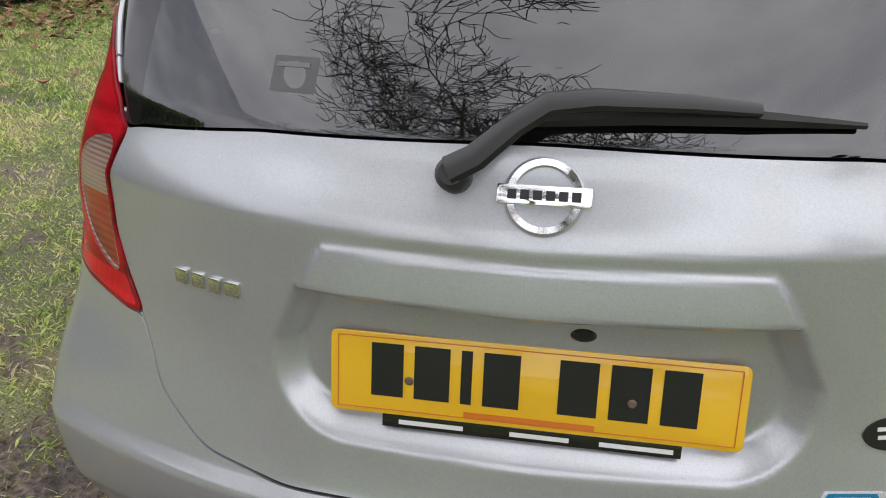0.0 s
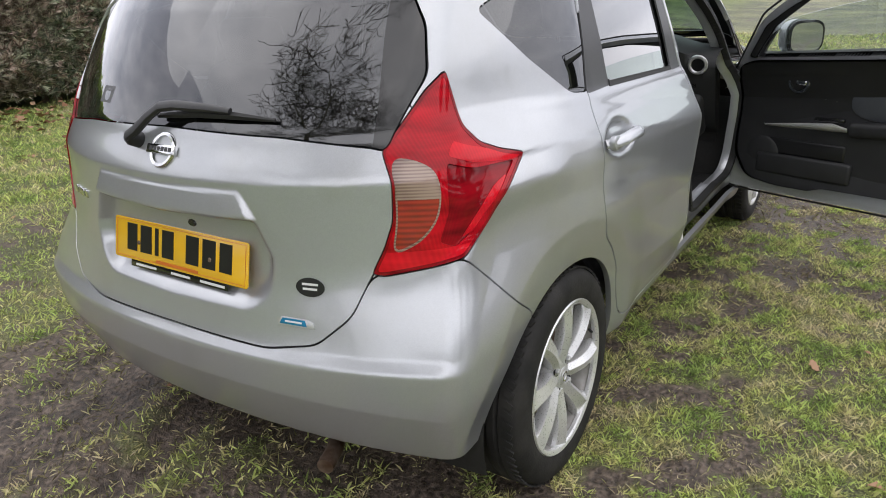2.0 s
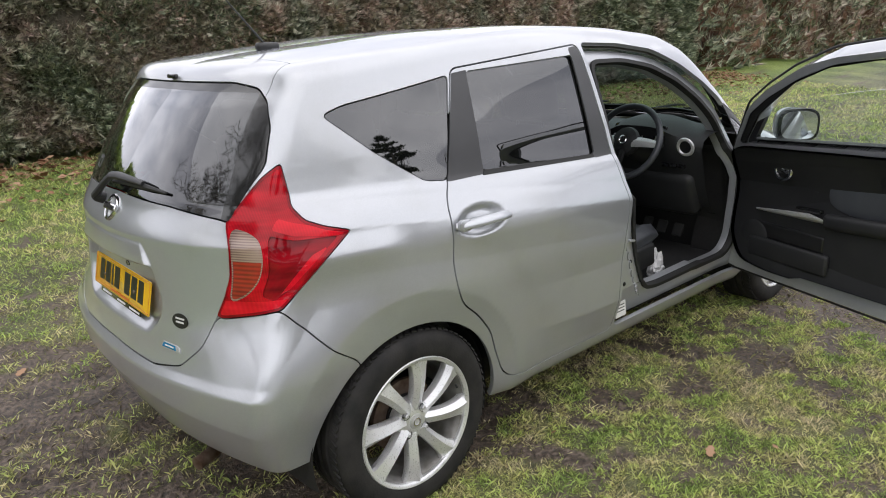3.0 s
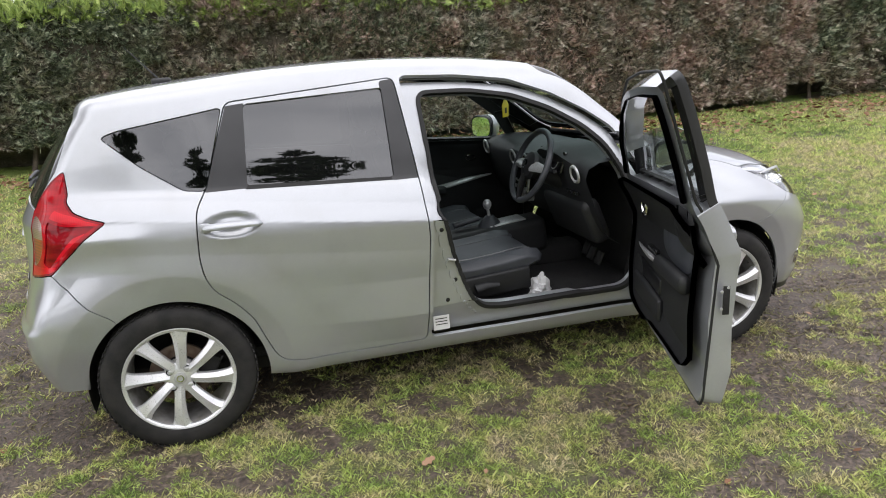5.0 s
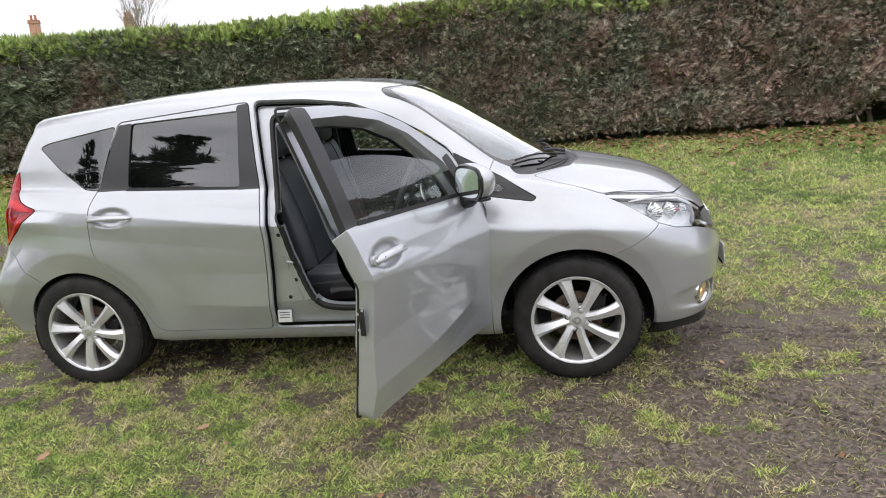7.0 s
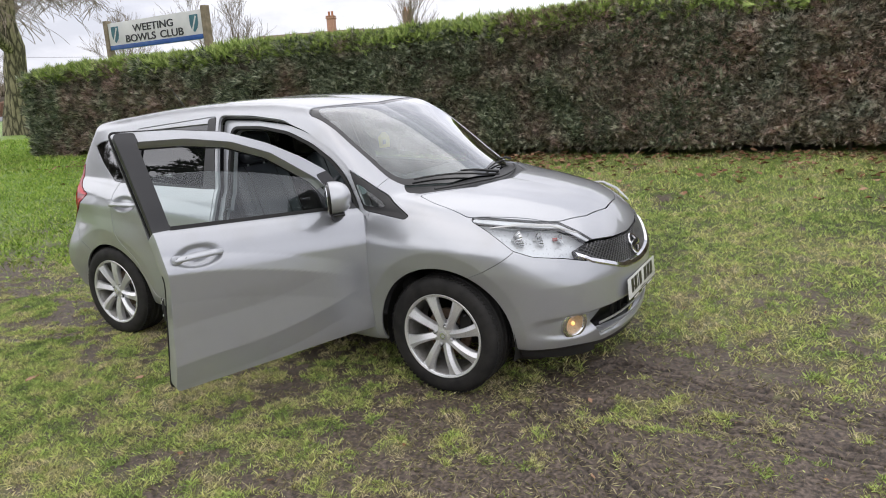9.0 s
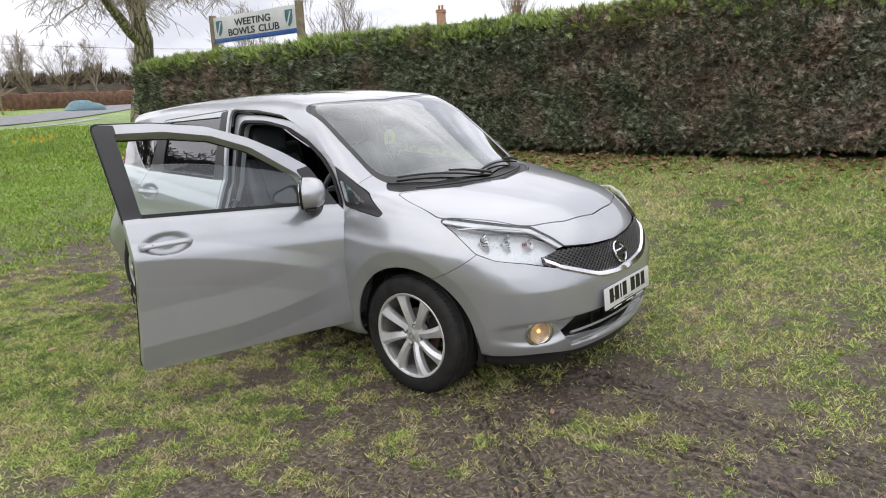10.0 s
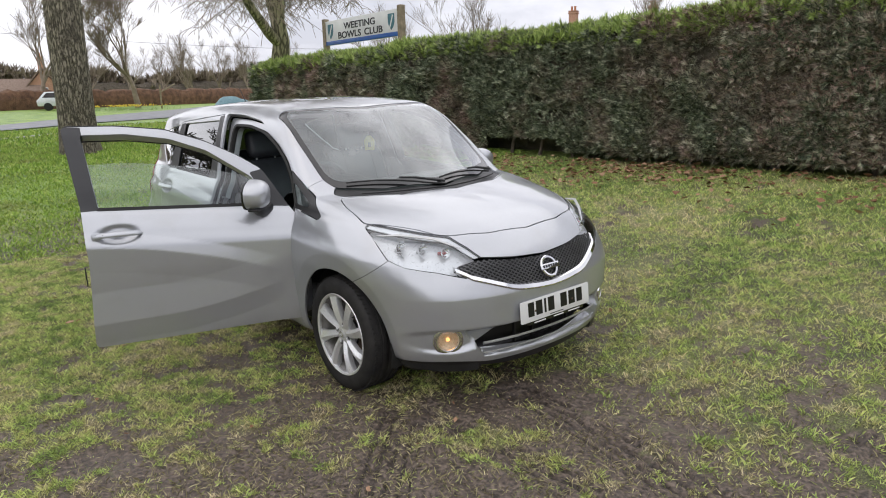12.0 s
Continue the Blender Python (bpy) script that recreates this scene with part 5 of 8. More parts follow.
for x0, y0, x1, y1, xb, yb in ((2.575, -0.02, 2.335, -0.50, 2.52, 0.30), (2.42, 0.47, 2.50, 0.02, 2.36, 0.54)):
    w = part("front_wiper", tube([on_screen(x0, y0, 0.03), on_screen((x0 * 2 + x1) / 3, (y0 * 2 + y1) / 3, 0.04), on_screen((x0 + x1) / 2, (y0 + y1) / 2, 0.035)], [0.009, 0.0065, 0.005], 8), BLACK_TRIM, car, "black windscreen wiper")
    part("wiper_blade", tube([on_screen(x1 + (x0 - x1) * t, y1 + (y0 - y1) * t, 0.014) for t in np.linspace(-0.05, 1.02, 10)], 0.005, 6), RUBBER, w)
part("cowl_grille", tube([on_screen(2.60 - 0.36 * (y / 0.55) ** 2 * 0.55, y, 0.004) for y in np.linspace(-0.5, 0.5, 21)], 0.005, 6), BLACK_TRIM, car)

# wheel wells and floor of the car
for ax, az, ar in ARCHES:
    for side in (-1, 1):
        prof = [(ar + 0.006, side * 0.745), (ar + 0.012, side * 0.72), (ar + 0.02, side * 0.50), (0.02, side * 0.48)]
        well = lathe(prof, 48, "Y")
        bmesh.ops.bisect_plane(well, geom=list(well.verts) + list(well.edges) + list(well.faces), plane_co=(0, 0, -0.10), plane_no=(0, 0, 1), clear_inner=True)
        bmesh.ops.transform(well, matrix=pose(ax, 0, az), verts=well.verts)
        part("wheel_well", well, DARK_METAL, car)
part("underbody", block(3.2, 1.28, 0.10, 0.03, pose(1.35, 0, 0.27)), DARK_METAL, car, "dark underbody")
part("silencer", tube([(-0.42, 0.30, 0.27), (-0.38, -0.35, 0.27)], 0.075, 14), DARK_METAL, car)
part("exhaust_pipe", tube([(-0.40, -0.32, 0.26), (-0.52, -0.40, 0.255), (-0.58, -0.42, 0.25)], 0.022, 12), RUST, car)
part("rear_axle", tube([(0.0, -0.62, 0.28), (0.0, 0.62, 0.28)], 0.045, 12), DARK_METAL, car)

# wheels
tw, tr_ = 0.098, 0.312
tread = []
for k in range(25):
    w = -0.078 + 0.156 * k / 24
    groove = k in (6, 11, 12, 13, 18)
    tread.append((tr_ - (0.008 if groove else 0.0) - 0.006 * (abs(w) / 0.078) ** 4, w))
tyre_prof = [(0.215, -0.090), (0.226, -0.099), (0.242, -0.1025), (0.268, -0.103), (0.288, -0.098), (0.300, -0.089)] + tread + [(0.300, 0.089), (0.27, 0.103), (0.240, 0.1025), (0.215, 0.090)]


def build_wheel():
    barrel = lathe([(0.212, -0.092), (0.218, -0.095), (0.221, -0.090), (0.214, -0.082), (0.206, -0.06), (0.198, -0.02), (0.196, 0.09)], 64, "Y")
    w = part("wheel", barrel, ALLOY_DIRTY, car, "eight-spoke silver alloy wheel")
    tyre = part("tyre", lathe(tyre_prof, 96, "Y"), TYRE, w, "black road tyre with worn tread")
    blocks = []
    for k in range(72):
        a = 2 * math.pi * k / 72
        for wy in (-0.070, 0.070):
            blocks.append(block(0.016, 0.030, 0.005, 0.0, pose(0.3095 * math.cos(a), wy, 0.3095 * math.sin(a), 0, 90 - math.degrees(a), 0) @ pose(0, 0, 0, 0, 0, 22 * (1 if wy > 0 else -1))))
    part("tread_pattern", join(*blocks), TYRE, tyre, flat=True)["kind"] = "stuff"
    lipb = lathe([(0.208, -0.094), (0.213, -0.099), (0.221, -0.101), (0.225, -0.095), (0.220, -0.088), (0.208, -0.084)], 72, "Y", True)
    part("rim_lip", lipb, ALLOY, w, "bright rim lip")
    for k in range(8):
        a = math.pi / 2 + 2 * math.pi * k / 8
        verts, faces, n = [], [], 9
        for i in range(n):
            t = i / (n - 1)
            r = 0.040 + 0.172 * t
            half = 0.0165 + 0.0165 * t ** 1.3 + 0.006 * (1 - t) ** 3 + 0.010 * max(t - 0.85, 0) / 0.15
            front = -0.078 - 0.012 * math.sin(math.pi * t * 0.9) - 0.010 * t
            for u, dy in ((-1, 0.018), (-0.90, 0.006), (0.30, -0.007), (0.92, 0.008), (1, 0.018), (0.8, 0.038), (-0.8, 0.038)):
                off = half * u + 0.012 * t * t - 0.004
                verts.append((r * math.cos(a) - off * math.sin(a), front + dy, r * math.sin(a) + off * math.cos(a)))
        for i in range(n - 1):
            for j in range(7):
                p0, p1 = i * 7 + j, i * 7 + (j + 1) % 7
                faces.append((p0, p1, p1 + 7, p0 + 7))
        faces += [tuple(range(7))[::-1], tuple((n - 1) * 7 + j for j in range(7))]
        sp = bm_from(verts, faces)
        bmesh.ops.recalc_face_normals(sp, faces=sp.faces)
        part("spoke", sp, ALLOY, w, sharp=30)
    hub = lathe([(0.0, -0.082), (0.030, -0.082), (0.048, -0.078), (0.066, -0.070), (0.070, -0.05), (0.070, -0.02)], 40, "Y")
    part("hub", hub, ALLOY, w)
    cap = lathe([(0.0, -0.088), (0.016, -0.087), (0.025, -0.084), (0.027, -0.080)], 32, "Y")
    cp = part("centre_cap", cap, SATIN, w, "round centre cap with a ring mark")
    mark = lathe([(0.011, -0.0895), (0.015, -0.0895), (0.015, -0.086), (0.011, -0.086)], 24, "Y", True)
    part("cap_ring", mark, CHROME, cp)
    for k in range(4):
        a = math.pi / 4 + math.pi / 2 * k + 0.2
        pit = lathe([(0.0, 0.002), (0.013, 0.002), (0.015, -0.004)], 18, "Y")
        bmesh.ops.transform(pit, matrix=pose(0.050 * math.cos(a), -0.0785, 0.050 * math.sin(a)), verts=pit.verts)
        part("nut_well", pit, INK, w)
        nut = lathe([(0.0, -0.012), (0.006, -0.012), (0.009, -0.009), (0.0095, 0.006)], 6, "Y")
        bmesh.ops.transform(nut, matrix=pose(0.050 * math.cos(a), -0.0775, 0.050 * math.sin(a)), verts=nut.verts)
        part("wheel_nut", nut, SATIN, w)
    disc = lathe([(0.06, -0.020), (0.125, -0.020), (0.125, -0.004), (0.06, -0.004)], 48, "Y", True)
    part("brake_disc", disc, RUST, w, "rusty brake disc")
    drum = lathe([(0.0, -0.03), (0.075, -0.03), (0.08, 0.04)], 32, "Y")
    part("brake_hub", drum, DARK_METAL, w)
    calliper = block(0.07, 0.05, 0.10, 0.012, pose(0.115, -0.012, 0.03, 0, 20, 0))
    part("calliper", calliper, DARK_METAL, w)
    part("valve", tube([(0.165, -0.085, 0.09), (0.158, -0.098, 0.086)], 0.004, 8), RUBBER, w)
    return w


wheel = build_wheel()
wheel.matrix_basis = pose(0.0, -0.712, 0.312, 0, 8, 0)
copy_thing(wheel, pose(2.602, -0.712, 0.312, 0, -14, 0))
copy_thing(wheel, pose(0.0, 0.712, 0.312, 0, 30, 180))
copy_thing(wheel, pose(2.602, 0.712, 0.312, 0, 11, 180))


# ---- inside the car ----
part("cabin_floor", block(2.3, 1.32, 0.05, 0.01, pose(1.10, 0, 0.315)), CARPET, car, "black carpeted floor")
part("boot_floor", block(0.95, 1.0, 0.06, 0.02, pose(-0.06, 0, 0.60)), CARPET, car)
part("bulkhead", block(0.06, 1.30, 0.62, 0.02, pose(2.28, 0, 0.60, 0, -12, 0)), CARPET, car)
part("tunnel", block(1.4, 0.18, 0.14, 0.05, pose(1.5, 0, 0.38), 3), CARPET, car)


def seat_bm(profile, width, depth, seg=11, belly=0.02):
    """A padded slab: a side profile with raised bolsters across its width."""
    verts, faces, n = [], [], len(profile)
    for j in range(seg):
        t = -1 + 2 * j / (seg - 1)
        lift = 0.035 * max(abs(t) - 0.55, 0) / 0.45 - 0.05 * max(abs(t) - 0.9, 0) / 0.1
        for (x, z, nx, nz) in profile:
            verts.append((x + nx * lift, t * width / 2, z + nz * lift))
        for (x, z, nx, nz) in profile:
            k = depth * (1 - 0.25 * max(abs(t) - 0.8, 0) / 0.2)
            verts.append((x - nx * k, t * width / 2 * 0.97, z - nz * k))
    row = 2 * n
    for j in range(seg - 1):
        for i in range(n - 1):
            a = j * row + i
            faces.append((a, a + 1, a + 1 + row, a + row))
            b = j * row + n + i
            faces.append((b, b + row, b + row + 1, b + 1))
        faces.append((j * row, j * row + row, j * row + row + n, j * row + n))
        faces.append((j * row + n - 1, j * row + 2 * n - 1, j * row + row + 2 * n - 1, j * row + row + n - 1))
    for j in (0, seg - 1):
        for i in range(n - 1):
            a = j * row + i
            faces.append((a, a + n, a + n + 1, a + 1))
    bm = bm_from(verts, faces)
    bmesh.ops.recalc_face_normals(bm, faces=bm.faces)
    bmesh.ops.bevel(bm, geom=[e for e in bm.edges if e.is_manifold and e.calc_face_angle() > 0.9], offset=0.02, segments=3, profile=0.5, affect="EDGES", clamp_overlap=True)
    return bm


def front_seat(y):
    cushion_prof = [(1.20, 0.555, 0, 1), (1.35, 0.552, 0, 1), (1.50, 0.565, 0, 1), (1.62, 0.582, 0.1, 0.99), (1.68, 0.575, 0.5, 0.86), (1.705, 0.545, 0.9, 0.4)]
    c = part("front_seat", seat_bm(cushion_prof, 0.50, 0.12), LEATHER, car, "black leather front seat")
    c.location = (0, y, 0)
    back_prof = [(1.235, 0.56, 0.97, 0.2), (1.215, 0.68, 0.97, 0.2), (1.175, 0.82, 0.96, 0.25), (1.13, 0.96, 0.95, 0.3), (1.085, 1.08, 0.95, 0.3), (1.05, 1.135, 0.7, 0.7)]
    part("seat_back", seat_bm(back_prof, 0.49, 0.10), LEATHER, c, "black leather backrest")
    head = block(0.10, 0.27, 0.19, 0.045, pose(1.035, 0, 1.235, 0, -12, 0), 4)
    part("headrest", head, LEATHER, c)
    for dy in (-0.07, 0.07):
        part("headrest_post", tube([(1.04, dy, 1.10), (1.035, dy, 1.18)], 0.007, 8), SATIN, c)
    for t in (-0.125, 0.125):
        part("seam", tube([(x + 0.003, t, z + 0.002) for x, z, _, _ in cushion_prof[:5]], 0.003, 6), GRILLE_GREY, c)
        part("seam", tube([(x + 0.004, t, z) for x, z, _, _ in back_prof], 0.003, 6), TRIM_DARK, c)
    part("seat_base", block(0.46, 0.46, 0.16, 0.03, pose(1.42, 0, 0.40), 3), TRIM_DARK, c)
    part("side_cover", block(0.42, 0.03, 0.11, 0.012, pose(1.42, -0.255 if y < 0 else 0.255, 0.455, 0, -4, 0), 3), TRIM_DARK, c, "black plastic seat side cover")
    part("seat_lever", tube([(1.46, -0.285 if y < 0 else 0.285, 0.46), (1.40, -0.285 if y < 0 else 0.285, 0.465), (1.34, -0.285 if y < 0 else 0.285, 0.455)], [0.012, 0.018, 0.024], 10, True, 0.5), TRIM_DARK, c)
    return c


front_seat(-0.37)
front_seat(0.37)
bench = part("rear_seat", block(0.50, 1.24, 0.18, 0.06, pose(0.48, 0, 0.53, 0, -4, 0), 4), LEATHER, car, "black rear bench seat")
part("bench_back", block(0.16, 1.22, 0.60, 0.05, pose(0.19, 0, 0.84, 0, -14, 0), 4), LEATHER, bench)
for y in (-0.38, 0.38):
    part("headrest", block(0.09, 0.26, 0.16, 0.04, pose(0.10, y, 1.20, 0, -14, 0), 4), LEATHER, bench)

# dashboard
dash_prof = [(2.34, 0.985), (2.20, 1.015), (2.05, 1.022), (1.94, 1.012), (1.885, 0.985), (1.87, 0.94), (1.90, 0.86), (1.93, 0.76), (1.98, 0.66), (2.06, 0.60)]
verts, faces = [], []
cols = np.linspace(-0.70, 0.70, 41)
for y in cols:
    for i, (x, z) in enumerate(dash_prof):
        hood = 0.05 * math.exp(-((y + 0.37) / 0.17) ** 4) if i in (2, 3, 4) else 0.0
        cheek = 0.035 * ramp(0.52, 0.70, np.abs(y))
        pod = -0.045 * math.exp(-((y + 0.37) / 0.18) ** 4) if i in (3, 4) else 0.0
        centre = -0.035 * math.exp(-(y / 0.16) ** 4) if 4 <= i <= 8 else 0.0
        verts.append((x + pod + centre + float(cheek) * 0.6, y, z + hood - 0.35 * float(cheek)))
k = len(dash_prof)
for j in range(len(cols) - 1):
    for i in range(k - 1):
        a = j * k + i
        faces.append((a, a + 1, a + 1 + k, a + k))
dash = part("dashboard", bm_from(verts, faces), TRIM_DARK, car, "black moulded dashboard", 50)
part("instrument_panel", block(0.02, 0.30, 0.11, 0.02, pose(1.868, -0.37, 0.985, 0, 18, 0)), GLOSS_BLACK, dash, "dark instrument dials")
for dy, r in ((-0.065, 0.042), (0.055, 0.042)):
    dial = lathe([(r * 0.86, 0.0), (r * 0.9, 0.004), (r, 0.003), (r, 0.0)], 28, "X", True)
    bmesh.ops.transform(dial, matrix=pose(1.856, -0.37 + dy, 0.988, 0, 18, 0), verts=dial.verts)
    part("dial_ring", dial, SATIN, dash)
for y in (-0.625, 0.625, -0.09, 0.09):
    vent = lathe([(0.030, 0.004), (0.036, 0.010), (0.044, 0.008), (0.047, 0.0)], 28, "X")
    bmesh.ops.transform(vent, matrix=pose(1.875 if abs(y) > 0.3 else 1.845, y, 0.945, 0, 12, 180), verts=vent.verts)
    part("air_vent", vent, SATIN, dash, "round vent with a silver ring")
    core = lathe([(0.0, 0.0), (0.034, 0.002)], 20, "X")
    bmesh.ops.transform(core, matrix=pose(1.877 if abs(y) > 0.3 else 1.847, y, 0.945, 0, 12, 180), verts=core.verts)
    part("vent_core", core, INK, dash)
part("screen", block(0.012, 0.18, 0.10, 0.006, pose(1.852, 0.0, 0.845, 0, 8, 0)), GLOSS_BLACK, dash, "dark centre screen")
part("screen_frame", block(0.010, 0.21, 0.14, 0.01, pose(1.858, 0.0, 0.842, 0, 8, 0)), SATIN, dash)
for j in range(3):
    part("climate_knob", tube([(1.895, -0.06 + 0.06 * j, 0.73), (1.870, -0.06 + 0.06 * j, 0.732)], 0.020, 16), SATIN, dash)
for j in range(3):
    part("switch", block(0.012, 0.035, 0.018, 0.003, pose(1.895, -0.60 + 0.045 * j, 0.845, 0, -10, 0)), GLOSS_BLACK, dash)
part("knee_panel", block(0.10, 0.50, 0.24, 0.04, pose(1.985, -0.40, 0.70, 0, -22, 0), 3), TRIM_DARK, dash)
console = part("centre_console", block(0.62, 0.20, 0.20, 0.04, pose(1.66, 0, 0.49, 0, -6, 0), 3), TRIM_DARK, car, "black centre console")
part("console_tray", block(0.22, 0.13, 0.02, 0.008, pose(1.74, 0, 0.597, 0, -6, 0)), SATIN, console)
part("gear_stick", tube([(1.66, 0.0, 0.58), (1.645, 0.0, 0.68)], [0.012, 0.008], 10), SATIN, console)
knob = lathe([(0.0, 0.035), (0.014, 0.033), (0.024, 0.018), (0.024, 0.0), (0.015, -0.018), (0.0, -0.02)], 20, "Z")
bmesh.ops.transform(knob, matrix=pose(1.642, 0, 0.70), verts=knob.verts)
part("gear_knob", knob, SATIN, console, "silver topped gear knob")
part("gaiter", lathe([(0.07, 0.0), (0.05, 0.03), (0.02, 0.06)], 20, "Z"), LEATHER, console).location = (1.655, 0, 0.585)
part("handbrake", tube([(1.45, 0.03, 0.60), (1.60, 0.03, 0.625)], [0.018, 0.014], 10), LEATHER, console)

# steering wheel
sw = pose(1.755, -0.37, 0.965, 0, -66, 0)
rimw = []
for kk in range(49):
    a = 2 * math.pi * kk / 48
    rimw.append(sw @ Vector((0.182 * math.cos(a), 0.182 * math.sin(a), 0)))
wheel_s = part("steering_wheel", tube(rimw, 0.0155, 12, False), LEATHER, car, "black leather steering wheel with silver spokes")
hub = lathe([(0.0, 0.035), (0.04, 0.032), (0.068, 0.018), (0.075, 0.0), (0.06, -0.03), (0.0, -0.04)], 32, "Z")
bmesh.ops.transform(hub, matrix=sw, verts=hub.verts)
part("wheel_hub", hub, TRIM_DARK, wheel_s)
for a, wd in ((90, 0.032), (270, 0.032), (180, 0.040)):
    ca, sa = math.cos(radians(a)), math.sin(radians(a))
    sp = tube([sw @ Vector((0.05 * ca, 0.05 * sa, 0.012)), sw @ Vector((0.12 * ca, 0.12 * sa, 0.012)), sw @ Vector((0.178 * ca, 0.178 * sa, 0.0))], [wd, wd * 0.8, wd * 0.6], 8, True, 0.4)
    part("wheel_spoke", sp, SATIN if a != 180 else TRIM_DARK, wheel_s)
cap = lathe([(0.014, 0.036), (0.018, 0.039), (0.023, 0.036)], 24, "Z")
bmesh.ops.transform(cap, matrix=sw, verts=cap.verts)
part("wheel_badge", cap, CHROME, wheel_s)
part("steering_column", tube([sw @ Vector((0, 0, -0.02)), sw @ Vector((0, 0, -0.18))], [0.055, 0.065], 14), TRIM_DARK, car)
for sy in (-1, 1):
    part("stalk", tube([sw @ Vector((0.0, sy * 0.05, -0.07)), sw @ Vector((0.01, sy * 0.17, -0.055))], [0.008, 0.010], 8), TRIM_DARK, car)
for y, x in ((-0.30, 2.10), (-0.40, 2.08), (-0.50, 2.07)):
    part("pedal", block(0.015, 0.055, 0.07, 0.006, pose(x, y, 0.47, 0, 25, 0)), RUBBER, car)

# passenger's door trim, mirror, card and a bag on the floor
lt, _ = carve(front_doors["left"], region([(1.12, 1.03), (2.10, 0.965), (2.14, 0.50), (2.0, 0.36), (1.15, 0.36)], 0.05, SIDE))
ltrim = skin_part("door_trim", lt, TRIM_DARK, left_door, 0.0, -0.075, "black moulded inner door trim", flip=True)
lring = lathe([(0.030, 0.0), (0.034, -0.006), (0.040, -0.006), (0.044, 0.0)], 32, "Y")
bmesh.ops.transform(lring, matrix=pose(1.80, 0.742, 0.885), verts=lring.verts)
part("handle_ring", lring, CHROME, ltrim, "chrome ring round the inner handle")
part("inner_handle", block(0.05, 0.012, 0.02, 0.005, pose(1.795, 0.735, 0.885)), CHROME, ltrim)
part("grab_strip", tube([(1.50, 0.715, 0.69), (1.62, 0.70, 0.705), (1.78, 0.70, 0.735), (1.93, 0.715, 0.75)], [0.010, 0.020, 0.018, 0.006], 10, True, 0.5), SATIN, ltrim, "satin silver switch strip")
part("armrest", block(0.46, 0.06, 0.06, 0.02, pose(1.38, 0.705, 0.675), 3), TRIM_DARK, ltrim)
rv = part("rear_view_mirror", block(0.03, 0.23, 0.065, 0.02, pose(1.80, 0.0, 1.335, 0, 10, 8), 3), TRIM_DARK, car, "black rear view mirror")
part("mirror_stem", tube([(1.82, 0, 1.34), (1.86, 0, 1.405)], 0.012, 8), TRIM_DARK, rv)
cardm = pose(1.775, 0.02, 1.225, 90, 0, 40)
yc = part("air_freshener", prism([(-0.032, -0.045), (0.032, -0.045), (0.036, 0.02), (0.012, 0.05), (-0.012, 0.05), (-0.036, 0.02)], 0.004, cardm, 0.001), YELLOW, car, "yellow card air freshener hanging from the mirror")
part("card_mark", block(0.02, 0.03, 0.001, 0, cardm @ pose(0, -0.01, 0.0055)), INK, yc, flat=True)
part("string", tube([(1.795, 0.005, 1.305), (1.775, 0.02, 1.275)], 0.0015, 5), INK, yc)
for s, side in (("right", -1), ("left", 1)):
    part("seat_belt", block(0.004, 0.045, 0.72, 0.001, pose(1.075, side * 0.66, 0.95, side * 9, -3, 0)), TRIM_DARK, car)
    part("pillar_trim", block(0.09, 0.04, 0.95, 0.015, pose(1.05, side * 0.665, 0.93, side * 11, -2, 0)), TRIM_DARK, car)
    part("belt_buckle", block(0.03, 0.025, 0.09, 0.006, pose(1.25, side * 0.10, 0.62, 0, -15, 0)), TRIM_DARK, car)
    part("buckle_button", block(0.012, 0.020, 0.010, 0.002, pose(1.238, side * 0.10, 0.668, 0, -15, 0)), LAMP_RED, car, "red belt release button")
bag_bm = bmesh.new()
bmesh.ops.create_icosphere(bag_bm, subdivisions=4, radius=1.0)
for v in bag_bm.verts:
    nn = noise.fractal(v.co * 2.2 + Vector((3, 1, 7)), 0.6, 2.2, 4)
    c = v.co * (1 + 0.30 * nn)
    v.co = (1.69 + 0.060 * c.x, -0.585 + 0.045 * c.y, 0.380 + 0.045 * max(c.z, -0.75) + 0.035 * max(c.z - 0.5, 0) * 2)
solid("plastic_bag", bag_bm, BAG_WHITE, "crumpled white plastic bag on the car floor beside the driver's seat", "bag")

# the whole car leans with the slope of the ground
PIVOT = Vector((0.0, -0.79, 0.31))
car.matrix_basis = Matrix.Translation(PIVOT + Vector((0, 0.011, 0))) @ pose(0, 0, 0, 1.5, 0, 0) @ Matrix.Translation(-PIVOT)


# ---- ground ----
RUTS = (((3.30, -0.17), (3.80, -0.24), (4.50, -0.40), (5.40, -0.66)), ((2.90, -0.68), (3.40, -0.69), (4.05, -0.69), (4.90, -0.80)), ((3.10, -0.76), (3.28, -0.93), (3.56, -1.20), (3.95, -1.55)), ((4.60, 0.50), (5.20, 0.20), (5.80, -0.30), (6.20, -0.90)),
        ((-2.20, 0.75), (-1.30, 0.88), (-0.56, 0.99), (0.30, 1.15)), ((-2.20, 0.62), (-1.30, 0.66), (-0.60, 0.70), (0.30, 0.76)), ((-1.90, 0.20), (-1.00, 0.30), (-0.50, 0.40), (0.20, 0.62)))


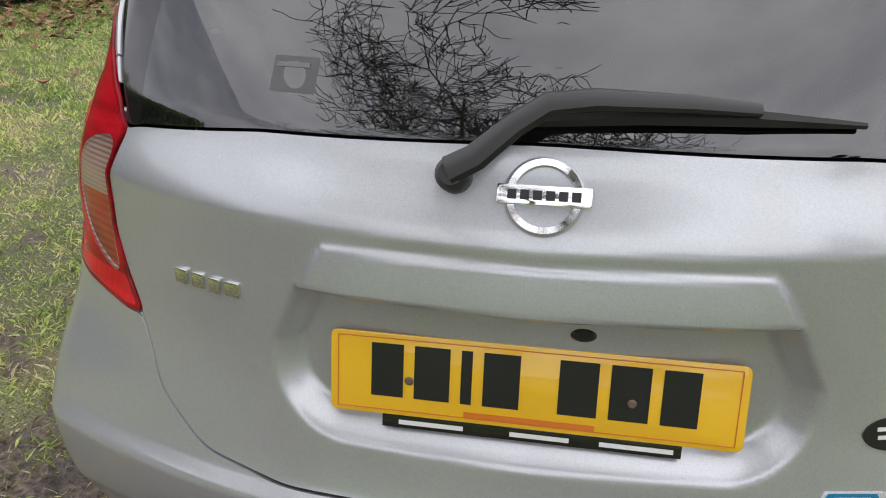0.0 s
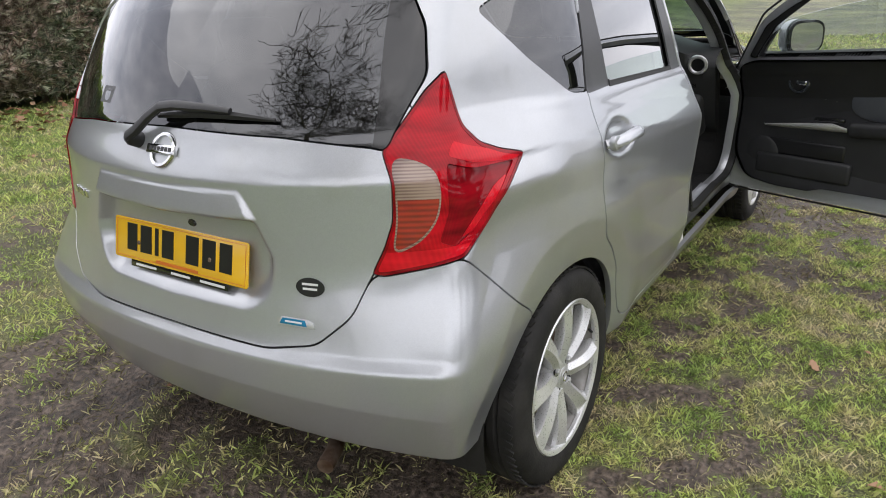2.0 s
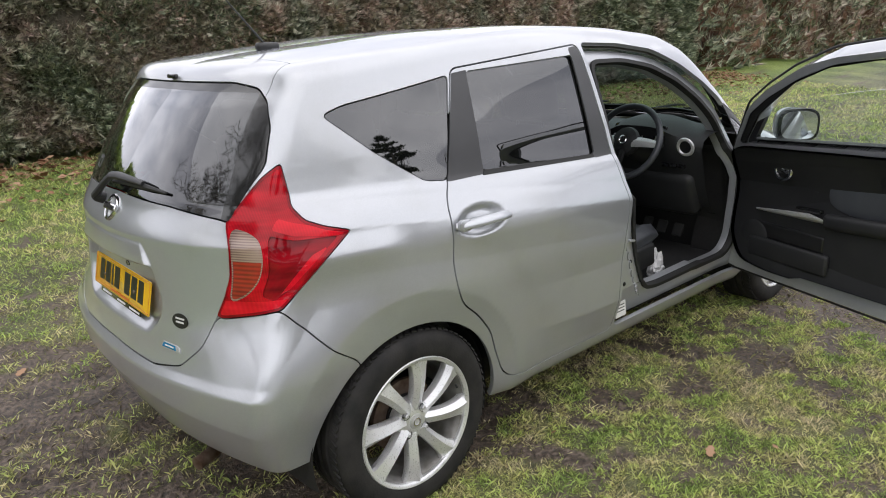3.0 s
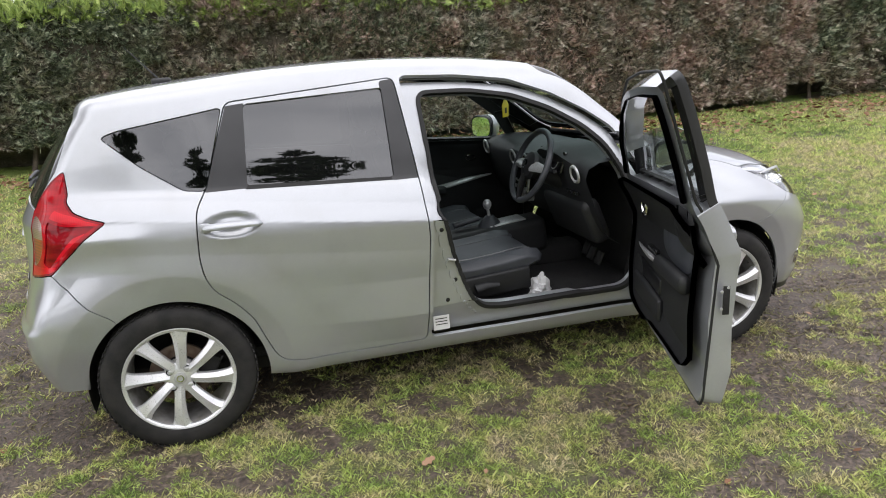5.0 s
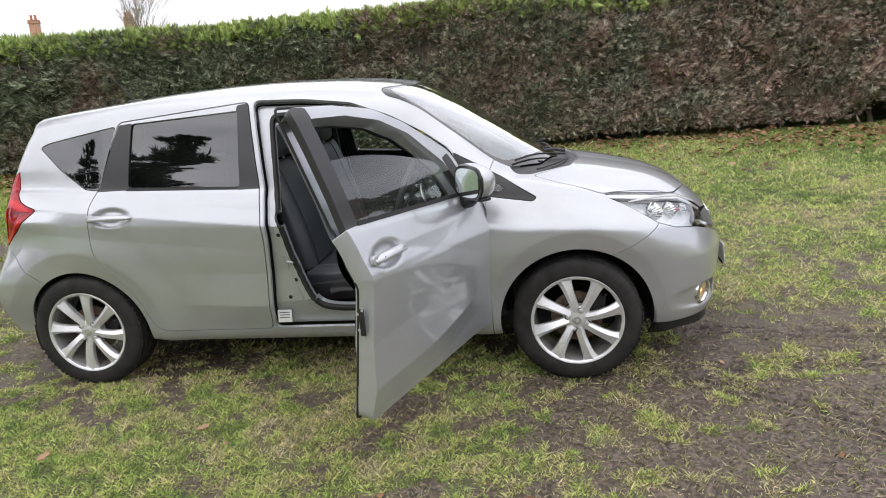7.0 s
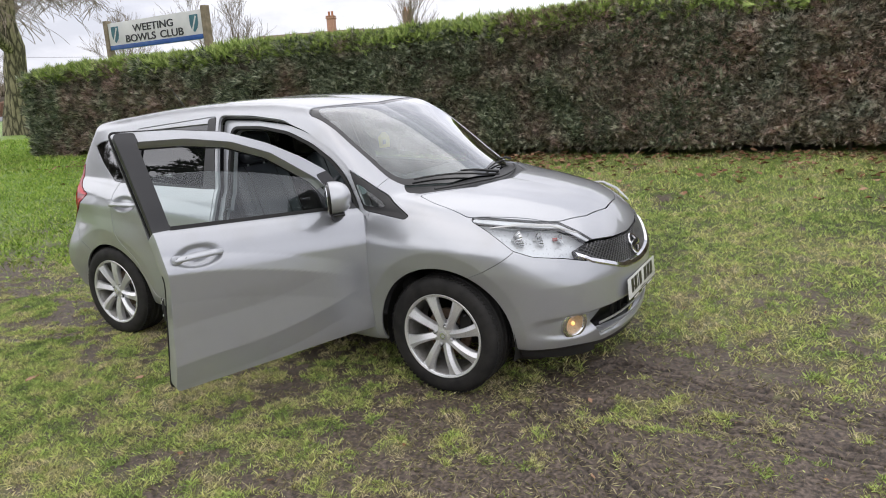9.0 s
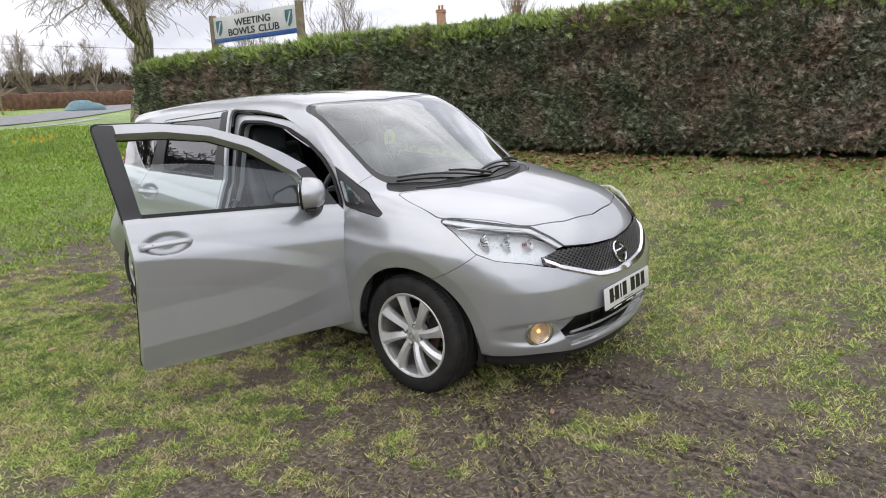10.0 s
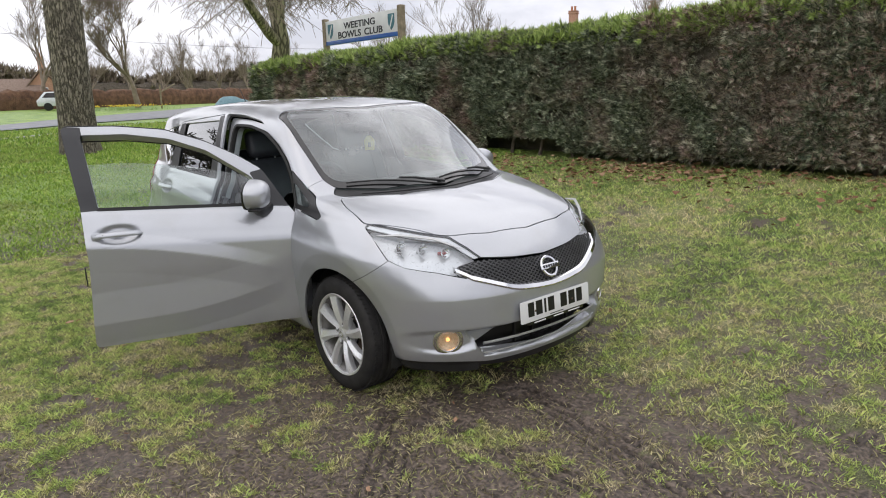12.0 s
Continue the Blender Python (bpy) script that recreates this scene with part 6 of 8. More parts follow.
def rut_field(x, y):
    """Distance from the nearest wheel track, and the way along it."""
    best, along = np.full(np.shape(x), 9.0), np.zeros(np.shape(x))
    for track in RUTS:
        acc = 0.0
        for a, b in zip(track[:-1], track[1:]):
            dx, dy = b[0] - a[0], b[1] - a[1]
            ln = math.hypot(dx, dy)
            t = np.clip(((x - a[0]) * dx + (y - a[1]) * dy) / ln ** 2, 0, 1)
            px, py = x - a[0] - t * dx, y - a[1] - t * dy
            d = np.hypot(px, py) * np.sign(px * dy - py * dx + 1e-9)
            nearer = np.abs(d) < np.abs(best)
            best, along = np.where(nearer, d, best), np.where(nearer, acc + t * ln, along)
            acc += ln
    return best, along


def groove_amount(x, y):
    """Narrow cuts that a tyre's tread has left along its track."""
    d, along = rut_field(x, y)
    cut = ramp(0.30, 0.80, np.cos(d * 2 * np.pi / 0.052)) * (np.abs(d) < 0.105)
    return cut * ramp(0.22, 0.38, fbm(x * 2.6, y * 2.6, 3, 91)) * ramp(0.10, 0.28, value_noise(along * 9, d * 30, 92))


def mud_amount(x, y):
    """How bare the turf is: 1 is mud, 0 is grass."""
    bare = np.zeros(np.shape(x))
    for cx, cy, rx, ry, k in ((3.9, -1.45, 1.6, 0.85, 1.25), (4.1, -0.4, 1.5, 0.75, 1.0), (2.9, -1.0, 1.3, 0.65, 1.0), (1.6, -1.0, 0.9, 0.35, 0.45), (1.3, 0.0, 2.3, 0.85, 0.85), (-0.9, 0.9, 1.2, 0.8, 0.85),
                              (-0.7, -0.5, 0.6, 1.0, 0.75), (5.2, 0.6, 1.2, 1.0, 0.40), (3.6, -1.9, 1.7, 0.8, 1.0), (0.1, -1.0, 0.7, 0.4, 0.45), (6.0, -1.2, 1.0, 0.8, 0.45), (-1.4, 1.6, 1.5, 1.0, 0.55), (2.2, -1.9, 1.0, 0.45, 0.4), (-2.2, -0.4, 0.9, 1.0, 0.5)):
        bare = np.maximum(bare, k * np.exp(-(((x - cx) / rx) ** 2 + ((y - cy) / ry) ** 2)))
    d, _ = rut_field(x, y)
    bare = np.maximum(bare, 0.95 * np.exp(-(d / 0.11) ** 2) * (value_noise(x * 0.9, y * 0.9, 5) > 0.15))
    patch = fbm(x * 1.1, y * 1.1, 3, 3) - 0.5
    mid = fbm(x * 3.4, y * 3.4, 3, 7) - 0.5
    speck = fbm(x * 9, y * 9, 3, 11) - 0.5
    return np.clip(0.05 + bare * 0.92 + patch * 0.50 + mid * 0.60 + speck * 1.6, 0, 1)


def ground_base(x, y):
    s = np.maximum(y - 0.3, 0)
    z = 0.018 + 0.08 * s + 0.005 * np.minimum(s, 7) ** 2 - np.maximum(s - 6.5, 0) * 0.08
    west = np.maximum(-1.5 - x, 0)
    z = z * (1 - 0.75 * ramp(0, 12, west)) + 0.46 * ramp(0, 11, west) + 0.006 * np.maximum(west - 11, 0)
    z = z + 0.022 * np.maximum(west - 30, 0) * ramp(30, 45, west) - 0.022 * np.maximum(west - 75, 0)
    return z + 0.012 * np.maximum(x - 5, 0) * ramp(5, 9, x) * ramp(40, 15, x)


def ground_height(x, y):
    near = ramp(14, 7, np.hypot(x - 2, y))
    z = ground_base(x, y) + (fbm(x * 0.7, y * 0.7, 3, 21) - 0.5) * 0.05 * ramp(0.9, 2.2, np.hypot((x - 1.3) / 1.7, y / 1.0)) * ramp(26, 12, np.hypot(x, y))
    mud = mud_amount(x, y)
    z = z - 0.016 * mud * near + (fbm(x * 5, y * 5, 4, 31) - 0.5) * 0.030 * near + (fbm(x * 16, y * 16, 2, 33) - 0.5) * 0.016 * near
    d, along = rut_field(x, y)
    z = z + near * (-0.014 * np.exp(-(d / 0.085) ** 4) + 0.010 * np.exp(-((np.abs(d) - 0.14) / 0.04) ** 2) - 0.015 * groove_amount(x, y))
    for wx in (0.0, 2.6):
        for wy in (-0.712, 0.712):
            z = z - 0.010 * np.exp(-(((x - wx) / 0.20) ** 2 + ((y - wy) / 0.13) ** 2)) * near
    return z


def spread(lo, a, b, hi, step, grow=1.13):
    """Even steps from a to b, growing outwards to lo and hi."""
    mid = list(np.arange(a, b + 1e-6, step))
    up, d = [], step
    while (up[-1] if up else b) < hi:
        d *= grow
        up.append((up[-1] if up else b) + d)
    dn, d = [], step
    while (dn[-1] if dn else a) > lo:
        d *= grow
        dn.append((dn[-1] if dn else a) - d)
    return np.array(dn[::-1] + mid + up)


def turf_mat():
    m, n, l, b = node_mat("muddy_turf")
    at = n.new("ShaderNodeAttribute")
    at.attribute_name = "mud"
    co = n.new("ShaderNodeTexCoord")
    n1, n2, n3 = n.new("ShaderNodeTexNoise"), n.new("ShaderNodeTexNoise"), n.new("ShaderNodeTexNoise")
    for k, s, d in ((n1, 0.9, 6), (n2, 55, 9), (n3, 170, 5)):
        k.inputs["Scale"].default_value, k.inputs["Detail"].default_value = s, d
        l.new(co.outputs["Object"], k.inputs["Vector"])
    soil = ramp_node(n, [(0.34, (0.030, 0.022, 0.017)), (0.5, (0.098, 0.074, 0.058)), (0.66, (0.200, 0.157, 0.126))])
    l.new(n2.outputs["Fac"], soil.inputs["Fac"])
    # tread grooves: wet soil, with the shade inside them put into its dark colour
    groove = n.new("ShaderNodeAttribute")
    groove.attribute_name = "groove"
    shaded_wet_soil = n.new("ShaderNodeMix")
    shaded_wet_soil.data_type = "RGBA"
    shaded_wet_soil.inputs["B"].default_value = (0.022, 0.018, 0.015, 1)
    l.new(groove.outputs["Fac"], shaded_wet_soil.inputs["Factor"])
    l.new(soil.outputs["Color"], shaded_wet_soil.inputs["A"])
    lush = n.new("ShaderNodeAttribute")
    lush.attribute_name = "lush"
    near_turf = ramp_node(n, [(0.40, (0.032, 0.033, 0.014)), (0.50, (0.105, 0.112, 0.045)), (0.60, (0.240, 0.245, 0.100))])
    far_turf = ramp_node(n, [(0.38, (0.085, 0.155, 0.020)), (0.50, (0.185, 0.310, 0.042)), (0.62, (0.310, 0.415, 0.080))])
    turf = n.new("ShaderNodeMix")
    turf.data_type = "RGBA"
    l.new(lush.outputs["Fac"], turf.inputs["Factor"])
    l.new(near_turf.outputs["Color"], turf.inputs["A"])
    l.new(far_turf.outputs["Color"], turf.inputs["B"])
    add = n.new("ShaderNodeMath")
    add.operation = "MULTIPLY_ADD"
    add.inputs[1].default_value = 0.55
    l.new(n3.outputs["Fac"], add.inputs[0])
    half = n.new("ShaderNodeMath")
    half.operation = "MULTIPLY"
    half.inputs[1].default_value = 0.45
    l.new(n1.outputs["Fac"], half.inputs[0])
    l.new(half.outputs["Value"], add.inputs[2])
    l.new(add.outputs["Value"], near_turf.inputs["Fac"])
    l.new(add.outputs["Value"], far_turf.inputs["Fac"])
    rg = n.new("ShaderNodeMapRange")
    rg.inputs["From Min"].default_value, rg.inputs["From Max"].default_value = 0.18, 0.48
    sp = n.new("ShaderNodeMath")
    sp.operation = "MULTIPLY_ADD"
    sp.inputs[1].default_value, sp.inputs[2].default_value = 0.35, -0.17
    l.new(n2.outputs["Fac"], sp.inputs[0])
    ad = n.new("ShaderNodeMath")
    l.new(at.outputs["Fac"], ad.inputs[0])
    l.new(sp.outputs["Value"], ad.inputs[1])
    l.new(ad.outputs["Value"], rg.inputs["Value"])
    mx = n.new("ShaderNodeMix")
    mx.data_type = "RGBA"
    l.new(rg.outputs["Result"], mx.inputs["Factor"])
    l.new(turf.outputs["Result"], mx.inputs["A"])
    l.new(shaded_wet_soil.outputs["Result"], mx.inputs["B"])
    l.new(mx.outputs["Result"], b.inputs["Base Color"])
    wet = n.new("ShaderNodeMapRange")
    wet.inputs["From Min"].default_value, wet.inputs["From Max"].default_value = 0.35, 0.65
    wet.inputs["To Min"].default_value, wet.inputs["To Max"].default_value = 0.32, 0.75
    l.new(n2.outputs["Fac"], wet.inputs["Value"])
    l.new(wet.outputs["Result"], b.inputs["Roughness"])
    bp = n.new("ShaderNodeBump")
    bp.inputs["Strength"].default_value, bp.inputs["Distance"].default_value = 0.8, 0.02
    bs = n.new("ShaderNodeMath")
    bs.operation = "MULTIPLY_ADD"
    bs.inputs[1].default_value = 0.4
    l.new(n3.outputs["Fac"], bs.inputs[0])
    l.new(n2.outputs["Fac"], bs.inputs[2])
    l.new(bs.outputs["Value"], bp.inputs["Height"])
    l.new(bp.outputs["Normal"], b.inputs["Normal"])
    return m


coarse_x, coarse_y = spread(-420, -2.6, 7.0, 420, 0.036, 1.12), spread(-420, -3.3, 3.0, 420, 0.036, 1.12)
gx = np.unique(np.concatenate([coarse_x, np.arange(2.9, 5.6, 0.011)]).round(4))
gy = np.unique(np.concatenate([coarse_y, np.arange(-1.7, 0.1, 0.011)]).round(4))
GX, GY = np.meshgrid(gx, gy, indexing="ij")
GZ = ground_height(GX, GY)
na, nb = GX.shape
gi = (np.arange(na - 1)[:, None] * nb + np.arange(nb - 1)[None, :]).ravel()
ground = mesh_arrays("ground", np.stack([GX.ravel(), GY.ravel(), GZ.ravel()], 1), np.stack([gi, gi + nb, gi + nb + 1, gi + 1], 1), turf_mat())
tagged(ground, "worn green turf with wet brown mud and tyre tracks", "ground", kind="structure")
mud_at = ground.data.attributes.new("mud", "FLOAT", "POINT")
mud_at.data.foreach_set("value", (mud_amount(GX, GY) * ramp(30, 9, np.hypot(GX - 2, GY)) * ramp(-9, -4, GX)).ravel().astype(np.float32))

lush_at = ground.data.attributes.new("lush", "FLOAT", "POINT")
lush_at.data.foreach_set("value", np.maximum(ramp(-2.5, -7.5, GX), 0.5 * ramp(2.5, 5.0, GY)).ravel().astype(np.float32))
# mask that darkens the soil colour along the cuts, for damp and painted shade
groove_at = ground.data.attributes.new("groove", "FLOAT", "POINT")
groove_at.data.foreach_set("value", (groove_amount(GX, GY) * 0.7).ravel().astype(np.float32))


def blade_mat():
    """Grass in clumps of yellow-green, mid green and straw, each blade lighter or darker."""
    m, n, l, b = node_mat("grass_blades")
    g, co = n.new("ShaderNodeNewGeometry"), n.new("ShaderNodeTexCoord")
    clump, broad = n.new("ShaderNodeTexNoise"), n.new("ShaderNodeTexNoise")
    clump.inputs["Scale"].default_value, clump.inputs["Detail"].default_value, clump.inputs["Roughness"].default_value = 7.0, 4, 0.65
    broad.inputs["Scale"].default_value, broad.inputs["Detail"].default_value = 0.9, 3
    for k in (clump, broad):
        l.new(co.outputs["Object"], k.inputs["Vector"])
    ad = n.new("ShaderNodeMath")
    ad.operation = "MULTIPLY_ADD"
    ad.inputs[1].default_value = 0.55
    l.new(broad.outputs["Fac"], ad.inputs[0])
    l.new(clump.outputs["Fac"], ad.inputs[2])
    r = ramp_node(n, [(0.58, (0.205, 0.290, 0.090)), (0.68, (0.370, 0.470, 0.150)), (0.76, (0.510, 0.575, 0.205)), (0.84, (0.560, 0.540, 0.265)), (0.94, (0.600, 0.530, 0.355))])
    l.new(ad.outputs["Value"], r.inputs["Fac"])
    tone = n.new("ShaderNodeMapRange")
    tone.inputs["To Min"].default_value, tone.inputs["To Max"].default_value = 0.42, 1.70
    l.new(g.outputs["Random Per Island"], tone.inputs["Value"])
    sc = n.new("ShaderNodeVectorMath")
    sc.operation = "SCALE"
    l.new(r.outputs["Color"], sc.inputs[0])
    l.new(tone.outputs["Result"], sc.inputs["Scale"])
    l.new(sc.outputs["Vector"], b.inputs["Base Color"])
    b.inputs["Roughness"].default_value = 0.5
    b.inputs["Specular IOR Level"].default_value = 0.35
    through_light, blend = n.new("ShaderNodeBsdfTranslucent"), n.new("ShaderNodeMixShader")
    blend.inputs["Fac"].default_value = 0.42
    l.new(sc.outputs["Vector"], through_light.inputs["Color"])
    l.new(b.outputs["BSDF"], blend.inputs[1])
    l.new(through_light.outputs["BSDF"], blend.inputs[2])
    l.new(blend.outputs["Shader"], n["Material Output"].inputs["Surface"])
    return m


BLADE_GREEN = blade_mat()
LITTER = island_mat("dead_leaves", [(0.0, (0.14, 0.065, 0.032)), (0.5, (0.26, 0.135, 0.075)), (1.0, (0.42, 0.27, 0.17))], 0.7, 0.3)


def blades(rng, x, y, length, width, lean):
    """Bent grass blades, two triangles each."""
    n = len(x)
    z = ground_height(x, y) - 0.004
    a, b = rng.uniform(0, 2 * np.pi, n), rng.uniform(0, 2 * np.pi, n)
    ln, ld = length * rng.uniform(0.55, 1.35, n), lean * rng.uniform(0.5, 1.3, n)
    wx, wy = np.cos(a) * width * 0.5, np.sin(a) * width * 0.5
    dx, dy = np.cos(b) * ld * ln, np.sin(b) * ld * ln
    h = ln * np.sqrt(np.maximum(1 - np.minimum(ld, 0.95) ** 2, 0.08))
    base = np.stack([x, y, z], 1)
    w = np.stack([wx, wy, 0 * wx], 1)
    mid = base + np.stack([dx * 0.35, dy * 0.35, h * 0.62], 1)
    tip = base + np.stack([dx, dy, h], 1)
    V = np.stack([base - w, base + w, mid + w * 0.8, tip], 1).reshape(-1, 3)
    k = np.arange(n)[:, None] * 4
    T = np.concatenate([k + np.array([0, 1, 2]), k + np.array([0, 2, 3])])
    return V, T


rng = np.random.default_rng(4)
STRAW = island_mat("flattened_grass", [(0.0, (0.13, 0.115, 0.065)), (0.4, (0.30, 0.265, 0.140)), (0.75, (0.46, 0.41, 0.24)), (1.0, (0.26, 0.30, 0.090))], 0.6, 0.3)


def sow(count, x0, x1, y0, y1, length, width, lean, thin=1.0):
    x, y = rng.uniform(x0, x1, count), rng.uniform(y0, y1, count)
    tuft = fbm(x * 7.0, y * 7.0, 3, 41)
    grown = ramp(0.34, 0.58, tuft + 0.46 - 0.92 * mud_amount(x, y)) + 0.035
    keep = rng.uniform(0, 1, count) < grown * thin
    x, y = x[keep], y[keep]
    return blades(rng, x, y, length * (0.5 + 1.1 * fbm(x * 5.0, y * 5.0, 2, 51)), width, lean)


def tufts(count, blades_each, x0, x1, y0, y1, length, width):
    """Small tufts, their blades bowing out from one root, thickest where the turf has held."""
    x, y = rng.uniform(x0, x1, count), rng.uniform(y0, y1, count)
    hold = ramp(0.30, 0.62, fbm(x * 7.0, y * 7.0, 3, 41) + 0.44 - 0.86 * mud_amount(x, y)) + 0.05
    keep = rng.uniform(0, 1, count) < hold
    x, y, hold = x[keep], y[keep], hold[keep]
    size = rng.uniform(0.6, 1.4, len(x)) * (0.55 + 0.6 * hold)
    x, y, size = np.repeat(x, blades_each), np.repeat(y, blades_each), np.repeat(size, blades_each)
    x, y = x + rng.normal(0, 0.006, len(x)), y + rng.normal(0, 0.006, len(x))
    return blades(rng, x, y, length * size, width, 0.85)


sets = [tufts(50000, 6, -2.4, 6.4, -2.35, -0.3, 0.0235, 0.0036), sow(170000, -2.4, 6.4, -2.35, -0.3, 0.020, 0.0044, 0.95), sow(45000, -2.4, 6.4, -3.6, -2.35, 0.030, 0.008, 0.95), sow(100000, -2.8, 2.6, -0.3, 3.2, 0.030, 0.0055, 0.9), tufts(12000, 5, 2.6, 7.8, -0.3, 3.2, 0.032, 0.0050), sow(90000, 2.6, 7.8, -0.3, 3.2, 0.026, 0.0055, 0.9), sow(110000, -3.2, 10.5, 3.0, 5.7, 0.040, 0.0080, 0.8), sow(60000, 6.4, 14.0, -3.5, 5.7, 0.045, 0.011, 0.8)]


def stack(pieces):
    """Several sets of corners and triangles as one."""
    V, T, base = [], [], 0
    for v, t in pieces:
        V.append(v)
        T.append(t + base)
        base += len(v)
    return np.concatenate(V), np.concatenate(T)


tagged(mesh_arrays("grass", *stack(sets), BLADE_GREEN, smooth=False), "short patchy green and straw-coloured grass", "grass", kind="stuff")
BLADE_LUSH = island_mat("lush_blades", [(0.0, (0.120, 0.215, 0.030)), (0.4, (0.255, 0.405, 0.060)), (0.8, (0.390, 0.530, 0.105)), (1.0, (0.520, 0.570, 0.180))], 0.55, 0.3,
                        patch=[(0.0, (0.140, 0.160, 0.040)), (0.6, (0.300, 0.330, 0.090)), (1.0, (0.420, 0.400, 0.180))], patch_scale=0.8, patch_range=(0.50, 0.68))
lawn = [sow(90000, -9.0, -2.4, -2.5, 6.0, 0.050, 0.011, 0.8), sow(50000, -17.0, -9.0, -3.0, 8.0, 0.070, 0.022, 0.7), sow(22000, -30.0, -17.0, -4.0, 12.0, 0.10, 0.045, 0.6)]
tagged(mesh_arrays("lawn", *stack(lawn), BLADE_LUSH, smooth=False), "lush green lawn of the village green", "grass", kind="stuff")


x, y = rng.uniform(-2.6, 6.6, 150000), rng.uniform(-3.4, 2.2, 150000)
keep = rng.uniform(0, 1, len(x)) < np.clip(mud_amount(x, y) * 1.1 - 0.12, 0, 0.75) * (0.3 + 1.3 * (fbm(x * 3, y * 3, 3, 45) > 0.46))
sv, stt = blades(rng, x[keep], y[keep], 0.034, 0.0032, 1.05)
tagged(mesh_arrays("flattened_grass", sv, stt, STRAW, smooth=False), "flattened straw-coloured grass lying on the mud", "grass", kind="stuff")


def leaves_on_ground(rng, x, y, size, lift=0.012):
    n = len(x)
    z = ground_height(x, y) + lift * rng.uniform(0.3, 1.6, n)
    a = rng.uniform(0, 2 * np.pi, n)
    s = size * rng.uniform(0.6, 1.4, n)
    c, d = np.stack([np.cos(a), np.sin(a)], 1) * s[:, None], np.stack([-np.sin(a), np.cos(a)], 1) * s[:, None] * 0.6
    tz = rng.uniform(-0.5, 0.5, (n, 4)) * s[:, None]
    P = np.stack([x, y], 1)
    pts = [P - c, P + d, P + c, P - d]
    V = np.stack([np.concatenate([p, (z + tz[:, i])[:, None]], 1) for i, p in enumerate(pts)], 1).reshape(-1, 3)
    k = np.arange(n)[:, None] * 4
    return V, np.concatenate([k + np.array([0, 1, 2]), k + np.array([0, 2, 3])])


cx = rng.uniform(-9, 14, 9000)
cy = 5.60 - np.abs(rng.normal(0, 0.75, 9000))
ok = rng.uniform(0, 1, 9000) < np.clip(1.6 * fbm(cx * 0.8, cy * 1.2, 3, 61) - 0.25, 0, 1)
v1, t1 = leaves_on_ground(rng, cx[ok], cy[ok], 0.036, 0.05)
lx, ly = rng.uniform(-4, 9, 160), rng.uniform(-3.5, 5, 160)
v2, t2 = leaves_on_ground(rng, lx, ly, 0.016, 0.012)
tagged(mesh_arrays("leaf_litter", np.concatenate([v1, v2]), np.concatenate([t1, t2 + len(v1)]), LITTER, smooth=False), "brown dead leaves scattered under the hedge and on the grass", "leaves", kind="stuff")
for lx, ly, a in ((0.892, -1.33, 20), (0.30, -1.62, 60), (4.75, -1.05, 100), (-0.75, 1.25, 40), (5.4, 1.6, 10)):
    outline = [(0.75 * a_, 0.75 * b_) for a_, b_ in ((-0.04, 0), (-0.028, 0.018), (-0.008, 0.016), (0.0, 0.028), (0.012, 0.017), (0.03, 0.016), (0.045, 0.0), (0.03, -0.016), (0.012, -0.014), (0.0, -0.026), (-0.01, -0.015), (-0.03, -0.016))]
    leaf = prism(outline, 0.0015, pose(lx, ly, float(ground_height(np.array([lx]), np.array([ly]))[0]) + 0.022, 14, -10, a))
    solid("fallen_leaf", leaf, LITTER, "brown fallen oak leaf lying on the turf", "leaf", "fallen leaves", flat=True)


# ---- hedge ----
HEDGE_SPRAY = island_mat("conifer_sprays", [(0.0, (0.050, 0.068, 0.046)), (0.4, (0.140, 0.175, 0.109)), (0.75, (0.286, 0.325, 0.210)), (1.0, (0.510, 0.520, 0.381))], 0.62, 0.25,
                         patch=[(0.0, (0.125, 0.081, 0.066)), (0.45, (0.333, 0.233, 0.196)), (0.8, (0.541, 0.413, 0.356)), (1.0, (0.291, 0.297, 0.202))], patch_scale=0.8, patch_range=(0.47, 0.63))
HEDGE_BROWN = island_mat("browned_sprays", [(0.0, (0.069, 0.088, 0.066)), (0.4, (0.198, 0.225, 0.163)), (1.0, (0.499, 0.500, 0.394))], 0.65, 0.2,
                         patch=[(0.0, (0.146, 0.091, 0.074)), (0.45, (0.437, 0.297, 0.243)), (0.8, (0.666, 0.509, 0.445)), (1.0, (0.374, 0.403, 0.261))], patch_scale=2.4, patch_range=(0.36, 0.62))
HEDGE_TOP = island_mat("fresh_sprays", [(0.0, (0.160, 0.226, 0.061)), (0.5, (0.302, 0.407, 0.111)), (1.0, (0.483, 0.562, 0.193))], 0.6, 0.25)
# filler behind the sprays, its dark brown standing for twigs in deep shade
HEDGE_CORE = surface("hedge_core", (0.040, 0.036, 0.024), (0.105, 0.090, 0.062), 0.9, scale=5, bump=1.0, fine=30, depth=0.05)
HX0, HX1 = -11.9, 13.2


def hedge_face(x):
    return 5.50 + 0.012 * np.maximum(-x, 0) + 0.012 * np.maximum(x - 3, 0) + 0.16 * (fbm(x * 0.5, 0 * x, 3, 71) - 0.5)


def hedge_top(x):
    return 2.50 + 0.14 * (fbm(x * 0.6, 3 + 0 * x, 3, 72) - 0.5)


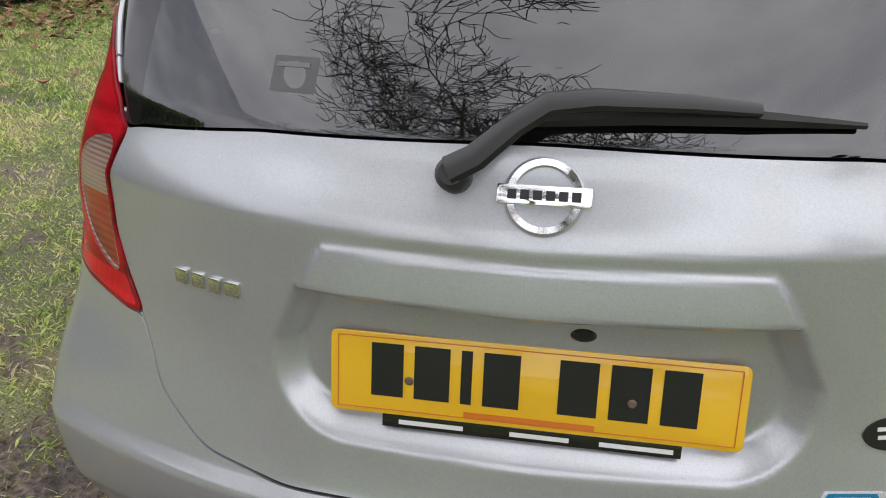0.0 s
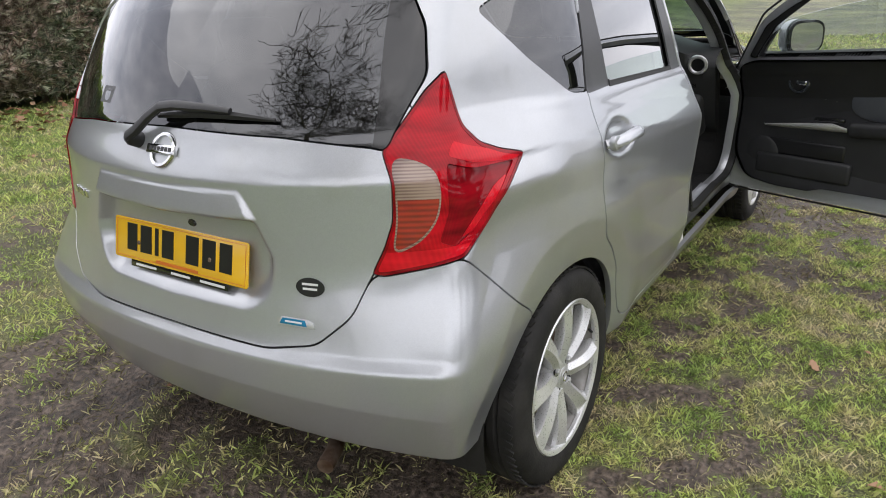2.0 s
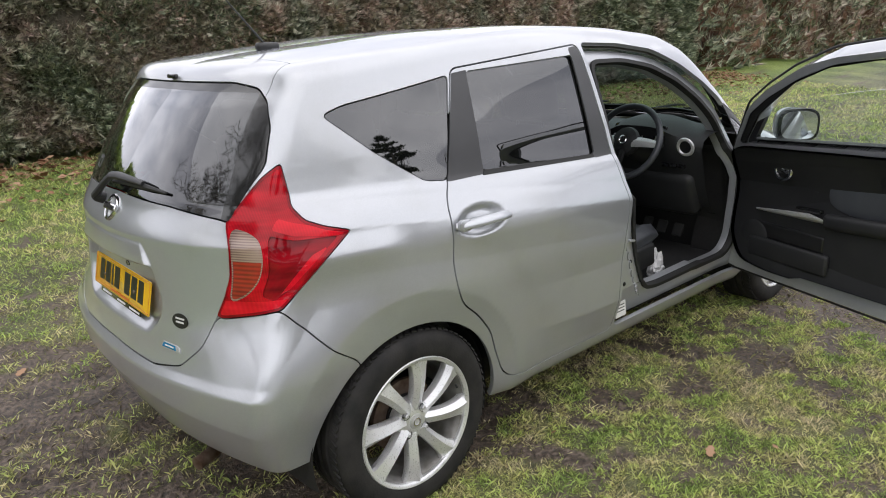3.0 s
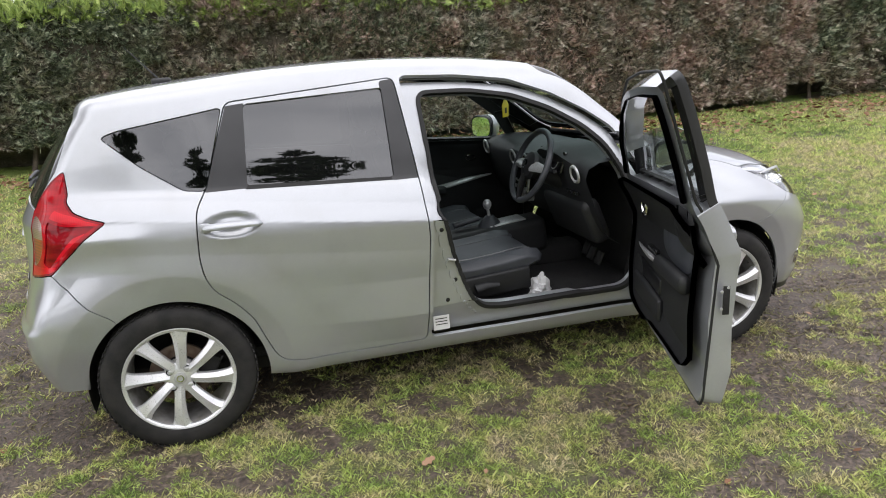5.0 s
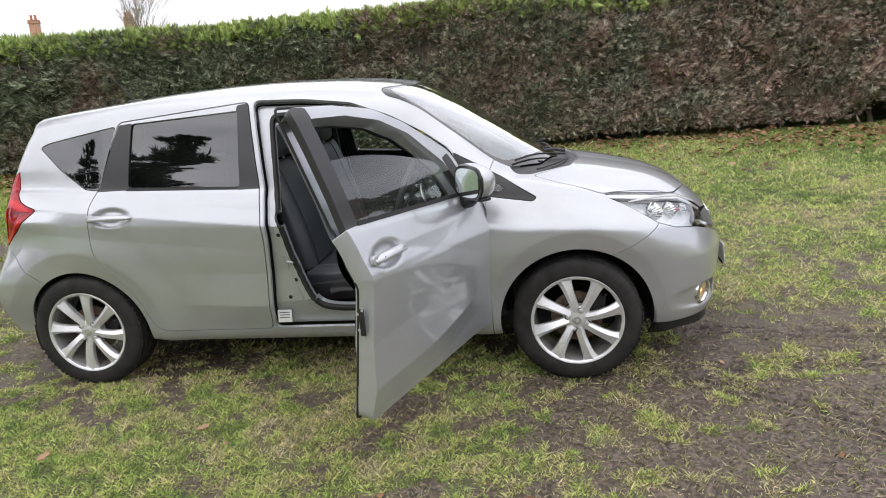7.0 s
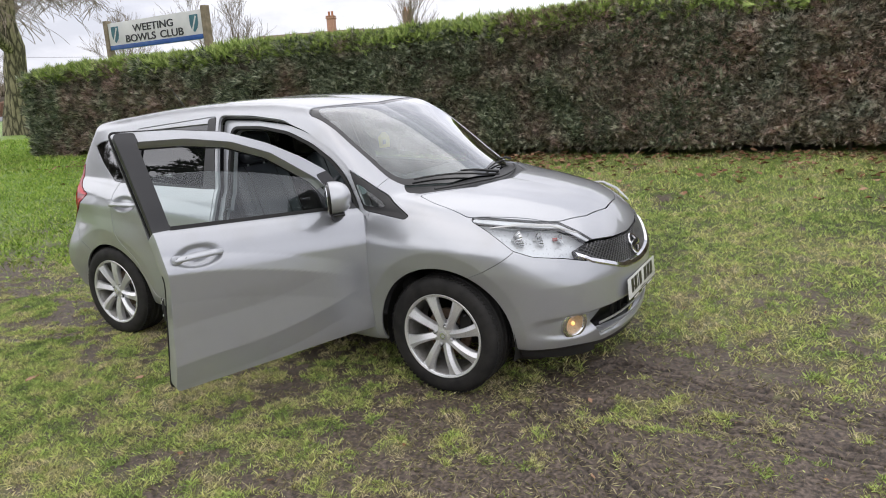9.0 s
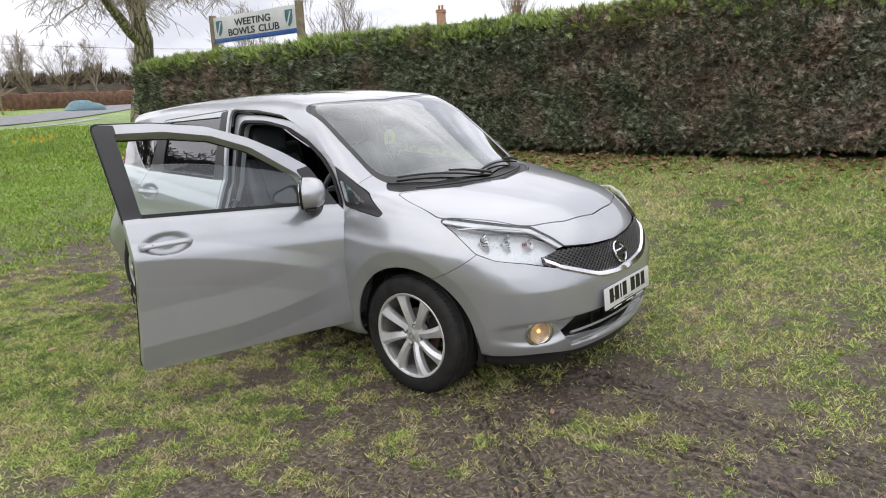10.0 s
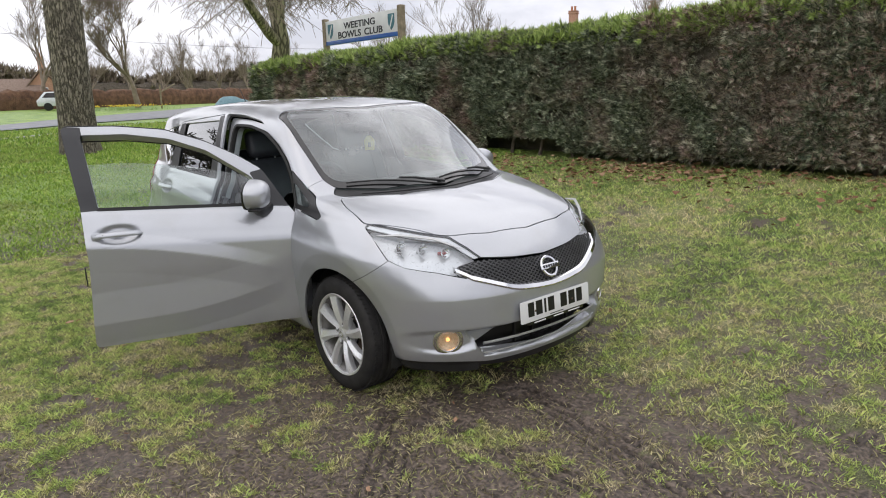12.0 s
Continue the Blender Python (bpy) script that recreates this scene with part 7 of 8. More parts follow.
hedge = holder("hedge", "tall clipped conifer hedge, green on top with brown patches", "hedge")
xs = np.linspace(HX0, HX1, 220)
sec = [(0.55, 0.0), (0.45, 0.10), (0.03, 0.24), (0.05, 0.6), (0.06, 0.92), (0.16, 0.985), (0.7, 1.0), (1.3, 0.97), (1.45, 0.8), (1.5, 0.0)]
verts, faces = [], []
for i, x in enumerate(xs):
    zb = float(ground_base(np.array([x]), np.array([5.6]))[0]) + 0.02
    for j, (d, h) in enumerate(sec):
        lump = 0.14 * (float(fbm(np.array([x * 1.8]), np.array([h * 4.0 + d]), 4, 73)[0]) - 0.5)
        end = 0.25 * (1 - min(1, (x - HX0) / 0.4)) + 0.25 * (1 - min(1, (HX1 - x) / 0.4))
        verts.append((x, float(hedge_face(np.array([x]))[0]) + 0.10 + d + lump + end * (1 - d), zb + (float(hedge_top(np.array([x]))[0]) - 0.08 - zb) * h + lump * 0.5 - end * h))
k = len(sec)
for i in range(len(xs) - 1):
    for j in range(k - 1):
        faces.append((i * k + j, (i + 1) * k + j, (i + 1) * k + j + 1, i * k + j + 1))
faces += [tuple(range(k)), tuple((len(xs) - 1) * k + j for j in range(k))[::-1]]
part("hedge_core", bm_from(verts, faces), HEDGE_CORE, hedge, "solid hedge core, coloured dark for the twigs and shade inside")


def sprays(rng, P, out, size):
    """Small flat feathered sprays, six triangles each, pointing out and up."""
    n = len(P)
    d = out * 0.8 + rng.normal(0, 1, (n, 3)) * np.array([0.80, 0.50, 0.42])
    d[:, 2] += 0.25
    d /= np.linalg.norm(d, axis=1, keepdims=True)
    w = np.cross(d, rng.normal(0, 1, (n, 3)))
    w /= np.maximum(np.linalg.norm(w, axis=1, keepdims=True), 1e-6)
    s = (size * rng.uniform(0.55, 1.5, n))[:, None]
    V, T = [], []
    for a, b, c in ((0.0, 0.0, 1.0), (0.15, 0.32, 0.70), (0.15, -0.32, 0.70), (0.40, 0.28, 0.92), (0.40, -0.28, 0.92)):
        root = P + d * s * a
        tip = P + d * s * c + w * s * b
        wide = np.cross(d, w) * s * 0.03 + w * s * 0.080
        V += [root - wide, root + wide, tip]
    k = len(V)
    V = np.stack(V, 1).reshape(-1, 3)
    base = np.arange(n)[:, None] * k
    T = np.concatenate([base + np.array([3 * i, 3 * i + 1, 3 * i + 2]) for i in range(k // 3)])
    # the leaflets of a spray share its root, so that it is one piece
    return V, T


def hedge_cover(name, count, x0, x1, h0, h1, size, material, label, top=False):
    x = rng.uniform(x0, x1, count)
    zb = ground_base(x, np.full(count, 5.6)) + 0.02
    if top:
        d = rng.uniform(-0.02, 1.3, count)
        y = hedge_face(x) + 0.06 + d
        z = hedge_top(x) - 0.05 + rng.normal(0, 0.035, count) - 0.10 * np.maximum(0.15 - d, 0) / 0.15
        out = np.tile([0.0, -0.25, 1.0], (count, 1))
    else:
        h = rng.uniform(h0, h1, count)
        lump = 0.46 * (fbm(x * 2.2, h * 5.5, 5, 73) - 0.5)
        y = hedge_face(x) + 0.04 + 0.05 * h + lump + rng.uniform(0, 0.10, count) + 0.10 * np.maximum(h - 0.93, 0) / 0.07 + 0.12 * np.maximum(0.10 - h, 0) / 0.10
        z = zb + (hedge_top(x) - zb) * h
        out = np.tile([0.0, -1.0, 0.0], (count, 1))
        gap = fbm(x * 1.1, 0 * x, 3, 79)
        keep = (h > 0.16 * ramp(0.56, 0.70, gap)) & (fbm(x * 2.6, z * 2.6, 3, 77) > rng.uniform(0.12, 0.52, count))
        x, y, z, out = x[keep], y[keep], z[keep], out[keep]
    v, t = sprays(rng, np.stack([x, y, z], 1), out, size)
    ob = mesh_arrays(name, v, t, material, hedge, smooth=False)
    tagged(ob, label, kind="stuff")


hedge_cover("conifer_sprays", 62000, -4.5, 3.0, 0.04, 1.0, 0.098, HEDGE_SPRAY, "dense conifer sprays, green and brown")
hedge_cover("browned_sprays", 62000, 1.2, 9.0, 0.05, 0.97, 0.098, HEDGE_BROWN, "browned conifer sprays")
hedge_cover("conifer_sprays", 16000, HX0, -4.5, 0.0, 1.0, 0.15, HEDGE_SPRAY, "dense conifer sprays, green and brown")
hedge_cover("conifer_sprays", 11000, 9.0, HX1, 0.0, 1.0, 0.14, HEDGE_SPRAY, "dense conifer sprays, green and brown")
hedge_cover("fresh_sprays", 15000, -4.5, 9.0, 0.9, 1.0, 0.13, HEDGE_TOP, "bright green fresh growth on top", True)
hedge_cover("fresh_sprays", 7000, HX0, -4.5, 0.9, 1.0, 0.17, HEDGE_TOP, "bright green fresh growth on top", True)
hedge_cover("fresh_sprays", 5000, -11.8, 4.0, 0.86, 1.0, 0.12, HEDGE_TOP, "bright green fresh growth on top")
n_end = 2600
ey, ez = rng.uniform(5.75, 7.0, n_end), rng.uniform(0.5, 2.45, n_end)
v, t = sprays(rng, np.stack([np.full(n_end, HX0 - 0.05) + rng.normal(0, 0.05, n_end), ey, ez], 1), np.tile([-1.0, 0, 0], (n_end, 1)), 0.15)
tagged(mesh_arrays("conifer_sprays", v, t, HEDGE_SPRAY, hedge, smooth=False), "dense conifer sprays, green and brown", kind="stuff")
STEM = surface("hedge_stem", (0.06, 0.045, 0.034), (0.15, 0.12, 0.095), 0.9, scale=12, bump=0.5, fine=40, depth=0.01)
stem_rng = np.random.default_rng(17)
for sx in np.arange(HX0 + 0.6, HX1 - 0.4, 0.62):
    sx = float(sx + stem_rng.uniform(-0.15, 0.15))
    sz = float(ground_base(np.array([sx]), np.array([5.8]))[0])
    lean = stem_rng.uniform(-0.12, 0.12)
    sy = float(hedge_face(np.array([sx]))[0]) + 0.30
    part("stem", tube([(sx, sy, sz - 0.05), (sx + lean * 0.5, sy + 0.02, sz + 0.25), (sx + lean, sy + 0.1, sz + 0.6)], [0.035, 0.026, 0.018], 7), STEM, hedge)


# ---- trees ----
def bark_mat(name, low, high, across, depth):
    """Bark in long upright plates with dark furrows between them."""
    m, n, l, b = node_mat(name)
    co, mp, vo, nz = n.new("ShaderNodeTexCoord"), n.new("ShaderNodeMapping"), n.new("ShaderNodeTexVoronoi"), n.new("ShaderNodeTexNoise")
    mp.inputs["Scale"].default_value = (1.0, 1.0, 0.22)
    vo.feature = "DISTANCE_TO_EDGE"
    vo.inputs["Scale"].default_value = across
    nz.inputs["Scale"].default_value, nz.inputs["Detail"].default_value, nz.inputs["Roughness"].default_value = across * 1.6, 8, 0.7
    l.new(co.outputs["Object"], mp.inputs["Vector"])
    warp = n.new("ShaderNodeVectorMath")
    warp.operation = "MULTIPLY_ADD"
    warp.inputs[1].default_value = (0.16, 0.16, 0.16)
    l.new(mp.outputs["Vector"], nz.inputs["Vector"])
    l.new(nz.outputs["Color"], warp.inputs[0])
    l.new(mp.outputs["Vector"], warp.inputs[2])
    l.new(warp.outputs["Vector"], vo.inputs["Vector"])
    plate = n.new("ShaderNodeMapRange")
    plate.inputs["From Max"].default_value = 0.16
    l.new(vo.outputs["Distance"], plate.inputs["Value"])
    both = n.new("ShaderNodeMath")
    both.operation = "MULTIPLY"
    l.new(plate.outputs["Result"], both.inputs[0])
    l.new(nz.outputs["Fac"], both.inputs[1])
    r = ramp_node(n, [(0.05, tuple(c * 0.45 for c in low)), (0.30, low), (0.62, high)])
    l.new(both.outputs["Value"], r.inputs["Fac"])
    l.new(r.outputs["Color"], b.inputs["Base Color"])
    bp = n.new("ShaderNodeBump")
    bp.inputs["Strength"].default_value, bp.inputs["Distance"].default_value = 1.0, depth
    l.new(both.outputs["Value"], bp.inputs["Height"])
    l.new(bp.outputs["Normal"], b.inputs["Normal"])
    b.inputs["Roughness"].default_value = 0.9
    return m


BARK = bark_mat("furrowed_bark", (0.200, 0.172, 0.130), (0.440, 0.390, 0.300), 17.0, 0.05)
TWIG = surface("twigs", (0.040, 0.032, 0.024), (0.085, 0.068, 0.050), 0.85, scale=3, bump=0.3)
TWIG_PALE = surface("pale_twigs", (0.16, 0.125, 0.095), (0.28, 0.225, 0.17), 0.85, scale=3, bump=0.3)


def grow(rng, height, radius, spread_, depth, trunk_share=0.35, twist=0.25, kids=(2, 4), lean=(0, 0), droop=0.0, thin=0.0):
    """Limbs and twigs of a bare tree as two lists of (points, radii)."""
    limbs, twigs = [], []

    def branch(p, d, ln, r, level):
        n = 6 if level < 2 else 4
        pts, rad = [p.copy()], [r]
        for i in range(n):
            d = (d + np.array([rng.normal(0, twist), rng.normal(0, twist), rng.normal(0, twist * 0.6) + 0.05 - (droop if level > 2 else 0)])).astype(float)
            d /= np.linalg.norm(d)
            p = p + d * ln / n
            pts.append(p.copy())
            rad.append(max(r * (1 - 0.55 * (i + 1) / n), thin))
        (limbs if level < 3 else twigs).append((pts, rad))
        if level >= depth:
            return
        for _ in range(rng.integers(kids[0], kids[1] + 1) + (2 if level == 0 else 0)):
            t = rng.uniform(0.35 if level else 0.62, 1.0)
            i = min(int(t * n), n - 1)
            q = pts[i] + (pts[i + 1] - pts[i]) * (t * n - i)
            a = rng.uniform(0, 2 * np.pi)
            side = np.array([np.cos(a), np.sin(a), rng.uniform(-0.15, 0.6)])
            nd = d * (1 - spread_) + side * spread_
            branch(q, nd / np.linalg.norm(nd), ln * rng.uniform(0.55, 0.82) * (1.25 if level == 0 else 1), rad[i] * rng.uniform(0.5, 0.72), level + 1)

    branch(np.array([0.0, 0.0, -0.2]), np.array([lean[0], lean[1], 1.0]), height * trunk_share, radius, 0)
    return limbs, twigs


def tubes_mesh(name, runs, sides, material, parent):
    V, F, base = [], [], 0
    for pts, rad in runs:
        P = np.array(pts)
        D = np.gradient(P, axis=0)
        D /= np.maximum(np.linalg.norm(D, axis=1, keepdims=True), 1e-9)
        ref = np.where(np.abs(D[:, 2:3]) > 0.9, np.array([[1.0, 0, 0]]), np.array([[0, 0, 1.0]]))
        A = np.cross(D, ref)
        A /= np.linalg.norm(A, axis=1, keepdims=True)
        B = np.cross(D, A)
        ang = np.arange(sides) * 2 * np.pi / sides
        ring = P[:, None] + (A[:, None] * np.cos(ang)[None, :, None] + B[:, None] * np.sin(ang)[None, :, None]) * np.array(rad)[:, None, None]
        V.append(ring.reshape(-1, 3))
        n = len(P)
        i = (np.arange(n - 1)[:, None] * sides + np.arange(sides)[None]).ravel() + base
        j = (np.arange(n - 1)[:, None] * sides + (np.arange(sides)[None] + 1) % sides).ravel() + base
        F.append(np.stack([i, j, j + sides, i + sides], 1))
        base += n * sides
    return mesh_arrays(name, np.concatenate(V), np.concatenate(F), material, parent)


def bare_tree(seed, label, at, height, radius, spread_=0.55, depth=6, bark=None, twig=None, group="", **kw):
    t = holder("tree", label, "tree", group)
    limbs, twigs = grow(np.random.default_rng(seed), height, radius, spread_, depth, **kw)
    tubes_mesh("trunk", limbs, 9, bark or BARK, t)
    if twigs:
        tubes_mesh("crown", twigs, 3, twig or TWIG, t)
    t.matrix_basis = pose(*at)
    return t


MOSSY = bark_mat("mossy_bark", (0.13, 0.12, 0.070), (0.34, 0.31, 0.19), 5.0, 0.05)


def gz(x, y):
    return float(ground_base(np.array([float(x)]), np.array([float(y)]))[0])


def trunk_column(at, height, radius, label):
    """A thick furrowed trunk, with its bark in relief and a flared foot."""
    t = holder("tree", label, "tree", "trees beside the road")
    n, m = 90, 150
    verts, faces = [], []
    for i in range(m):
        h = height * (i / (m - 1))
        for k in range(n):
            a = 2 * math.pi * k / n
            rib = float(fbm(np.array([k * 0.55 if k < n / 2 else (n - k) * 0.55]), np.array([h * 2.2]), 3, 81 if k < n / 2 else 82)[0]) - 0.5
            r = radius * (1 - 0.004 * h) + 0.30 * radius * math.exp(-h / 0.35) * (1 + 0.5 * math.sin(5 * a)) + 0.10 * radius * rib
            verts.append((r * math.cos(a), r * math.sin(a), h - 0.15))
    for i in range(m - 1):
        for k in range(n):
            faces.append((i * n + k, i * n + (k + 1) % n, (i + 1) * n + (k + 1) % n, (i + 1) * n + k))
    part("trunk", bm_from(verts, faces), BARK, t, sharp=80)
    limbs, twigs = grow(np.random.default_rng(12), 21.0, radius * 0.80, 0.66, 6, 0.22, 0.20, (3, 5))
    twigs = [(pts, [max(r, 0.015) for r in rad]) for pts, rad in twigs]
    wide = np.array([1.45, 1.6, 0.86])
    lift = [([p * wide + np.array([0, -0.17 * max(p[2], 0), height - 0.4]) for p in pts], rad) for pts, rad in limbs]
    lift2 = [([p * wide + np.array([0, -0.17 * max(p[2], 0), height - 0.4]) for p in pts], rad) for pts, rad in twigs]
    tubes_mesh("limbs", lift, 8, BARK, t)
    tubes_mesh("crown", lift2, 3, TWIG, t)
    t.matrix_basis = pose(*at)


trunk_column((-12.65, 1.62, gz(-12.65, 1.62) - 0.02), 4.6, 0.395, "thick furrowed bare tree on the green")
bare_tree(21, "bare spreading tree with drooping twigs beside the road", (-32.05, 16.7, gz(-32.05, 16.7)), 16, 0.72, 0.66, 6, trunk_share=0.42, twist=0.13, group="trees beside the road", kids=(3, 4), lean=(-0.03, -0.10), droop=0.26, thin=0.014, bark=MOSSY, twig=TWIG_PALE)
bare_tree(33, "tall bare tree with fine dense twigs beyond the road", (-57, 16.8, gz(-57, 16.8)), 17, 0.26, 0.36, 6, bark=TWIG_PALE, twig=TWIG_PALE, trunk_share=0.22, twist=0.12, kids=(3, 4), group="far bare trees", thin=0.012)
first = bare_tree(31, "bare multi-stemmed tree beyond the road", (-61, 10.5, gz(-61, 10.5)), 15, 0.24, 0.34, 5, bark=TWIG_PALE, twig=TWIG_PALE, trunk_share=0.24, twist=0.10, kids=(3, 4), group="far bare trees", thin=0.010)
for x, y, s, a in ((-56, 13.0, 0.55, 40), (-72, 27, 0.75, 130), (-78, 33, 0.7, 200), (-85, 40, 0.8, 80), (-70, 23.5, 0.6, 10), (-50, 38, 0.9, 60), (-34, 34, 0.85, 160), (-24, 40, 0.9, 260), (-90, 47, 0.8, 300), (-96, 28, 0.75, 15), (-104, 40, 0.7, 140), (-108, 22, 0.8, 260)):
    copy_thing(first, pose(x, y, gz(x, y), 0, 0, a) @ Matrix.Diagonal((s, s, s, 1)))
behind = bare_tree(41, "bare oak with a broad crown across the green", (-17, 3.5, 0.4), 13, 0.45, 0.62, 6, trunk_share=0.26, group="oaks across the green", kids=(3, 4), thin=0.034)
behind.matrix_basis = pose(-24, -13.0, 0.3)
for x, y, s, a in ((-32, -20, 1.1, 60), (-25, -6.6, 0.95, 200), (6, -29, 1.0, 230), (18, -24, 0.9, 320)):
    copy_thing(behind, pose(x, y, gz(x, y), 0, 0, a) @ Matrix.Diagonal((s, s, s, 1)))

NEEDLES = island_mat("pine_needles", [(0.0, (0.012, 0.022, 0.010)), (0.6, (0.030, 0.050, 0.020)), (1.0, (0.055, 0.075, 0.030))], 0.7, 0.2)


def cedar(seed, at, height):
    """A dark conifer with tiers of ragged flat boughs."""
    r = np.random.default_rng(seed)
    t = holder("tree", "dark cedar with tiered ragged boughs across the green", "tree", "conifers across the green")
    runs, pts = [([np.array([0, 0, -0.2]), np.array([0.1, 0, height * 0.5]), np.array([0.0, 0.1, height])], [0.35, 0.22, 0.03])], []
    for _ in range(52):
        h = r.uniform(0.18, 0.98) * height
        a, ln = r.uniform(0, 2 * np.pi), (1.05 - h / height) * height * 0.42 * r.uniform(0.6, 1.15) + 0.4
        d = np.array([np.cos(a), np.sin(a), r.uniform(-0.1, 0.25)])
        p0 = np.array([0, 0, h])
        runs.append(([p0, p0 + d * ln * 0.5, p0 + d * ln + np.array([0, 0, -0.06 * ln])], [0.07, 0.05, 0.015]))
        k = int(70 * ln)
        s = r.uniform(0.25, 1.05, k)
        q = p0 + d * (ln * s)[:, None] + r.normal(0, 1, (k, 3)) * np.array([0.30, 0.30, 0.10]) * (0.3 + 0.25 * ln)
        pts.append(q)
    P = np.concatenate(pts)
    v, f = sprays(r, P, np.tile([0.0, 0, 0.3], (len(P), 1)), 0.42)
    tubes_mesh("trunk", runs, 7, BARK, t)
    mesh_arrays("boughs", v, f, NEEDLES, t, smooth=False)
    t.matrix_basis = pose(*at)
    return t


ced = cedar(5, (-4.5, -23.0, 0.0), 13.0)
for x, y, s, a in ((3.0, -24.0, 0.95, 70), (-12.0, -22.0, 1.1, 140), (-20.0, -19.0, 1.0, 200), (10.5, -26.0, 0.9, 310)):
    copy_thing(ced, pose(x, y, 0.0, 0, 0, a) @ Matrix.Diagonal((s, s, s, 1)))

# ---- sign, road, houses ----
SIGN_WHITE = surface("sign_white", (0.66, 0.67, 0.67), (0.76, 0.76, 0.76), 0.5, scale=3, bump=0.05)
SIGN_INK = surface("sign_letters", (0.020, 0.022, 0.028), (0.030, 0.032, 0.038), 0.6, bump=0)
SIGN_BLUE = surface("sign_blue", (0.015, 0.07, 0.30), (0.03, 0.12, 0.38), 0.5, bump=0)
CREST_TEAL = surface("crest_teal", (0.03, 0.12, 0.16), (0.06, 0.20, 0.24), 0.5, bump=0)
OLD_WOOD = surface("weathered_post", (0.16, 0.13, 0.085), (0.30, 0.25, 0.17), 0.85, scale=9, bump=0.6, fine=50, depth=0.01)
BRICK = surface("red_brick", (0.32, 0.170, 0.115), (0.52, 0.310, 0.220), 0.85, scale=14, bump=0.5, fine=60, depth=0.01)
ROOF_TILE = surface("roof_tiles", (0.150, 0.105, 0.082), (0.28, 0.205, 0.160), 0.85, scale=9, bump=0.8, fine=22, depth=0.04)
CLAY = surface("clay_pot", (0.42, 0.17, 0.09), (0.55, 0.26, 0.15), 0.8, bump=0.2)
ASPHALT = surface("road_asphalt", (0.19, 0.195, 0.21), (0.27, 0.275, 0.29), 0.75, scale=2, bump=0.3, fine=40)

PATH_GREY = surface("path_tarmac", (0.36, 0.36, 0.33), (0.48, 0.47, 0.43), 0.8, scale=2, bump=0.3, fine=40)

sign = holder("club_sign", "white club sign with dark lettering on wooden posts", "sign", at=(-9.76, 7.70, 3.31))
part("board", block(3.22, 0.05, 0.62, 0.006), SIGN_WHITE, sign)
part("blue_band", block(3.20, 0.012, 0.10, 0.002, pose(0, -0.030, -0.255)), SIGN_BLUE, sign, "blue painted band")
for dx in (-1.68, 1.69):
    part("post", block(0.14, 0.14, 3.4, 0.01, pose(dx, 0.02, -1.32)), OLD_WOOD, sign, "weathered wooden post")


def sign_word(word):
    """A word in raised dark letters, its middle at the origin, and its width."""
    cu = bpy.data.curves.new("lettering", "FONT")
    cu.body, cu.size, cu.extrude, cu.align_x, cu.align_y, cu.offset = word, 0.225, 0.004, "CENTER", "CENTER", 0.003
    tmp = new("lettering", cu)
    me = bpy.data.meshes.new_from_object(tmp.evaluated_get(bpy.context.evaluated_depsgraph_get()))
    bpy.data.objects.remove(tmp)
    bpy.data.curves.remove(cu)
    me.materials.clear()
    me.materials.append(SIGN_INK)
    tx = new("lettering", me)
    tx.parent = sign
    xs_ = [v.co.x for v in me.vertices]
    return tx, (max(xs_) - min(xs_)) * 1.42


weeting, _ = sign_word("WEETING")
bowls, w_bowls = sign_word("BOWLS")
club, w_club = sign_word("CLUB")
whole = w_bowls + 0.16 + w_club
for tx, dx, dz in ((weeting, 0.0, 0.115), (bowls, -whole / 2 + w_bowls / 2, -0.10), (club, whole / 2 - w_club / 2, -0.10)):
    tx.matrix_basis = pose(dx, -0.032, dz, 90, 0, 0) @ Matrix.Diagonal((1.42, 1, 1, 1))
for dx in (-1.36, 1.36):
    crest = prism([(-0.13, 0.19), (0.13, 0.19), (0.13, 0.0), (0.09, -0.10), (0.0, -0.18), (-0.09, -0.10), (-0.13, 0.0)], 0.006, pose(dx, -0.028, 0.03, 90, 0, 0))
    cr = part("crest", crest, CREST_TEAL, sign, "teal painted shield", flat=True)
    part("crest_stripe", block(0.04, 0.006, 0.34, 0, pose(dx, -0.036, 0.03, 0, 25, 0)), SIGN_WHITE, cr, flat=True)


def strip_sheet(name, path, width, lift, material, label, category):
    verts, faces = [], []
    for i, (x, y) in enumerate(path):
        a, b = path[max(i - 1, 0)], path[min(i + 1, len(path) - 1)]
        d = Vector((b[0] - a[0], b[1] - a[1])).normalized()
        for s in (-1, -0.5, 0, 0.5, 1):
            px, py = x - d.y * s * width / 2, y + d.x * s * width / 2
            verts.append((px, py, gz(px, py) + lift))
    for i in range(len(path) - 1):
        for j in range(4):
            faces.append((i * 5 + j, i * 5 + j + 1, (i + 1) * 5 + j + 1, (i + 1) * 5 + j))
    ob = part(name, bm_from(verts, faces), material, None)
    return tagged(ob, label, category, kind="structure")


def smooth_way(points, count):
    """Even steps along a way that bends gently through the points."""
    q = np.array(points, float)
    t = np.concatenate([[0], np.cumsum(np.linalg.norm(np.diff(q, axis=0), axis=1))])
    u = np.linspace(0, t[-1], count)
    return [(float(a), float(b)) for a, b in zip(spline(t, q[:, 0])(u), spline(t, q[:, 1])(u))]


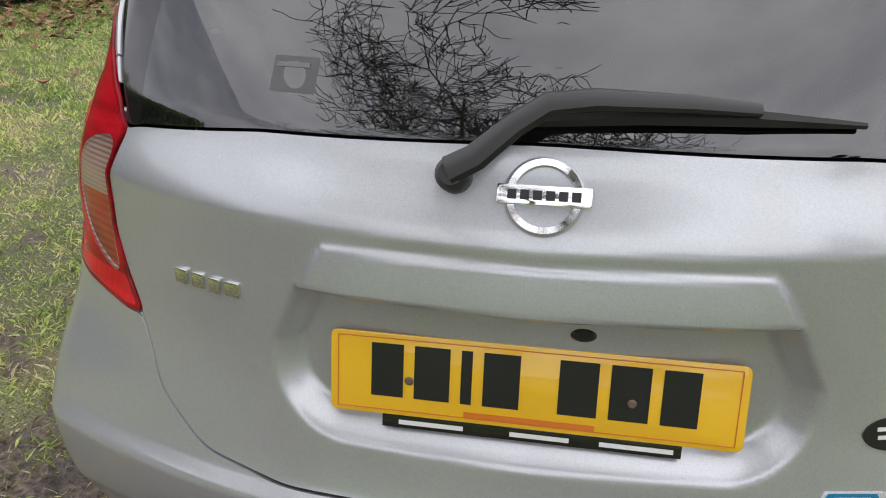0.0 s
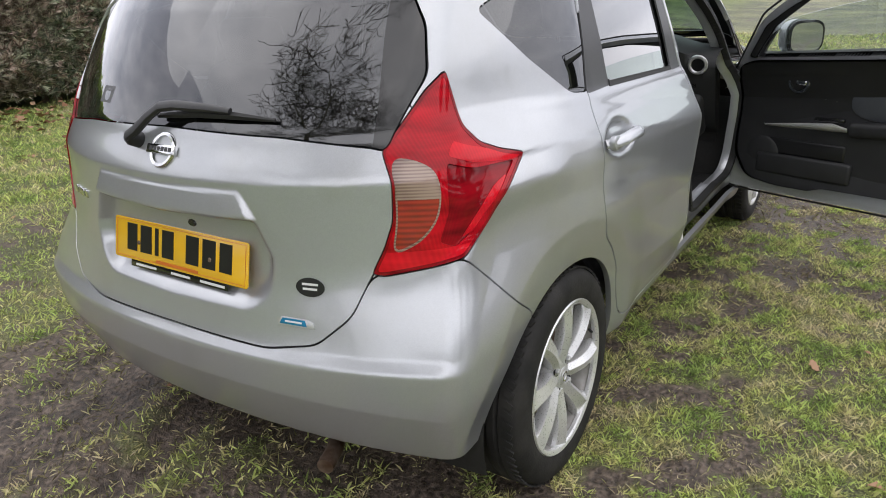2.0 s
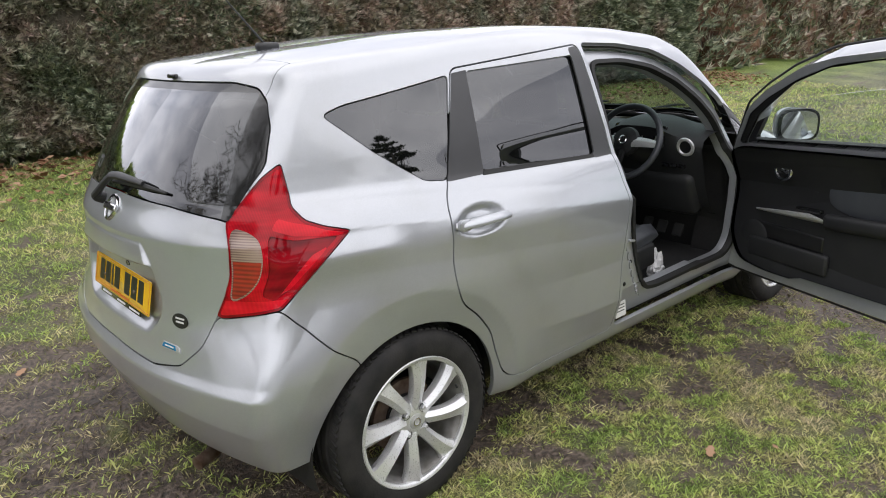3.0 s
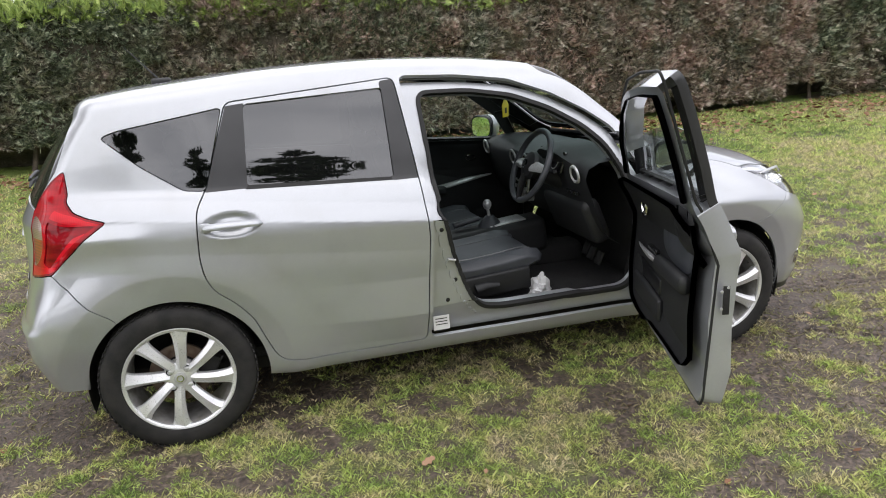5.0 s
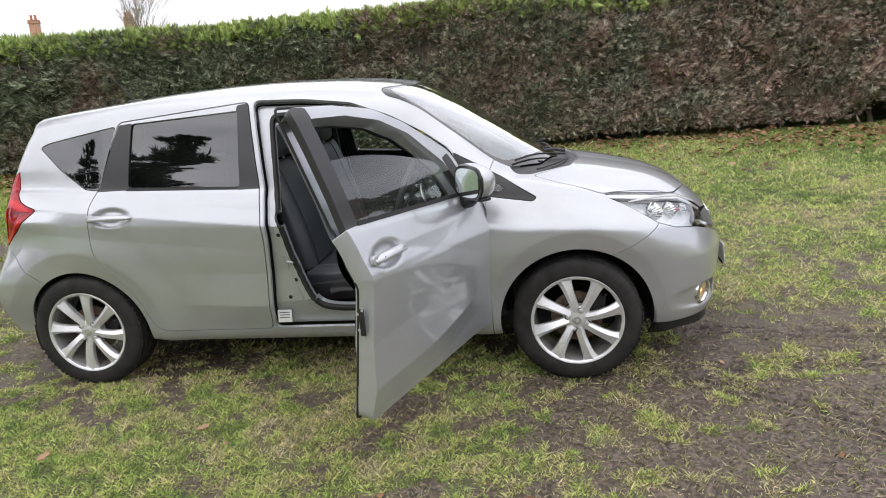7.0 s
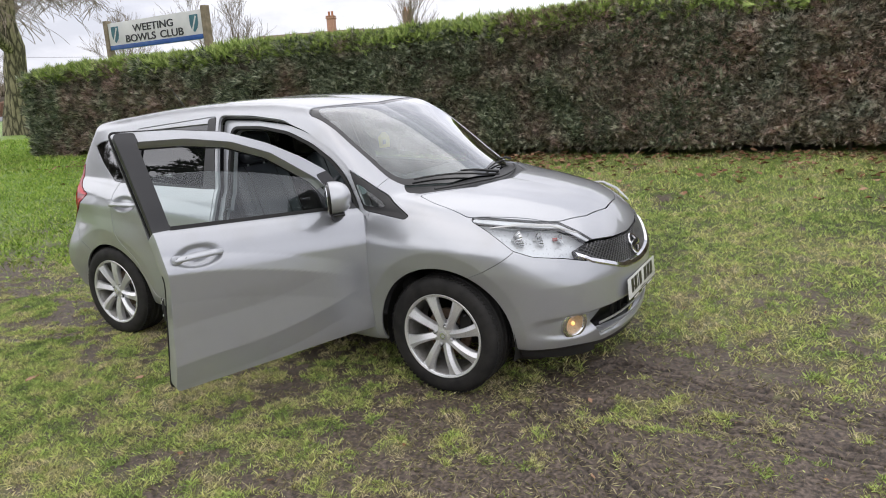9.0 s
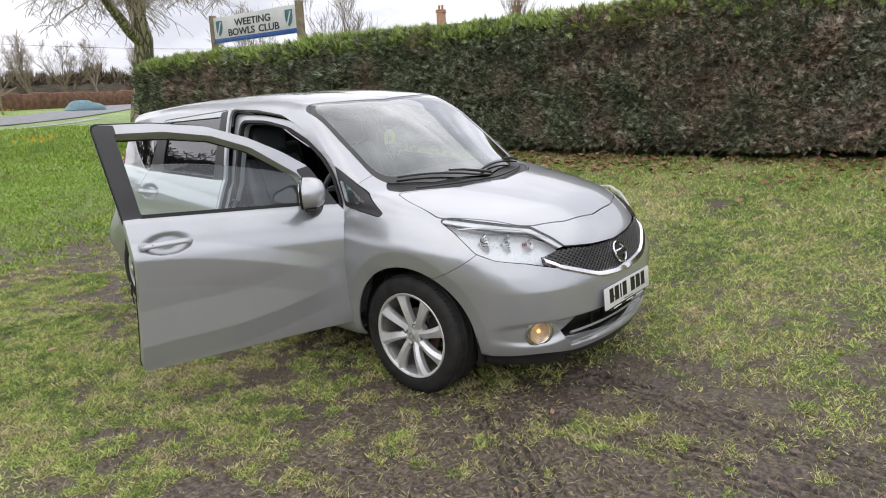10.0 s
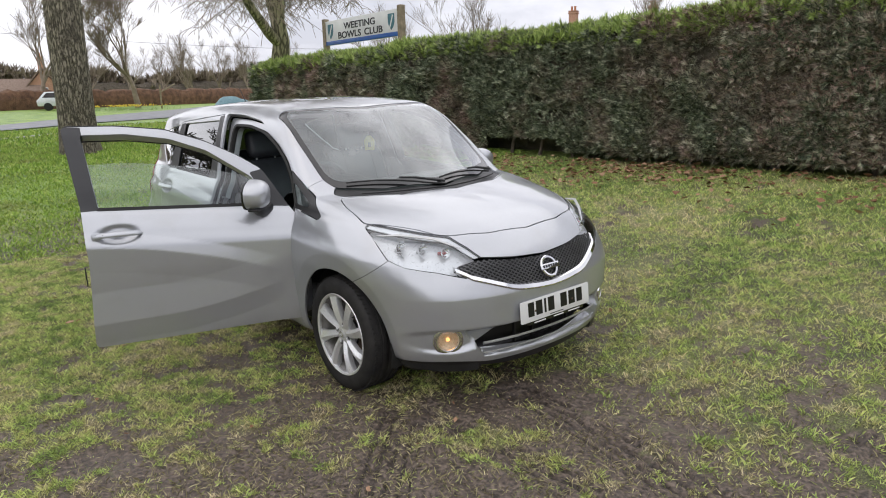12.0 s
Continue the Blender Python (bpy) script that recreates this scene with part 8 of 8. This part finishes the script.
strip_sheet("road", smooth_way([(-20, -60), (-22, -40), (-25.5, -20), (-29.8, -6), (-34.8, 3.6), (-38.9, 9.6), (-46.0, 17.8), (-55.2, 25.2), (-70, 36), (-95, 52)], 70), 5.4, 0.05, ASPHALT, "grey asphalt village road across the green", "road")
strip_sheet("path", smooth_way([(-14, -30), (-19.5, -8), (-23.1, 1.5), (-25.2, 4.4), (-31, 9.84), (-40, 18.0)], 50), 0.7, 0.03, PATH_GREY, "narrow pale path across the green", "path")
FAR_HEDGE = surface("beech_hedge", (0.085, 0.042, 0.024), (0.21, 0.115, 0.065), 0.9, scale=2.5, bump=1.0, fine=10, depth=0.15)
FAR_WOOD = surface("far_wood", (0.055, 0.045, 0.035), (0.12, 0.10, 0.075), 0.95, scale=0.5, bump=1.0, fine=3, depth=0.5)


def far_bank(name, path, height, depth, material, label, rough, seed):
    """A long hedge or wood edge with an uneven top."""
    r = np.random.default_rng(seed)
    verts, faces, n = [], [], len(path)
    for i, (x, y) in enumerate(path):
        a, b = path[max(i - 1, 0)], path[min(i + 1, n - 1)]
        d = Vector((b[0] - a[0], b[1] - a[1])).normalized()
        nx, ny = -d.y, d.x
        z, h = gz(x, y) - 0.2, height * (1 + rough * r.normal())
        for off, hh in ((-0.5, 0), (-0.55, 0.5), (-0.4, 0.92), (0, 1.0), (0.4, 0.9), (0.5, 0)):
            verts.append((x + nx * off * depth + rough * r.normal(), y + ny * off * depth, z + h * hh))
    for i in range(n - 1):
        for j in range(5):
            faces.append((i * 6 + j, i * 6 + j + 1, (i + 1) * 6 + j + 1, (i + 1) * 6 + j))
    return solid(name, bm_from(verts, faces), material, label, "hedge", kind="stuff", sharp=80)


far_bank("beech_hedge", [(-53.5 - 0.19 * t, -10 + 0.5 * t) for t in range(0, 150)], 1.7, 1.4, FAR_HEDGE, "long russet beech hedge beyond the road", 0.04, 3)
far_bank("wood_edge", [(-125 + 0.1 * t, -90 + 2.0 * t) for t in range(0, 110)], 3.6, 6, FAR_WOOD, "grey-brown bare woodland on the skyline", 0.07, 4)
far_bank("wood_edge", [(-120 + 3 * t, 115) for t in range(0, 90)], 4.0, 6, FAR_WOOD, "grey-brown bare woodland on the skyline", 0.07, 5)
far_bank("wood_edge", [(150, 120 - 3 * t) for t in range(0, 90)], 4.5, 6, FAR_WOOD, "grey-brown bare woodland on the skyline", 0.07, 6)
far_bank("wood_edge", [(-120 + 3 * t, -70) for t in range(0, 90)], 4.5, 6, FAR_WOOD, "grey-brown bare woodland on the skyline", 0.07, 7)
WOOD_TWIGS = island_mat("far_twigs", [(0.0, (0.10, 0.080, 0.060)), (0.5, (0.19, 0.155, 0.118)), (1.0, (0.29, 0.240, 0.185))], 0.9, 0.1)
wood_rng = np.random.default_rng(29)
wn_ = 7000
wy_ = wood_rng.uniform(-30, 80, wn_)
top_ = 2.2 + 3.6 * fbm(wy_ * 0.16, 0 * wy_, 4, 95)
wx_ = -121 + 0.05 * wy_ + wood_rng.normal(0, 1.2, wn_)
wz_ = ground_base(wx_, wy_) + top_ * wood_rng.uniform(0.05, 1.0, wn_) ** 0.7
v, t = sprays(wood_rng, np.stack([wx_, wy_, wz_], 1), np.tile([0.3, 0.0, 0.9], (wn_, 1)), 1.5)
tagged(mesh_arrays("wood_twigs", v, t, WOOD_TWIGS, None, smooth=False), "bare twigs of the grey-brown woodland on the skyline", "woodland", kind="stuff")
scrub = far_bank("scrub", [(13.6 + 0.5 * t, 7.0 + 0.25 * math.sin(t)) for t in range(0, 60)], 2.6, 2.0, FAR_HEDGE, "brown bare scrub past the end of the hedge", 0.10, 8)
scrub_rng = np.random.default_rng(23)
sn = 9000
sx, sz = scrub_rng.uniform(13.0, 34.0, sn), scrub_rng.uniform(0.0, 1.0, sn)
sy = 5.95 + 0.25 * np.sin(sx * 2) + 0.30 * scrub_rng.normal(0, 1, sn) + 0.5 * (1 - sz) * 0.2
zs = ground_base(sx, sy) + 2.45 * sz ** 0.9
v, t = sprays(scrub_rng, np.stack([sx, sy, zs], 1), np.tile([0.0, -0.6, 0.5], (sn, 1)), 0.24)
tagged(mesh_arrays("scrub_twigs", v, t, HEDGE_SPRAY, None, smooth=False), "brown and green tangled twigs past the end of the hedge", "scrub", kind="stuff")


def chimney(parent, x, y, z0, z1, pots=2):
    st = part("chimney", join(block(0.62, 0.62, z1 - z0, 0.01, pose(x, y, (z0 + z1) / 2)), block(0.74, 0.74, 0.12, 0.01, pose(x, y, z1 - 0.14)), block(0.70, 0.70, 0.08, 0.01, pose(x, y, z1 + 0.02))), BRICK, parent, "brick chimney stack")
    for i in range(pots):
        pot = lathe([(0.09, 0.0), (0.10, 0.02), (0.085, 0.28), (0.11, 0.32), (0.10, 0.36), (0.07, 0.36)], 16, "Z")
        bmesh.ops.transform(pot, matrix=pose(x + (i - (pots - 1) / 2) * 0.28, y, z1 + 0.05), verts=pot.verts)
        part("chimney_pot", pot, CLAY, st)


def cottage(at, turn, length, depth, eaves, ridge, stacks, label, windows=True):
    h = holder("house", label, "house", "village houses")
    base = -0.5
    wall = join(block(length, depth, eaves - base, 0.02, pose(0, 0, (eaves + base) / 2)))
    gab = prism([(-depth / 2, 0), (depth / 2, 0), (0, ridge - eaves - 0.15)], length - 0.04, pose(-length / 2 + 0.02, 0, eaves, 90, 0, 90))
    part("wall", join(wall, gab), BRICK, h, "red brick wall")
    ang = math.degrees(math.atan2(ridge - eaves, depth / 2))
    sl = math.hypot(depth / 2, ridge - eaves) + 0.35
    for s in (-1, 1):
        part("roof", block(length + 0.5, sl, 0.14, 0.02, pose(0, s * (depth / 4 + 0.08), (eaves + ridge) / 2 + 0.02, -s * ang, 0, 0)), ROOF_TILE, h, "brown tiled roof")
    for x in stacks:
        chimney(h, x, 0, ridge - 0.8, ridge + 1.3)
    if windows:
        for s in (-1, 1):
            for x in np.arange(-length / 2 + 1.4, length / 2 - 1, 2.4):
                for z in (1.4, 3.6):
                    if z + 0.6 < eaves:
                        w = part("window", block(1.0, 0.10, 1.1, 0.01, pose(x, s * (depth / 2 + 0.01), z)), SIGN_WHITE, h, "white framed window")
                        for px in (-0.23, 0.23):
                            part("pane", block(0.40, 0.03, 0.9, 0.004, pose(x + px, s * (depth / 2 + 0.055), z)), GLOSS_BLACK, w)
        w = part("window", block(0.10, 0.9, 1.1, 0.01, pose(length / 2 + 0.01, 0, min(eaves + 0.2, 3.4))), SIGN_WHITE, h, "white framed window")
        for py in (-0.21, 0.21):
            part("pane", block(0.03, 0.36, 0.9, 0.004, pose(length / 2 + 0.06, py, min(eaves + 0.2, 3.4))), GLOSS_BLACK, w)
    h.matrix_basis = pose(*at, 0, 0, turn)
    return h


cottage((-28.6, 48.5, gz(-28.6, 48.5)), 25, 11, 7, 4.4, 6.3, (-0.2,), "red brick village house behind the hedge")
cottage((-36.5, 45.0, gz(-36.5, 45.0)), 20, 9, 7, 4.4, 6.3, (2.0,), "red brick village house behind the hedge")
cottage((-90.5, 16.6, 0.6), -11, 8, 4.6, 2.7, 5.5, (3.4,), "steep gabled brick house beyond the road")
cottage((-88.6, 11.6, 0.6), 79, 9, 5.5, 2.6, 4.3, (), "low brick cottage with a thatch-brown roof beyond the road", False)
cottage((9, -34, 0), 10, 12, 8, 4.8, 7.6, (-3.5, 4.0), "brick village house across the green")
TENT = surface("faded_tarpaulin", (0.10, 0.20, 0.24), (0.18, 0.30, 0.33), 0.6, scale=8, bump=0.3)
mound = bmesh.new()
bmesh.ops.create_icosphere(mound, subdivisions=3, radius=1.0)
for v in mound.verts:
    nn = noise.fractal(v.co * 1.5, 0.7, 2, 3)
    v.co = (1.1 * v.co.x, 1.5 * v.co.y * (1 + 0.2 * nn), max(v.co.z, -0.2) * 0.75 * (1 + 0.3 * nn))
bmesh.ops.transform(mound, matrix=pose(-55.0, 24.2, gz(-55, 24.2) + 0.1), verts=mound.verts)
solid("tarpaulin_heap", mound, TENT, "heap under a faded blue-green tarpaulin on the verge", "tarpaulin")
PETAL = island_mat("daffodil_petals", [(0.0, (0.62, 0.42, 0.02)), (1.0, (0.80, 0.66, 0.12))], 0.6)
STALK = island_mat("daffodil_leaves", [(0.0, (0.12, 0.22, 0.05)), (1.0, (0.22, 0.34, 0.10))], 0.6)


def daffodils(at, count, size, label):
    clump = holder("daffodils", label, "flowers", "daffodil clumps")
    r = np.random.default_rng(int(abs(at[0]) * 10))
    x, y = r.normal(0, size, count * 4), r.normal(0, size, count * 4)
    ln = r.uniform(0.22, 0.40, count * 4)
    V, T = [], []
    for i in range(count * 4):
        a = r.uniform(0, 6.28)
        b = np.array([x[i], y[i], 0])
        w = np.array([math.cos(a), math.sin(a), 0]) * 0.008
        tip = b + np.array([r.normal(0, 0.05), r.normal(0, 0.05), ln[i]])
        V += [b - w, b + w, tip]
        T.append((3 * i, 3 * i + 1, 3 * i + 2))
    mesh_arrays("leaves", V, T, STALK, clump, smooth=False)["kind"] = "stuff"
    V, T = [], []
    for i in range(count):
        c = np.array([x[i], y[i], r.uniform(0.28, 0.42)])
        for k in range(6):
            a, b = k * 1.047, (k + 1) * 1.047
            o = len(V)
            V += [c, c + np.array([math.cos(a), 0.5 * math.cos(a), math.sin(a)]) * 0.045, c + np.array([math.cos(b), 0.5 * math.cos(b), math.sin(b)]) * 0.045]
            T.append((o, o + 1, o + 2))
    mesh_arrays("petals", V, T, PETAL, clump, smooth=False)["kind"] = "stuff"
    clump.matrix_basis = pose(*at)


daffodils((-52, 14.5, gz(-52, 14.5)), 130, 1.3, "long clump of yellow daffodils on the far verge")
daffodils((-12.6, 3.6, gz(-12.6, 3.6)), 12, 0.18, "small clump of yellow daffodils on the green")
daffodils((-15.5, 3.0, gz(-15.5, 3.0)), 8, 0.15, "small clump of yellow daffodils on the green")
PALE_PAINT = surface("pale_car_paint", (0.62, 0.64, 0.66), (0.70, 0.72, 0.74), 0.25, 0.2, bump=0, coat=0.6)


def parked_car(at, turn):
    """A small pale hatchback, far off beyond the road."""
    h = holder("parked_car", "small pale hatchback parked beyond the road", "car")
    outline = [(-1.9, 0.35), (-1.95, 0.75), (-1.75, 0.95), (-1.35, 1.42), (0.35, 1.45), (1.0, 0.98), (1.75, 0.85), (1.95, 0.60), (1.92, 0.35)]
    part("body", prism(outline, 1.62, pose(0, 0.81, 0, 90, 0, 0), 0.05), PALE_PAINT, h)
    for side in (-1, 1):
        part("side_window", prism([(-1.55, 0.98), (-1.22, 1.34), (0.28, 1.36), (0.78, 0.98)], 0.012, pose(0, 0.822 if side > 0 else -0.81, 0, 90, 0, 0)), GLOSS_BLACK, h)
        for wx in (-1.2, 1.25):
            tyre = part("wheel", lathe([(0.0, -0.09), (0.20, -0.09), (0.30, -0.07), (0.30, 0.07), (0.20, 0.09), (0.0, 0.09)], 24, "Y"), TYRE, h)
            tyre.location = (wx, side * 0.76, 0.30)
    for x, a in ((-1.58, -40), (0.72, 54)):
        part("screen", block(0.02, 1.36, 0.55, 0.004, pose(x, 0, 1.19, 0, -a, 0)), GLOSS_BLACK, h)
    h.matrix_basis = pose(*at, 0, 0, turn)


parked_car((-57.0, 11.3, gz(-57.0, 11.3) - 0.02), 76)
solid("verge_post", join(tube([(-54.6, 17.9, gz(-54.6, 17.9) - 0.2), (-54.6, 17.9, gz(-54.6, 17.9) + 1.9)], 0.07, 10), block(0.10, 1.5, 0.10, 0.01, pose(-54.6, 18.5, gz(-54.6, 18.5) + 1.62, 28, 0, 0))), OLD_WOOD, "wooden post with a leaning arm on the verge", "post")
POLE = holder("power_line", "thin power cable on a wooden pole beyond the road", "power line")
part("pole", tube([(-75, 6, gz(-75, 6)), (-75, 6, 9.5)], [0.14, 0.10], 10), OLD_WOOD, POLE)
part("cable", tube([(-75, -70 + 2.2 * t, 9.3 - 1.2 * math.sin(math.pi * ((t * 2.2 + 6) % 76) / 76)) for t in range(0, 90)], 0.02, 5), INK, POLE)
marker = solid("marker_post", tube([(16.5, 6.4, gz(16.5, 6.4) - 0.1), (16.5, 6.4, gz(16.5, 6.4) + 1.1)], 0.05, 12), SIGN_WHITE, "white marker post past the end of the hedge", "post")
